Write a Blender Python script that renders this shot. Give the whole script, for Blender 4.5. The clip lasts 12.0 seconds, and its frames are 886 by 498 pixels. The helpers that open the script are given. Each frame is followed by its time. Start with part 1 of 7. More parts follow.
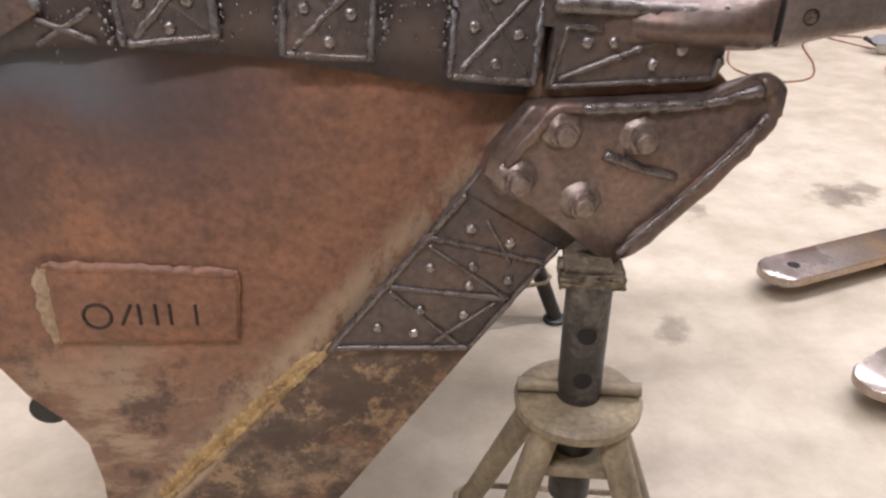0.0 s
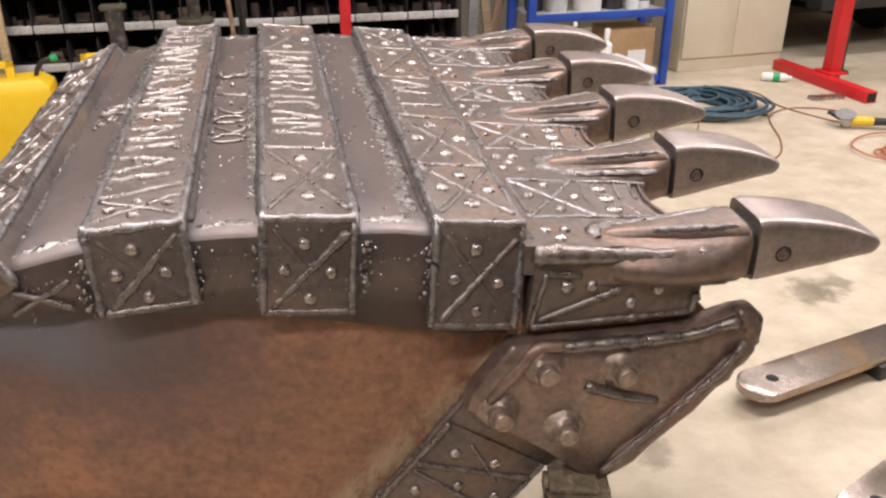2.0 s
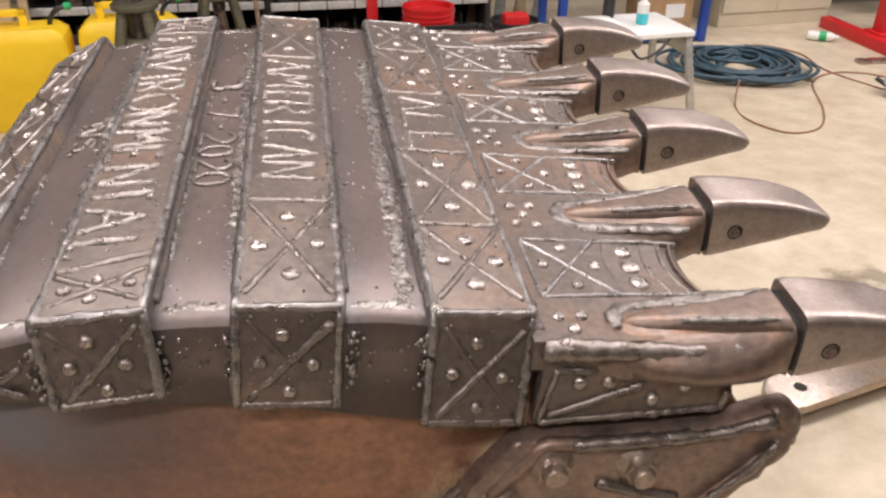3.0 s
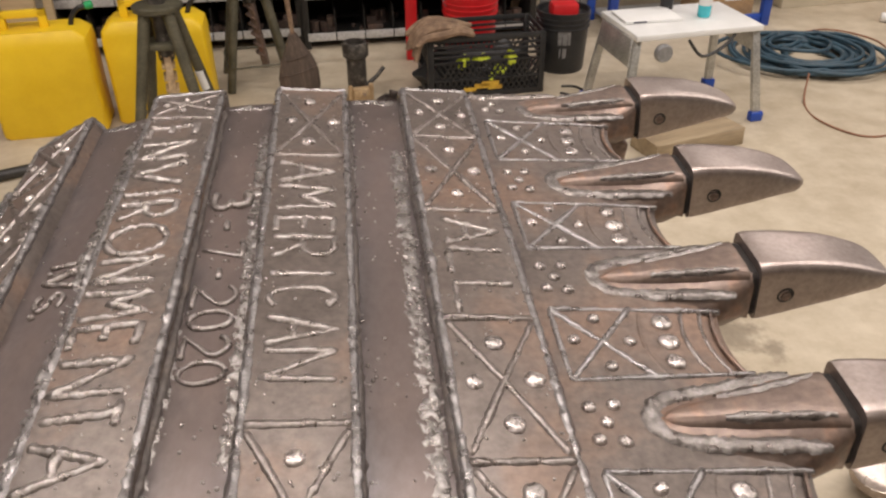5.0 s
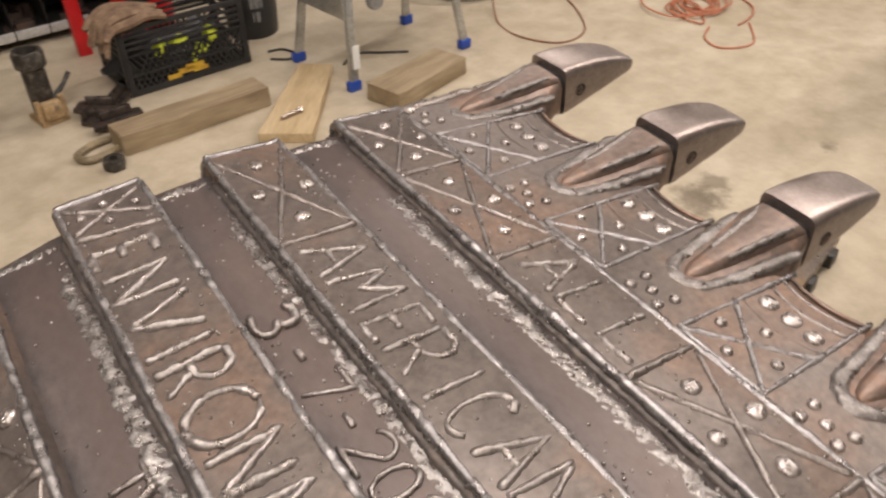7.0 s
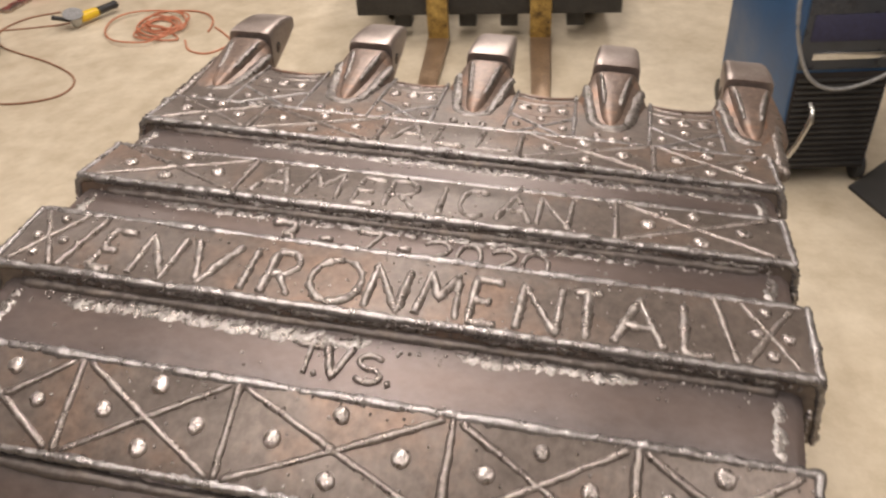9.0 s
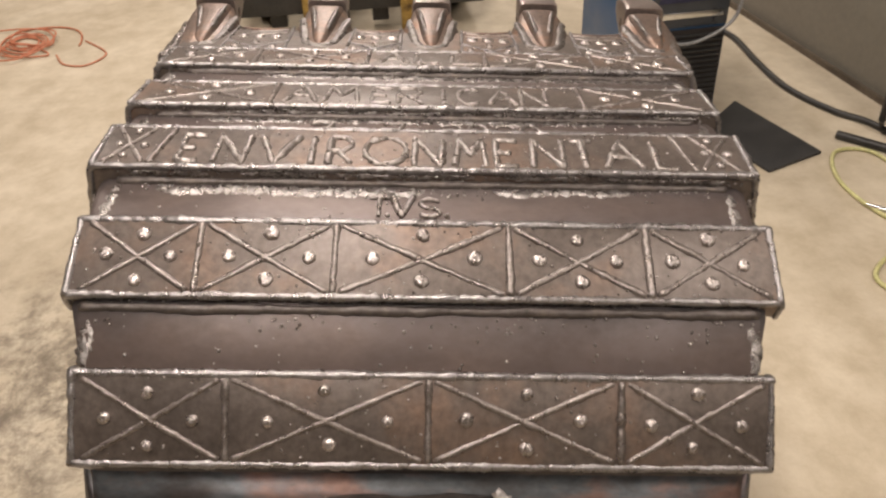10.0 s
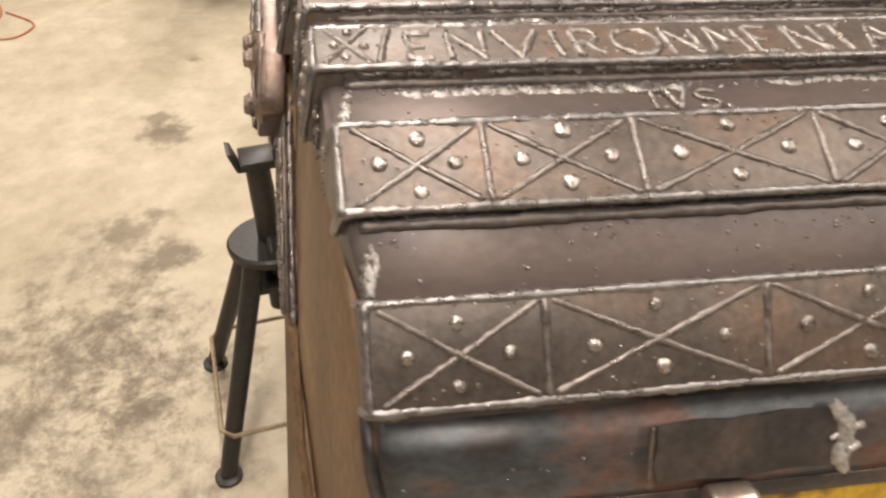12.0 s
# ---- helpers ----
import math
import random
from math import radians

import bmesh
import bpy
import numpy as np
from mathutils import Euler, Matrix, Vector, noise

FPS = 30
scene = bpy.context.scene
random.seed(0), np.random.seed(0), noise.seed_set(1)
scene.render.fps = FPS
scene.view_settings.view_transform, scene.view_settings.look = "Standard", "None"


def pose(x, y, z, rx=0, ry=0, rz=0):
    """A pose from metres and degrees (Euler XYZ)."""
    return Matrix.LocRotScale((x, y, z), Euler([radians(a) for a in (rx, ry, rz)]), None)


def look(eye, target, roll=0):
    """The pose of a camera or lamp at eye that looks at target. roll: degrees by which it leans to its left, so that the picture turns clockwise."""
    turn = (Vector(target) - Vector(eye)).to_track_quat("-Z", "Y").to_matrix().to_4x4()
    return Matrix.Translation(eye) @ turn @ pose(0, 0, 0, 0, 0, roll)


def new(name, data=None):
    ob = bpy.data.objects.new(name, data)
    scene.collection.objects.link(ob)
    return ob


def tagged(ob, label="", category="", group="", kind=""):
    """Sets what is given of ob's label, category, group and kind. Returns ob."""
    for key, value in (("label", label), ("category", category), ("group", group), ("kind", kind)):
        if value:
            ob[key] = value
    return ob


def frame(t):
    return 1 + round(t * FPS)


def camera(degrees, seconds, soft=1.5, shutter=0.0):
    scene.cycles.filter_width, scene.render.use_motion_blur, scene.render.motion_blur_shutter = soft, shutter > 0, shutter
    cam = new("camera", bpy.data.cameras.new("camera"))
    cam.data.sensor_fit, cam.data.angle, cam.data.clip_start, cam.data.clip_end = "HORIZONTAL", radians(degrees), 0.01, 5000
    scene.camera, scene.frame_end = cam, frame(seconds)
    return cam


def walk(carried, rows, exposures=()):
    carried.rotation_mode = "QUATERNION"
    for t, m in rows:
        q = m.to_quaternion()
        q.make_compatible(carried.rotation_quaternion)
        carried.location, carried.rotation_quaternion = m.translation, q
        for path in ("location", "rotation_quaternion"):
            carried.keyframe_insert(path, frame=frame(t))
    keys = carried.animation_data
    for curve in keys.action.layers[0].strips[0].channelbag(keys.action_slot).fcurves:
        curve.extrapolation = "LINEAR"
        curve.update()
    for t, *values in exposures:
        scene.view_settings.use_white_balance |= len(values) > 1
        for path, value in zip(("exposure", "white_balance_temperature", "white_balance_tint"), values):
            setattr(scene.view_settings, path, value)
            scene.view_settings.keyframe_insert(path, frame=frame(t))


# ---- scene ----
cam = camera(57.3, 12.0, soft=2.3, shutter=0.25)

# The upturned bucket lies a little tilted on its stands; the path is told in the bucket's own frame.
BUCKET = pose(0, 0, 1.12, 3.415, 1.773, 0)
PATH = [
    (0, (-0.24, -1.479, 0.281), (0.082, 0.203, -0.753), 3.1),
    (0.5, (-0.231, -1.496, 0.335), (0.121, 0.234, -0.604), 3.2),
    (1, (-0.221, -1.492, 0.385), (0.145, 0.269, -0.49), 3.0),
    (1.5, (-0.217, -1.442, 0.44), (0.159, 0.31, -0.448), 2.9),
    (2, (-0.233, -1.351, 0.507), (0.149, 0.369, -0.439), 2.5),
    (2.5, (-0.232, -1.261, 0.548), (0.152, 0.412, -0.48), 3.0),
    (3, (-0.173, -1.166, 0.595), (0.139, 0.485, -0.491), 3.4),
    (3.5, (-0.115, -1.051, 0.633), (0.092, 0.59, -0.492), 3.9),
    (3.7, (-0.091, -1.018, 0.634), (0.085, 0.632, -0.482), 3.9),
    (5.3, (-0.185, -0.755, 0.68), (0.069, 0.828, -0.515), 0.7),
    (5.5, (-0.228, -0.729, 0.687), (0.095, 0.829, -0.524), 1.1),
    (6, (-0.314, -0.622, 0.694), (0.15, 0.888, -0.533), 1.4),
    (6.5, (-0.419, -0.51, 0.693), (0.245, 0.91, -0.55), 1.7),
    (7, (-0.538, -0.453, 0.688), (0.386, 0.802, -0.566), 2.7),
    (7.2, (-0.605, -0.448, 0.689), (0.422, 0.72, -0.569), 2.5),
    (8.8, (-1.066, -0.244, 0.661), (0.514, 0.176, -0.49), 0.7),
    (9, (-1.131, -0.205, 0.662), (0.48, 0.097, -0.485), 1.3),
    (9.5, (-1.333, -0.086, 0.652), (0.305, 0.017, -0.491), 1.7),
    (10, (-1.488, -0.005, 0.627), (0.178, -0.045, -0.479), 1.6),
    (10.5, (-1.581, 0.026, 0.556), (0.146, -0.11, -0.442), 1.5),
    (11, (-1.621, 0.063, 0.496), (0.106, -0.109, -0.498), 2.6),
    (11.5, (-1.527, 0.24, 0.454), (0.126, 0.051, -0.656), 2.6),
    (12, (-1.379, 0.483, 0.453), (0.238, 0.18, -0.684), 2.6),
]
walk(cam, [(t, BUCKET @ look(eye, target, roll)) for t, eye, target, roll in PATH],
     [(0, 0.21, 5800, 19), (0.5, 0.25, 6200, 18), (1.5, 0.2, 6350, 17), (2.5, 0.07, 6450, 17), (3.7, -0.06, 6550, 16), (5.5, -0.42, 6750, 15), (7.2, -0.38, 6800, 15), (9, -0.28, 6850, 15), (10, -0.3, 6950, 15), (11, -0.2, 6950, 13), (12, -0.03, 7000, 12)])

# ---- light: rows of ceiling tubes in a closed workshop ----
world = bpy.data.worlds.new("world")
world.use_nodes = True
scene.world = world
world.node_tree.nodes["Background"].inputs[0].default_value = (1.0, 0.9, 0.78, 1)
world.node_tree.nodes["Background"].inputs[1].default_value = 0.03


def tube_light(x, y, power, sx=2.4, sy=0.22):
    data = bpy.data.lights.new("ceiling_tube", "AREA")
    data.shape, data.size, data.size_y = "RECTANGLE", sx, sy
    data.energy, data.color = power, (1.0, 0.955, 0.91)
    ob = new("ceiling_tube", data)
    ob.matrix_world = pose(x, y, 4.05)
    return ob


# (x, y, watts) of each unseen tube, set by highlights and cast shade: one row by the south wall, one over the bucket,
# one over the shelves
for x, y, power in ((-3.9, -2.7, 60), (-0.9, -2.5, 84), (-2.4, 0.8, 95), (0.3, 0.4, 105), (3.6, 0.7, 110), (6.6, 0.3, 140), (-2.4, 3.9, 11), (0.6, 4.1, 26), (3.6, 3.9, 90)):
    tube_light(x, y, power)

# ---- materials ----


def material(name, colors, rough=(0.4, 0.6), metal=0.0, scale=8.0, fine=80.0, bump=0.15, depth=0.004, contrast=0.5, spec=0.5, random=0.0, coat=0.0, grain=0.55, stretch=(1, 1, 1)):
    """colors: two or three base colours mixed by broad noise, with finer noise on top."""
    m = bpy.data.materials.new(name)
    m.use_nodes = True
    nt = m.node_tree
    b = nt.nodes["Principled BSDF"]
    co = nt.nodes.new("ShaderNodeTexCoord")
    n1 = nt.nodes.new("ShaderNodeTexNoise")
    n1.inputs["Scale"].default_value, n1.inputs["Detail"].default_value, n1.inputs["Roughness"].default_value = scale, 8, 0.62
    n2 = nt.nodes.new("ShaderNodeTexNoise")
    n2.inputs["Scale"].default_value, n2.inputs["Detail"].default_value, n2.inputs["Roughness"].default_value = fine, 6, 0.6
    place = nt.nodes.new("ShaderNodeMapping")
    place.inputs["Scale"].default_value = stretch
    nt.links.new(co.outputs["Object"], place.inputs["Vector"])
    for n in (n1, n2):
        nt.links.new(place.outputs[0], n.inputs["Vector"])
    ramp = nt.nodes.new("ShaderNodeValToRGB")
    ramp.color_ramp.elements[0].position, ramp.color_ramp.elements[1].position = 0.5 - contrast * 0.36, 0.5 + contrast * 0.36
    ramp.color_ramp.elements[0].color = (*colors[0], 1)
    ramp.color_ramp.elements[1].color = (*colors[-1], 1)
    if len(colors) == 3:
        ramp.color_ramp.elements.new(0.5).color = (*colors[1], 1)
    nt.links.new(n1.outputs["Fac"], ramp.inputs["Fac"])
    mix = nt.nodes.new("ShaderNodeMix")
    mix.data_type, mix.blend_type = "RGBA", "OVERLAY"
    mix.inputs["Factor"].default_value = grain
    grey = nt.nodes.new("ShaderNodeMapRange")
    grey.inputs["From Min"].default_value, grey.inputs["From Max"].default_value = 0.3, 0.7
    grey.inputs["To Min"].default_value, grey.inputs["To Max"].default_value = 0.25, 0.75
    nt.links.new(n2.outputs["Fac"], grey.inputs["Value"])
    nt.links.new(ramp.outputs["Color"], mix.inputs["A"])
    nt.links.new(grey.outputs["Result"], mix.inputs["B"])
    out = mix.outputs["Result"]
    if random:
        info = nt.nodes.new("ShaderNodeObjectInfo")
        hsv = nt.nodes.new("ShaderNodeHueSaturation")
        rng = nt.nodes.new("ShaderNodeMapRange")
        rng.inputs["To Min"].default_value, rng.inputs["To Max"].default_value = 1 - random, 1 + random
        nt.links.new(info.outputs["Random"], rng.inputs["Value"])
        nt.links.new(rng.outputs["Result"], hsv.inputs["Value"])
        nt.links.new(out, hsv.inputs["Color"])
        out = hsv.outputs["Color"]
    nt.links.new(out, b.inputs["Base Color"])
    rr = nt.nodes.new("ShaderNodeMapRange")
    rr.inputs["From Min"].default_value, rr.inputs["From Max"].default_value = 0.3, 0.7
    rr.inputs["To Min"].default_value, rr.inputs["To Max"].default_value = rough
    nt.links.new(n1.outputs["Fac"], rr.inputs["Value"])
    nt.links.new(rr.outputs["Result"], b.inputs["Roughness"])
    b.inputs["Metallic"].default_value = metal
    b.inputs["Specular IOR Level"].default_value = spec
    b.inputs["Coat Weight"].default_value = coat
    b.inputs["Coat Roughness"].default_value = 0.18
    if bump:
        add = nt.nodes.new("ShaderNodeMath")
        add.operation = "MULTIPLY_ADD"
        add.inputs[1].default_value = 0.6
        nt.links.new(n2.outputs["Fac"], add.inputs[0])
        nt.links.new(n1.outputs["Fac"], add.inputs[2])
        bp = nt.nodes.new("ShaderNodeBump")
        bp.inputs["Strength"].default_value, bp.inputs["Distance"].default_value = bump, depth
        nt.links.new(add.outputs[0], bp.inputs["Height"])
        nt.links.new(bp.outputs["Normal"], b.inputs["Normal"])
    return m


M_RIB = material("welded_rib_steel", [(0.084, 0.069, 0.061), (0.135, 0.11, 0.096), (0.23, 0.14, 0.094)], (0.34, 0.52), 0.45, 5, 90, 0.35, 0.003, 0.75)
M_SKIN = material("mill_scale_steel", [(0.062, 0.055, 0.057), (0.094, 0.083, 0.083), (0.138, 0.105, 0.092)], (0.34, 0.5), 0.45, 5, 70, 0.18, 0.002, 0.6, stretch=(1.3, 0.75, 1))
M_FOOT = material("rough_fillet_weld", [(0.07, 0.059, 0.053), (0.115, 0.098, 0.09), (0.18, 0.145, 0.12)], (0.34, 0.5), 0.45, 30, 160, 0.4, 0.003, 0.75)
M_BEAD = material("weld_bead_metal", [(0.13, 0.11, 0.099), (0.215, 0.186, 0.17), (0.34, 0.31, 0.293)], (0.22, 0.4), 0.75, 65, 300, 0.4, 0.003, 0.85)
M_LETTER = material("weld_letter_metal", [(0.165, 0.141, 0.128), (0.275, 0.245, 0.228), (0.46, 0.432, 0.413)], (0.22, 0.4), 0.78, 60, 300, 0.45, 0.003, 0.85)
M_SILVER = material("mottled_silver_weld", [(0.12, 0.104, 0.096), (0.25, 0.23, 0.217), (0.5, 0.48, 0.465)], (0.2, 0.38), 0.82, 80, 260, 0.45, 0.004, 0.8)
M_APRON = material("dull_apron_weld", [(0.1, 0.086, 0.078), (0.19, 0.17, 0.158), (0.4, 0.38, 0.365)], (0.24, 0.42), 0.78, 60, 260, 0.45, 0.004, 0.85)
M_EDGEW = material("smooth_edge_weld", [(0.16, 0.143, 0.136), (0.25, 0.234, 0.23), (0.4, 0.383, 0.38)], (0.22, 0.38), 0.78, 45, 300, 0.4, 0.003, 0.8)
M_SPAT = material("weld_spatter_metal", [(0.16, 0.137, 0.125), (0.45, 0.42, 0.4)], (0.2, 0.35), 0.85, 70, 200, 0.2, 0.002)
M_STUD = material("weld_stud_metal", [(0.24, 0.205, 0.19), (0.4, 0.36, 0.34), (0.55, 0.51, 0.49)], (0.2, 0.38), 0.88, 80, 260, 0.6, 0.002, 0.7, random=0.3)
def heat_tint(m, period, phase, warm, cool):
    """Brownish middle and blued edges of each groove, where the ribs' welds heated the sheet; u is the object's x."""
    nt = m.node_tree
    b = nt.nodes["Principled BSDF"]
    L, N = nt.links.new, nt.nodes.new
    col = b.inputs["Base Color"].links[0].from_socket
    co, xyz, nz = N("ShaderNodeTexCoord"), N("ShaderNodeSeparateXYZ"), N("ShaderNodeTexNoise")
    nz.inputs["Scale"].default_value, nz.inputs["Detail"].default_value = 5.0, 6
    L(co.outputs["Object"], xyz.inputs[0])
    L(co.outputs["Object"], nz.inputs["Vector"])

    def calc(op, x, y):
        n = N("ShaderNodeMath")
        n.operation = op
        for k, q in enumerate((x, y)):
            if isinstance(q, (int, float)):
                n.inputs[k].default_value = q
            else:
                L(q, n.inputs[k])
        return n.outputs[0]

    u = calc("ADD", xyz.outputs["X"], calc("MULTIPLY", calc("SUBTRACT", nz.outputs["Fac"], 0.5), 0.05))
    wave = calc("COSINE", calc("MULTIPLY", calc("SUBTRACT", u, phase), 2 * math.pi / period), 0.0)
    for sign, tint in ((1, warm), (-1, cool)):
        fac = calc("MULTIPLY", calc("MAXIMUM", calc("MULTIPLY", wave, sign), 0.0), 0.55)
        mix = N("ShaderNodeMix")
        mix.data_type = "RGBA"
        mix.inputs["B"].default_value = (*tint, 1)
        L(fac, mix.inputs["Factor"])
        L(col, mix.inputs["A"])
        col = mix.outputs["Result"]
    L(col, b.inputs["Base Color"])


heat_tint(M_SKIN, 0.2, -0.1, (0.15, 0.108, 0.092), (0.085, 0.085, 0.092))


def side_material(name, rust):
    """Rusted plate told in the bucket's frame: blue-grey tone at the top rear, pale scuffed paint and dark grime low
    down, a bare golden band along the strip.
    """
    m = material(name, rust, (0.42, 0.6), 0.2, 5, 75, 0.4, 0.004, 0.75)
    nt = m.node_tree
    b = nt.nodes["Principled BSDF"]
    L, N = nt.links.new, nt.nodes.new
    col = b.inputs["Base Color"].links[0].from_socket
    co = N("ShaderNodeTexCoord")
    xyz = N("ShaderNodeSeparateXYZ")
    L(co.outputs["Object"], xyz.inputs[0])

    def nz(scale, detail=7, rough=0.65, stretch=(1, 1, 1)):
        mp = N("ShaderNodeMapping")
        mp.inputs["Scale"].default_value = stretch
        L(co.outputs["Object"], mp.inputs["Vector"])
        n = N("ShaderNodeTexNoise")
        n.inputs["Scale"].default_value, n.inputs["Detail"].default_value, n.inputs["Roughness"].default_value = scale, detail, rough
        L(mp.outputs[0], n.inputs["Vector"])
        return n.outputs["Fac"]

    def math_node(op, x, y):
        n = N("ShaderNodeMath")
        n.operation = op
        for k, q in enumerate((x, y)):
            if isinstance(q, (int, float)):
                n.inputs[k].default_value = q
            else:
                L(q, n.inputs[k])
        return n.outputs[0]

    def ramp(x, lo, hi, to=1.0):
        n = N("ShaderNodeMapRange")
        n.interpolation_type = "SMOOTHSTEP"
        n.inputs["From Min"].default_value, n.inputs["From Max"].default_value, n.inputs["To Max"].default_value = lo, hi, to
        L(x, n.inputs["Value"])
        return n.outputs["Result"]

    def blend(col, fac, color):
        n = N("ShaderNodeMix")
        n.data_type = "RGBA"
        n.inputs["B"].default_value = (*color, 1)
        L(fac, n.inputs["Factor"])
        L(col, n.inputs["A"])
        return n.outputs["Result"]

    u, w = xyz.outputs["X"], xyz.outputs["Z"]
    soft = math_node("MULTIPLY", math_node("SUBTRACT", nz(6), 0.5), 0.25)
    wn = math_node("ADD", w, soft)
    un = math_node("ADD", u, soft)
    # speckled scale in the rust
    col = blend(col, ramp(nz(38, 4), 0.54, 0.66, 0.22), (0.08, 0.06, 0.052))
    # brushed darker streaks
    col = blend(col, ramp(nz(5, 10, 0.74, (0.85, 1, 1.15)), 0.46, 0.66, 0.42), (0.1, 0.066, 0.052))
    # purple-dark heat band and a blue-grey patch at the top rear
    rear_top = math_node("MULTIPLY", ramp(wn, -0.34, -0.12), ramp(un, -0.08, -0.45))
    col = blend(col, math_node("MULTIPLY", rear_top, 0.75), (0.095, 0.074, 0.076))
    blue = math_node("MULTIPLY", ramp(wn, -0.17, -0.07), ramp(un, -0.36, -0.52))
    col = blend(col, math_node("MULTIPLY", blue, 0.8), (0.13, 0.145, 0.16))
    # pale gold scuffs and grime low down
    dist = math_node("ADD", math_node("SUBTRACT", math_node("MULTIPLY", u, 0.773), math_node("MULTIPLY", w, 0.634)), -0.133)
    low = ramp(wn, -0.44, -0.62)
    col = blend(col, math_node("MULTIPLY", low, 0.35), (0.27, 0.2, 0.145))
    col = blend(col, math_node("MULTIPLY", low, ramp(nz(7, 8, 0.7, (0.7, 1, 1.7)), 0.46, 0.58, 0.8)), (0.47, 0.35, 0.235))
    col = blend(col, math_node("MULTIPLY", ramp(wn, -0.38, -0.58), ramp(nz(11, 8, 0.75), 0.5, 0.62, 0.75)), (0.085, 0.06, 0.046))
    # dark dirt with tan flakes on the strip below the lattice
    strip = math_node("MULTIPLY", ramp(dist, 0.0, 0.02), ramp(w, -0.49, -0.51))
    col = blend(col, math_node("MULTIPLY", strip, ramp(nz(7, 9, 0.74), 0.36, 0.56, 0.85)), (0.085, 0.062, 0.046))
    col = blend(col, math_node("MULTIPLY", strip, ramp(nz(15, 10, 0.75), 0.52, 0.6, 0.8)), (0.44, 0.3, 0.17))
    # bare band beside the strip: distance from its line
    band = math_node("MULTIPLY", ramp(dist, -0.06, -0.015), ramp(nz(14, 8, 0.75, (1.4, 1, 0.8)), 0.4, 0.56, 0.85))
    band = math_node("MULTIPLY", band, ramp(dist, 0.02, 0.004))
    col = blend(col, band, (0.46, 0.35, 0.23))
    L(col, b.inputs["Base Color"])
    return m


M_SIDE = side_material("rusty_side_plate", [(0.135, 0.075, 0.053), (0.275, 0.138, 0.083), (0.41, 0.2, 0.104)])
M_SCUFF = material("scuffed_tan_weld", [(0.22, 0.15, 0.1), (0.42, 0.31, 0.2), (0.5, 0.38, 0.25)], (0.4, 0.6), 0.3, 16, 120, 0.4, 0.003, 0.7)
M_SIDE_FAR = material("worn_side_plate_scale", [(0.085, 0.052, 0.03), (0.2, 0.122, 0.066), (0.32, 0.215, 0.12)], (0.45, 0.62), 0.2, 7, 60, 0.4, 0.004, 0.8, stretch=(1, 1, 0.5))
M_CUT = material("cast_cutter_steel", [(0.13, 0.092, 0.076), (0.215, 0.16, 0.135), (0.3, 0.2, 0.15)], (0.28, 0.46), 0.6, 12, 90, 0.4, 0.003, 0.65)
M_BOLT = material("battered_bolt_steel", [(0.14, 0.1, 0.083), (0.26, 0.2, 0.165), (0.42, 0.34, 0.28)], (0.26, 0.42), 0.6, 40, 120, 0.4, 0.003, 0.75)
M_EDGE = material("worn_bare_edge", [(0.2, 0.13, 0.07), (0.46, 0.31, 0.14), (0.62, 0.45, 0.22)], (0.34, 0.52), 0.4, 30, 140, 0.7, 0.006, 0.75)
M_TOOTH = material("polished_tooth_steel", [(0.28, 0.225, 0.203), (0.39, 0.335, 0.31)], (0.32, 0.47), 0.85, 9, 130, 0.15, 0.001, grain=0.35)
M_ADAPT = material("cast_adapter_steel", [(0.115, 0.086, 0.074), (0.185, 0.135, 0.11), (0.3, 0.15, 0.085)], (0.32, 0.5), 0.55, 12, 90, 0.5, 0.003, 0.75)
# Near-black put in place of the shade inside holes, gaps and recesses.
M_GAP = material("gap_shade_black", [(0.01, 0.008, 0.007), (0.02, 0.015, 0.013)], (0.7, 0.9), 0, 10, 60, 0)
M_BACK = material("blued_back_plate", [(0.065, 0.056, 0.054), (0.095, 0.104, 0.113), (0.18, 0.105, 0.085)], (0.3, 0.48), 0.5, 3.6, 60, 0.25, 0.002, 0.24, stretch=(1, 0.8, 1.6))
M_GRIME = material("rust_grime", [(0.03, 0.02, 0.016), (0.06, 0.04, 0.03)], (0.6, 0.8), 0.1, 20, 90, 0.3)
M_MOTTLED = material("dark_mottled_plate", [(0.03, 0.027, 0.027), (0.066, 0.058, 0.055), (0.14, 0.1, 0.082)], (0.36, 0.55), 0.4, 12, 70, 0.25, 0.002, 0.8)
M_PALEW = material("pale_weld_metal", [(0.38, 0.35, 0.33), (0.6, 0.57, 0.55)], (0.28, 0.42), 0.5, 60, 200, 0.4, 0.003)
M_YEL = material("worn_yellow_paint", [(0.09, 0.06, 0.03), (0.5, 0.29, 0.03), (0.62, 0.38, 0.04)], (0.4, 0.6), 0, 9, 60, 0.3, 0.003, 0.35)
M_STAND = material("stand_painted_steel", [(0.085, 0.068, 0.045), (0.25, 0.2, 0.125), (0.42, 0.335, 0.2)], (0.4, 0.6), 0.1, 11, 90, 0.4, 0.003, 0.75)
M_CHAIN = material("tan_rust_bar", [(0.1, 0.05, 0.025), (0.4, 0.27, 0.14), (0.55, 0.43, 0.27)], (0.45, 0.65), 0.1, 16, 90, 0.4, 0.003, 0.8)
M_SCRAP = material("oily_scrap_steel", [(0.03, 0.024, 0.021), (0.075, 0.06, 0.052), (0.16, 0.12, 0.095)], (0.22, 0.42), 0.6, 20, 90, 0.4, 0.003, 0.7)
M_WIRE = material("tan_brace_rod", [(0.2, 0.15, 0.09), (0.36, 0.28, 0.18)], (0.4, 0.6), 0.2, 14, 90, 0.3)
M_CRUST = material("crusty_rust_flakes", [(0.05, 0.036, 0.024), (0.16, 0.125, 0.08), (0.42, 0.34, 0.23)], (0.6, 0.85), 0.0, 55, 160, 0.7, 0.006, 0.9)
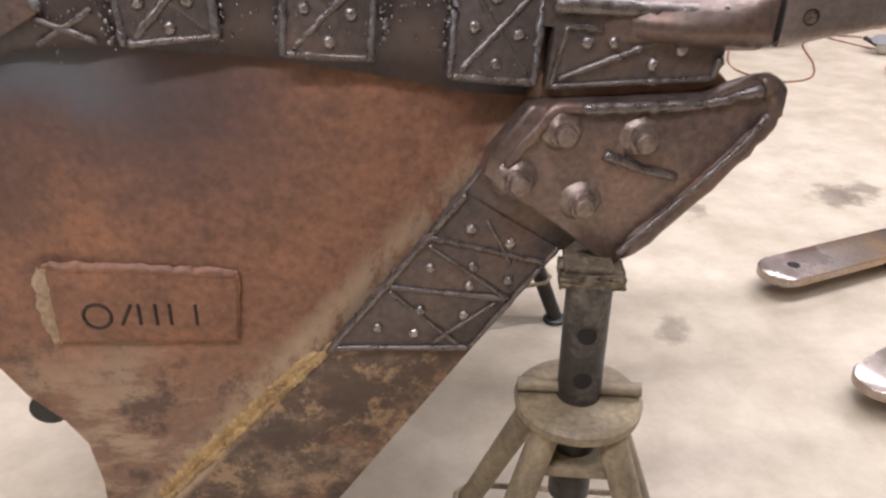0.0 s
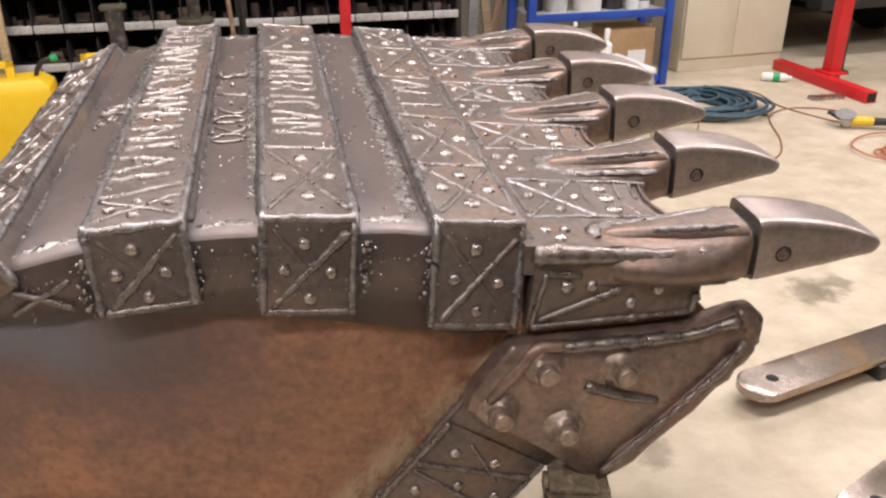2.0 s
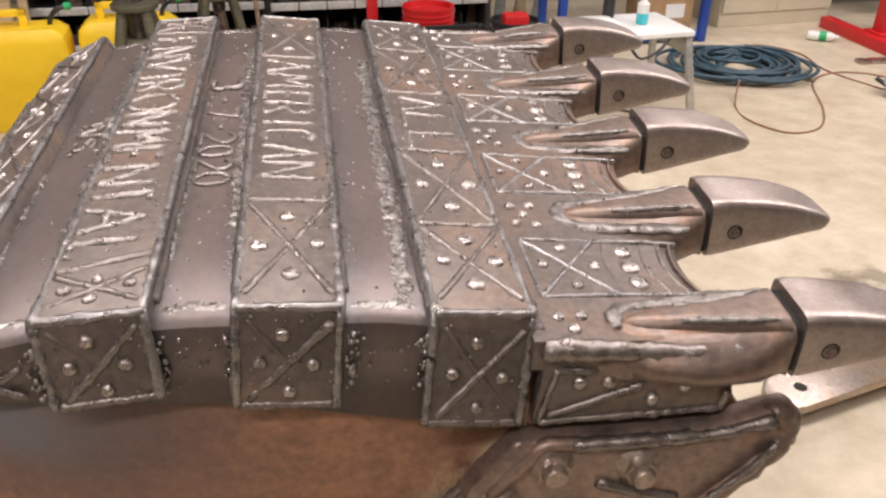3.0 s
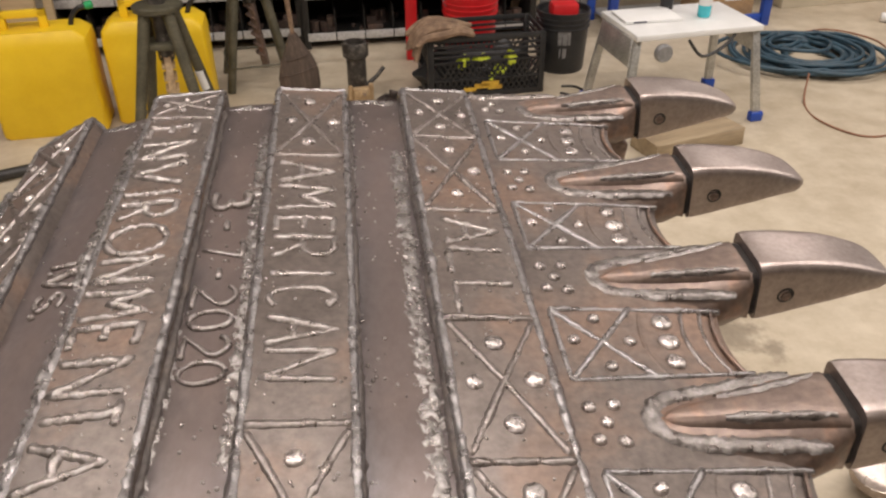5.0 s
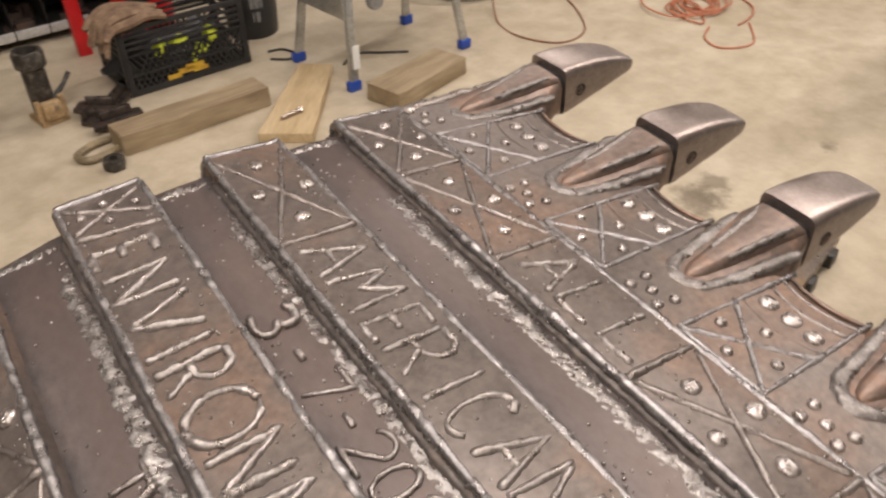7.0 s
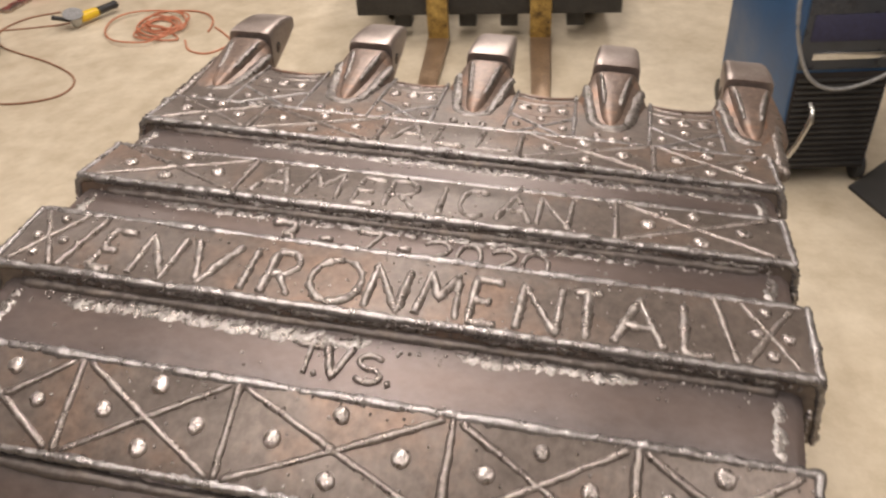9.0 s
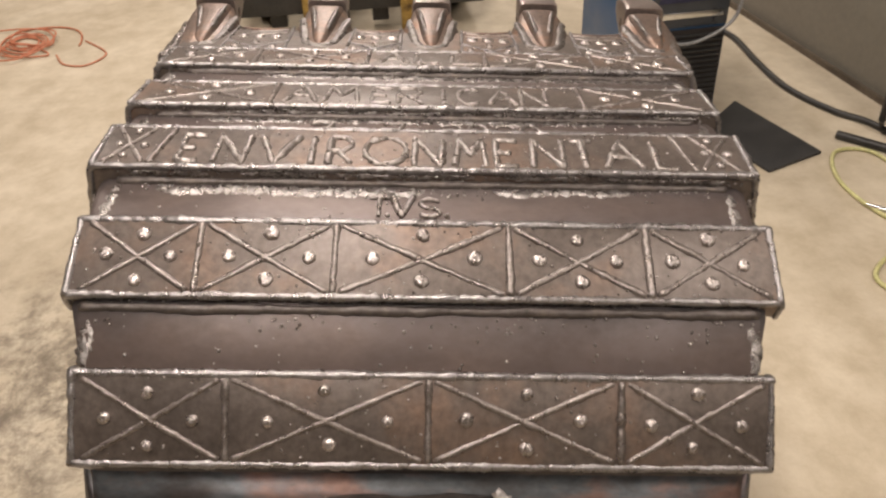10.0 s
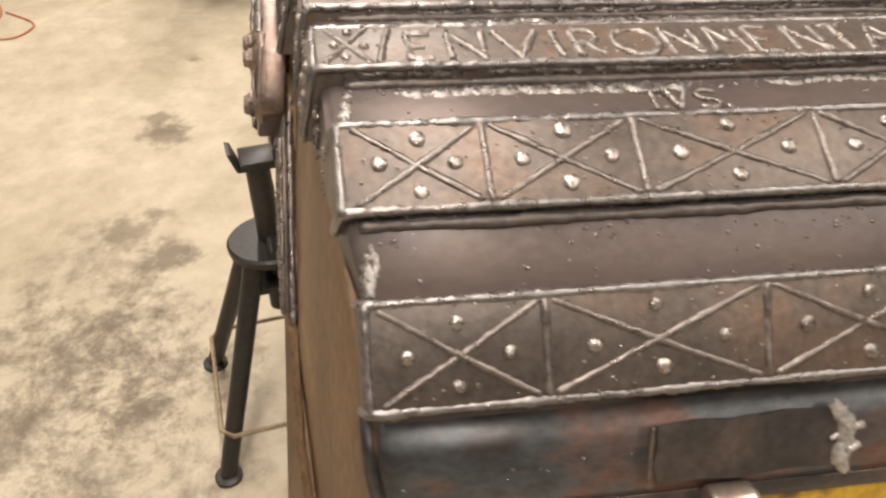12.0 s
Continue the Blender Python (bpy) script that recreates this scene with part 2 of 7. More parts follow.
M_POST = material("oily_black_post", [(0.022, 0.019, 0.017), (0.05, 0.044, 0.038), (0.26, 0.23, 0.19)], (0.35, 0.55), 0.3, 22, 110, 0.4, 0.003, 0.85)
M_DARK = material("black_painted_steel", [(0.018, 0.017, 0.016), (0.04, 0.037, 0.033)], (0.35, 0.55), 0.1, 10, 70, 0.2, 0.002)
M_GREEN = material("olive_painted_steel", [(0.04, 0.036, 0.024), (0.085, 0.078, 0.05), (0.13, 0.115, 0.075)], (0.36, 0.56), 0.1, 12, 80, 0.3, 0.003, 0.7)
M_RED = material("red_paint", [(0.5, 0.012, 0.015), (0.62, 0.02, 0.022)], (0.35, 0.5), 0, 6, 60, 0.1, 0.002, grain=0.12)
M_DRED = material("dull_red_plastic", [(0.2, 0.012, 0.012), (0.34, 0.018, 0.018)], (0.4, 0.55), 0, 12, 60, 0.1, 0.002)
M_BLUE = material("blue_rack_paint", [(0.012, 0.05, 0.3), (0.02, 0.08, 0.42)], (0.35, 0.5), 0, 6, 60, 0.1, 0.002, grain=0.12)
M_BEIGE = material("cream_cabinet_paint", [(0.6, 0.545, 0.42), (0.67, 0.61, 0.475)], (0.4, 0.55), 0, 2, 50, 0.05, 0.001, grain=0.08)
M_WALL = material("painted_block_wall", [(0.17, 0.15, 0.12), (0.2, 0.18, 0.142)], (0.6, 0.8), 0, 1.3, 30, 0.1, 0.001, grain=0.15)
M_FOOTW = material("wall_foot_shade", [(0.06, 0.045, 0.03), (0.13, 0.1, 0.07)], (0.6, 0.85), 0, 6, 60, 0.2)
M_CEIL = material("ceiling_paint", [(0.56, 0.54, 0.5), (0.64, 0.62, 0.58)], (0.7, 0.9), 0, 2, 40, 0.1, grain=0.2)
M_WHITE = material("white_plastic", [(0.68, 0.68, 0.66), (0.78, 0.78, 0.76)], (0.35, 0.5), 0, 6, 60, 0.05, grain=0.08)
M_BLACKP = material("black_plastic", [(0.012, 0.012, 0.013), (0.028, 0.028, 0.028)], (0.35, 0.55), 0, 8, 70, 0.1)
M_JUG = material("yellow_jug_plastic", [(0.78, 0.5, 0.01), (0.88, 0.6, 0.02)], (0.35, 0.5), 0, 5, 60, 0.05, grain=0.06)
M_CARD = material("brown_cardboard", [(0.36, 0.22, 0.11), (0.46, 0.3, 0.16)], (0.7, 0.85), 0, 6, 80, 0.15)
M_STRAW = material("worn_broom_straw", [(0.045, 0.032, 0.025), (0.09, 0.064, 0.048), (0.14, 0.1, 0.075)], (0.7, 0.9), 0, 30, 120, 0.8, 0.004, 0.7, stretch=(2, 2, 0.12))
M_WOOD = material("rough_pale_timber", [(0.38, 0.27, 0.145), (0.5, 0.375, 0.215), (0.58, 0.45, 0.28)], (0.6, 0.8), 0, 14, 70, 0.4, 0.003, 0.6, grain=0.3, stretch=(0.12, 1, 1))
M_WOODD = material("weathered_grey_timber", [(0.19, 0.135, 0.08), (0.31, 0.235, 0.145), (0.4, 0.32, 0.21)], (0.65, 0.85), 0, 14, 70, 0.5, 0.003, 0.7, grain=0.35, stretch=(0.12, 1, 1))
M_ALU = material("scuffed_aluminium", [(0.42, 0.42, 0.4), (0.6, 0.6, 0.57)], (0.3, 0.45), 0.7, 14, 90, 0.15, 0.002)
M_HOSE = material("blue_rubber_hose", [(0.02, 0.045, 0.065), (0.045, 0.095, 0.13)], (0.4, 0.6), 0, 14, 90, 0.15)
M_CORD = material("orange_cord_rubber", [(0.4, 0.13, 0.065), (0.52, 0.2, 0.11)], (0.5, 0.65), 0, 14, 90, 0.1)
M_CORD2 = material("brown_cord_rubber", [(0.2, 0.09, 0.05), (0.3, 0.14, 0.08)], (0.5, 0.65), 0, 14, 90, 0.1)
M_YHOSE = material("pale_yellow_hose", [(0.42, 0.4, 0.18), (0.55, 0.52, 0.25)], (0.45, 0.6), 0, 14, 90, 0.1)
M_TORCH = material("braided_brown_grip", [(0.06, 0.03, 0.025), (0.13, 0.07, 0.05)], (0.4, 0.6), 0, 40, 150, 0.3)
M_BARE = material("ground_steel_bar", [(0.3, 0.235, 0.19), (0.42, 0.36, 0.32), (0.46, 0.32, 0.2)], (0.2, 0.36), 0.85, 4, 90, 0.1, 0.001, grain=0.35)
M_FORK = material("worn_fork_paint", [(0.1, 0.06, 0.025), (0.34, 0.22, 0.06), (0.5, 0.34, 0.1)], (0.35, 0.55), 0.3, 16, 90, 0.3)
M_FORKS = material("scuffed_fork_steel", [(0.2, 0.13, 0.08), (0.32, 0.22, 0.14)], (0.35, 0.5), 0.4, 8, 90, 0.2)
M_BLUEM = material("blue_machine_paint", [(0.016, 0.06, 0.14), (0.026, 0.085, 0.19)], (0.3, 0.45), 0, 6, 60, 0.08, grain=0.15)
M_PANEL = material("dark_control_panel", [(0.02, 0.024, 0.032), (0.04, 0.045, 0.055)], (0.22, 0.35), 0, 6, 60, 0.05, grain=0.15)
M_CHROME = material("bright_metal", [(0.6, 0.6, 0.6), (0.72, 0.72, 0.72)], (0.12, 0.25), 1.0, 10, 80, 0.03)
M_MAT = material("black_rubber_mat", [(0.02, 0.02, 0.02), (0.04, 0.038, 0.036)], (0.6, 0.8), 0, 10, 120, 0.3)
M_TANK = material("dark_green_tank", [(0.006, 0.012, 0.01), (0.01, 0.019, 0.015)], (0.5, 0.65), 0, 5, 60, 0.1, grain=0.2, spec=0.25)
M_TRUCK = material("black_car_paint", [(0.008, 0.009, 0.011), (0.014, 0.015, 0.018)], (0.12, 0.22), 0, 4, 60, 0.02, coat=0.6, grain=0.1)
M_TRIM = material("grey_trim", [(0.2, 0.2, 0.2), (0.28, 0.28, 0.28)], (0.35, 0.5), 0.3, 6, 60, 0.05)
M_TAIL = material("red_lens", [(0.3, 0.008, 0.01), (0.45, 0.015, 0.02)], (0.1, 0.2), 0, 6, 60, 0.02)
M_LIME = material("lime_glove_cloth", [(0.42, 0.5, 0.02), (0.6, 0.68, 0.06)], (0.7, 0.85), 0, 20, 120, 0.4)
M_CYAN = material("cyan_liquid_bottle", [(0.03, 0.42, 0.5), (0.06, 0.55, 0.62)], (0.15, 0.25), 0, 6, 60, 0.02, grain=0.05)
M_PAPER = material("white_paper", [(0.72, 0.72, 0.7), (0.8, 0.8, 0.78)], (0.6, 0.8), 0, 6, 60, 0.03, grain=0.05)
M_INK = material("dark_print", [(0.02, 0.02, 0.05), (0.03, 0.03, 0.07)], (0.6, 0.8), 0, 6, 60, 0)
M_SHELF = material("galvanised_shelf_edge", [(0.5, 0.5, 0.5), (0.62, 0.62, 0.6)], (0.35, 0.5), 0.3, 10, 80, 0.1)
M_GREENC = material("green_cap_plastic", [(0.01, 0.3, 0.1), (0.02, 0.4, 0.14)], (0.35, 0.5), 0, 10, 80, 0.05)
M_CLOTH = material("brown_rag_cloth", [(0.1, 0.06, 0.04), (0.21, 0.135, 0.085), (0.33, 0.23, 0.15)], (0.8, 0.95), 0, 18, 120, 0.5, 0.004, 0.7)
M_DWY = material("tool_yellow_plastic", [(0.65, 0.42, 0.02), (0.75, 0.5, 0.03)], (0.35, 0.5), 0, 8, 80, 0.05)


def floor_material():
    """Worn concrete with cloudy patches, specks and a few oily stains where they lie."""
    m = bpy.data.materials.new("worn_concrete")
    m.use_nodes = True
    nt = m.node_tree
    b = nt.nodes["Principled BSDF"]
    L, N = nt.links.new, nt.nodes.new
    co = N("ShaderNodeTexCoord")

    def nz(scale, detail, rough=0.6):
        n = N("ShaderNodeTexNoise")
        n.inputs["Scale"].default_value, n.inputs["Detail"].default_value, n.inputs["Roughness"].default_value = scale, detail, rough
        L(co.outputs["Object"], n.inputs["Vector"])
        return n

    big, mid, tiny = nz(1.1, 9, 0.65), nz(7, 9, 0.7), nz(90, 4)
    worn = nz(4.2, 12, 0.78)
    worn.inputs["Distortion"].default_value = 0.25
    r1 = N("ShaderNodeValToRGB")
    r1.color_ramp.elements[0].position, r1.color_ramp.elements[1].position = 0.3, 0.7
    r1.color_ramp.elements[0].color, r1.color_ramp.elements[1].color = (0.46, 0.39, 0.285, 1), (0.62, 0.545, 0.425, 1)
    L(big.outputs["Fac"], r1.inputs["Fac"])
    r2 = N("ShaderNodeValToRGB")
    r2.color_ramp.elements[0].position, r2.color_ramp.elements[1].position = 0.36, 0.62
    r2.color_ramp.elements[0].color, r2.color_ramp.elements[1].color = (0.74, 0.71, 0.66, 1), (1, 1, 1, 1)
    L(mid.outputs["Fac"], r2.inputs["Fac"])
    mul = N("ShaderNodeMix")
    mul.data_type, mul.blend_type = "RGBA", "MULTIPLY"
    mul.inputs["Factor"].default_value = 0.8
    L(r1.outputs["Color"], mul.inputs["A"])
    L(r2.outputs["Color"], mul.inputs["B"])
    out = mul.outputs["Result"]
    # stains: middle, half size, darkness
    for x, y, s, d in ((1.79, 1.15, 0.10, 0.7), (1.95, 1.2, 0.07, 0.6), (0.76, 0.34, 0.07, 0.55), (0.92, 1.06, 0.11, 0.75), (1.2, 1.12, 0.05, 0.6), (1.86, 1.12, 0.08, 0.7),
                       (0.5, 1.25, 0.34, 0.9), (0.4, 1.0, 0.3, 0.9), (2.55, 1.1, 0.05, 0.6), (0.2, 1.4, 0.5, 0.75), (-0.15, 1.15, 0.5, 0.8), (0.9, 1.3, 0.3, 0.6), (1.1, 1.2, 0.1, 0.6)):
        dist = N("ShaderNodeVectorMath")
        dist.operation = "DISTANCE"
        dist.inputs[1].default_value = (x, y, 0)
        L(co.outputs["Object"], dist.inputs[0])
        add = N("ShaderNodeMath")
        add.operation = "MULTIPLY_ADD"
        add.inputs[1].default_value = s * 3.4 if s < 0.15 else 1.9 * s + 0.25
        sub = N("ShaderNodeMath")
        sub.operation = "SUBTRACT"
        sub.inputs[1].default_value = 0.5
        L(mid.outputs["Fac"], sub.inputs[0])
        L(sub.outputs[0], add.inputs[0])
        L(dist.outputs["Value"], add.inputs[2])
        mr = N("ShaderNodeMapRange")
        mr.inputs["From Min"].default_value, mr.inputs["From Max"].default_value = s * 0.4, s * 1.1
        mr.inputs["To Min"].default_value, mr.inputs["To Max"].default_value = d, 0
        L(add.outputs[0], mr.inputs["Value"])
        mx = N("ShaderNodeMix")
        mx.data_type = "RGBA"
        mx.inputs["B"].default_value = (0.14, 0.11, 0.075, 1)
        fac = mr.outputs["Result"]
        if s > 0.15:
            brk, pr = N("ShaderNodeMapRange"), N("ShaderNodeMath")
            brk.inputs["From Min"].default_value, brk.inputs["From Max"].default_value = 0.43, 0.6
            L(worn.outputs["Fac"], brk.inputs["Value"])
            pr.operation = "MULTIPLY"
            L(fac, pr.inputs[0])
            L(brk.outputs["Result"], pr.inputs[1])
            fac = pr.outputs[0]
        L(fac, mx.inputs["Factor"])
        L(out, mx.inputs["A"])
        out = mx.outputs["Result"]
    L(out, b.inputs["Base Color"])
    rr = N("ShaderNodeMapRange")
    rr.inputs["To Min"].default_value, rr.inputs["To Max"].default_value = 0.38, 0.75
    L(mid.outputs["Fac"], rr.inputs["Value"])
    L(rr.outputs["Result"], b.inputs["Roughness"])
    bp = N("ShaderNodeBump")
    bp.inputs["Strength"].default_value, bp.inputs["Distance"].default_value = 0.25, 0.002
    L(tiny.outputs["Fac"], bp.inputs["Height"])
    L(bp.outputs["Normal"], b.inputs["Normal"])
    return m


M_FLOOR = floor_material()

# ---- building helpers ----
RNG = random.Random(7)


def part(name, bm, mat, parent=None, label="", smooth=True):
    me = bpy.data.meshes.new(name)
    bmesh.ops.recalc_face_normals(bm, faces=bm.faces)
    bm.to_mesh(me)
    bm.free()
    me.materials.append(mat)
    if smooth:
        me.shade_smooth()
        round_bead = any(k in name for k in ("weld", "bead", "letter", "digit", "seam", "rim", "ridge", "hose", "cord", "cable"))
        me.set_sharp_from_angle(angle=radians(100 if round_bead else 38))
    ob = new(name, me)
    ob.parent = parent
    if label:
        tagged(ob, label)
    return ob


def thing(name, m, label, category, group="", kind=""):
    ob = new(name)
    ob.empty_display_size = 0.05
    ob.matrix_world = m
    return tagged(ob, label, category, group, kind)


def shared(name, me, m, parent):
    ob = new(name, me)
    ob.parent = parent
    ob.matrix_basis = m
    return ob


def B():
    return bmesh.new()


def cube(bm, a, b, bevel=0.0, m=None):
    r = bmesh.ops.create_cube(bm, size=1)
    vs = r["verts"]
    for v in vs:
        v.co = Vector([a[i] + (v.co[i] + 0.5) * (b[i] - a[i]) for i in range(3)])
    if bevel:
        es = list({e for v in vs for e in v.link_edges})
        vs = bmesh.ops.bevel(bm, geom=es, offset=bevel, segments=2, affect="EDGES", profile=0.5)["verts"]
    if m is not None:
        bmesh.ops.transform(bm, matrix=m, verts=list({v for v in vs}))
    return bm


def slab(bm, pts, lift, bevel=0.0, segments=2):
    """A flat outline (3D points) thickened along the vector lift."""
    lift = Vector(lift)
    lo = [bm.verts.new(Vector(p)) for p in pts]
    hi = [bm.verts.new(Vector(p) + lift) for p in pts]
    n = len(pts)
    faces = [bm.faces.new(lo[::-1]), bm.faces.new(hi)]
    for i in range(n):
        faces.append(bm.faces.new((lo[i], lo[(i + 1) % n], hi[(i + 1) % n], hi[i])))
    if bevel:
        es = list({e for f in faces for e in f.edges})
        bmesh.ops.bevel(bm, geom=es, offset=bevel, segments=segments, affect="EDGES", profile=0.5)
    return bm


def lathe(bm, prof, n=20, m=None):
    """prof: (radius, height) pairs from the bottom up."""
    rings = []
    for r, z in prof:
        ring = []
        for i in range(n):
            a = 2 * math.pi * i / n
            p = Vector((max(r, 1e-5) * math.cos(a), max(r, 1e-5) * math.sin(a), z))
            ring.append(bm.verts.new(m @ p if m is not None else p))
        rings.append(ring)
    for a, b in zip(rings, rings[1:]):
        for i in range(n):
            bm.faces.new((a[i], a[(i + 1) % n], b[(i + 1) % n], b[i]))
    bm.faces.new(rings[0][::-1])
    bm.faces.new(rings[-1])
    return bm


def resample(pts, step):
    pts = [Vector(p) for p in pts]
    out = [pts[0]]
    for a, b in zip(pts, pts[1:]):
        n = max(1, round((b - a).length / step))
        out += [a.lerp(b, i / n) for i in range(1, n + 1)]
    return out


def smooth_path(pts, k=6, closed=False):
    """A Catmull-Rom curve through the points."""
    pts = [Vector(p) for p in pts]
    n = len(pts)
    out = []
    for i in range(n if closed else n - 1):
        p0, p1, p2, p3 = (pts[(i + j - 1) % n] if closed else pts[min(max(i + j - 1, 0), n - 1)] for j in range(4))
        for s in range(k):
            t = s / k
            out.append(0.5 * (2 * p1 + (p2 - p0) * t + (2 * p0 - 5 * p1 + 4 * p2 - p3) * t * t + (3 * p1 - p0 - 3 * p2 + p3) * t ** 3))
    if not closed:
        out.append(pts[-1])
    return out


def tube(bm, pts, r, n=8, closed=False):
    """A round bar along the points; r is one radius or one for each point."""
    pts = [Vector(p) for p in pts]
    k = len(pts)
    rs = r if isinstance(r, (list, tuple)) else [r] * k
    ref = Vector((0.13, 0.21, 0.97))
    rings = []
    for i, p in enumerate(pts):
        a = pts[i - 1] if (i or closed) else p
        b = pts[(i + 1) % k] if (i < k - 1 or closed) else p
        d = (b - a)
        d = d.normalized() if d.length > 1e-9 else Vector((1, 0, 0))
        x = d.cross(ref)
        if x.length < 0.05:
            x = d.cross(Vector((1, 0, 0)))
        x.normalize()
        y = x.cross(d)
        rings.append([bm.verts.new(p + rs[i] * (math.cos(2 * math.pi * j / n) * x + math.sin(2 * math.pi * j / n) * y)) for j in range(n)])
    for i in range(k if closed else k - 1):
        a, b = rings[i], rings[(i + 1) % k]
        for j in range(n):
            bm.faces.new((a[j], a[(j + 1) % n], b[(j + 1) % n], b[j]))
    if not closed:
        bm.faces.new(rings[0][::-1])
        bm.faces.new(rings[-1])
    return bm


def bead(bm, pts, r, step=0.006, wobble=0.22, n=6):
    """A lumpy weld bead along the points."""
    q = resample(pts, step)
    rs, qs = [], []
    swell = RNG.random() * 10
    for i, p in enumerate(q):
        f = 0.92 + 0.6 * wobble * (0.25 * math.sin(i * 1.9 + swell) + RNG.uniform(-0.8, 0.8)) + 0.13 * math.sin(i * 0.23 + swell)
        if RNG.random() < 0.02:
            f *= 1.3
        rs.append(r * f)
        qs.append(p + Vector((RNG.gauss(0, 1), RNG.gauss(0, 1), RNG.gauss(0, 1))) * r * 0.07)
    rs[0] *= 0.85
    rs[-1] *= 0.85
    return tube(bm, qs, rs, n)


def ribbon(bm, pts, up, width, bulge, step=0.005, k=5, lump=0.0013):
    """A wide, low, lumpy weld run along the points."""
    q = resample(pts, step)
    up = Vector(up).normalized()
    rows = []
    for i, p in enumerate(q):
        d = (q[min(i + 1, len(q) - 1)] - q[max(i - 1, 0)]).normalized()
        across = up.cross(d).normalized()
        fade = min(1.0, i / 4, (len(q) - 1 - i) / 4)
        w = width * (0.55 + 0.45 * fade) * (1 + RNG.uniform(-0.18, 0.18))
        row = []
        for j in range(k + 1):
            x = j / k - 0.5
            h = (bulge * (1 - 4 * x * x) + RNG.gauss(0, lump)) * (0.3 + 0.7 * fade) if 0 < j < k else -0.003
            row.append(bm.verts.new(p + across * (x * w + RNG.gauss(0, 0.0008)) + up * h + d * RNG.gauss(0, 0.001)))
        rows.append(row)
    for a, b in zip(rows, rows[1:]):
        for j in range(k):
            bm.faces.new((a[j], a[j + 1], b[j + 1], b[j]))
    return bm


def blob(bm, p, r, flat=1.0, normal=None):
    m = Matrix.Translation(p)
    if normal is not None:
        m = m @ Vector(normal).to_track_quat("Z", "Y").to_matrix().to_4x4()
    bmesh.ops.create_icosphere(bm, subdivisions=1, radius=r, matrix=m @ Matrix.Diagonal((1, 1, flat, 1)))
    return bm


def stud_mesh(name, r, h, seed):
    rr = random.Random(seed)
    bm = B()
    lathe(bm, [(r * 1.05, -0.002), (r, h * 0.35), (r * 0.8, h * 0.8), (r * 0.4, h), (0, h * 0.97)], 10)
    for v in bm.verts:
        v.co.x *= 1 + rr.uniform(-0.12, 0.12)
        v.co.y *= 1 + rr.uniform(-0.12, 0.12)
        v.co.z += rr.uniform(-0.0006, 0.0006)
    me = bpy.data.meshes.new(name)
    bm.to_mesh(me)
    bm.free()
    me.materials.append(M_STUD)
    me.shade_smooth()
    return me


STUDS = [stud_mesh("weld_stud", 0.0096, 0.0055, s) for s in range(5)]


def stud(parent, p, normal, size=1.0):
    m = Matrix.Translation(p) @ Vector(normal).to_track_quat("Z", "Y").to_matrix().to_4x4() @ pose(0, 0, 0, 0, 0, RNG.uniform(0, 360)) @ Matrix.Diagonal((size, size, 1, 1))
    ob = shared("weld_stud", STUDS[RNG.randrange(5)], m, parent)
    return ob


# ---- the workshop ----
def setting(name, bm, mat, label):
    return tagged(part(name, bm, mat, None, smooth=False), label, kind="structure")


def wall_box(name, p, q, thick, height, mat, label):
    """An upright wall from p to q on the floor, thickened away from the room (to the right of p-q)."""
    p, q = Vector((*p, 0)), Vector((*q, 0))
    d = (q - p).normalized()
    off = Vector((d.y, -d.x, 0)) * thick
    bm = slab(B(), [p, q, q + off, p + off], (0, 0, height))
    return setting(name, bm, mat, label)


bm = B()
cube(bm, (-6, -5, -0.1), (9, 8.2, 0))
setting("floor", bm, M_FLOOR, "worn stained pale concrete workshop floor")
# Unseen ceiling; its pale colour bounces light the one-sided tubes do not send up.
bm = B()
cube(bm, (-6, -5, 4.3), (9, 8.2, 4.4))
setting("ceiling", bm, M_CEIL, "unseen workshop ceiling, pale to bounce light")
wall_box("wall_south", (-5.8, -3.8), (8.8, -0.83), 0.15, 4.3, M_WALL, "grey-beige painted workshop wall")
# Thin brown strip laid along the wall's foot in place of its shade.
wall_box("baseboard", (-5.7, -3.74), (8.4, -0.87), 0.02, 0.03, M_FOOTW, "thin brown strip for the shade at the wall's foot")
wall_box("wall_east", (8.5, -0.9), (8.5, 7.6), 0.15, 4.3, M_WALL, "grey-beige painted workshop end wall")
wall_box("wall_north", (8.5, 7.6), (-5.6, 5.9), 0.15, 4.3, M_WALL, "grey-beige painted workshop back wall")
wall_box("wall_west", (-5.6, 5.9), (-5.6, -3.8), 0.15, 4.3, M_WALL, "grey-beige painted workshop side wall")
# ---- the excavator bucket, in its own frame: u along it (teeth at +u), v across, w up ----
bucket = thing("excavator_bucket", BUCKET, "upturned rusty brown steel excavator bucket with weld decoration on stands", "excavator bucket")

# wrapper sheet: stations along the length (u, w, half width, depth of the folded side band)
SKIN = [(0.075, 0.034, 0.502, 0.126), (0.0, 0.053, 0.496, 0.141), (-0.10, 0.065, 0.490, 0.137), (-0.20, 0.067, 0.485, 0.122), (-0.30, 0.066, 0.481, 0.108), (-0.40, 0.06, 0.476, 0.096),
        (-0.47, 0.051, 0.472, 0.082), (-0.54, 0.033, 0.469, 0.07), (-0.60, 0.011, 0.464, 0.056), (-0.66, -0.024, 0.456, 0.045), (-0.706, -0.079, 0.442, 0.036), (-0.735, -0.148, 0.436, 0.027),
        (-0.765, -0.207, 0.434, 0.02), (-0.79, -0.26, 0.433, 0.02), (-0.806, -0.3, 0.426, 0.02), (-0.809, -0.318, 0.42, 0.02)]


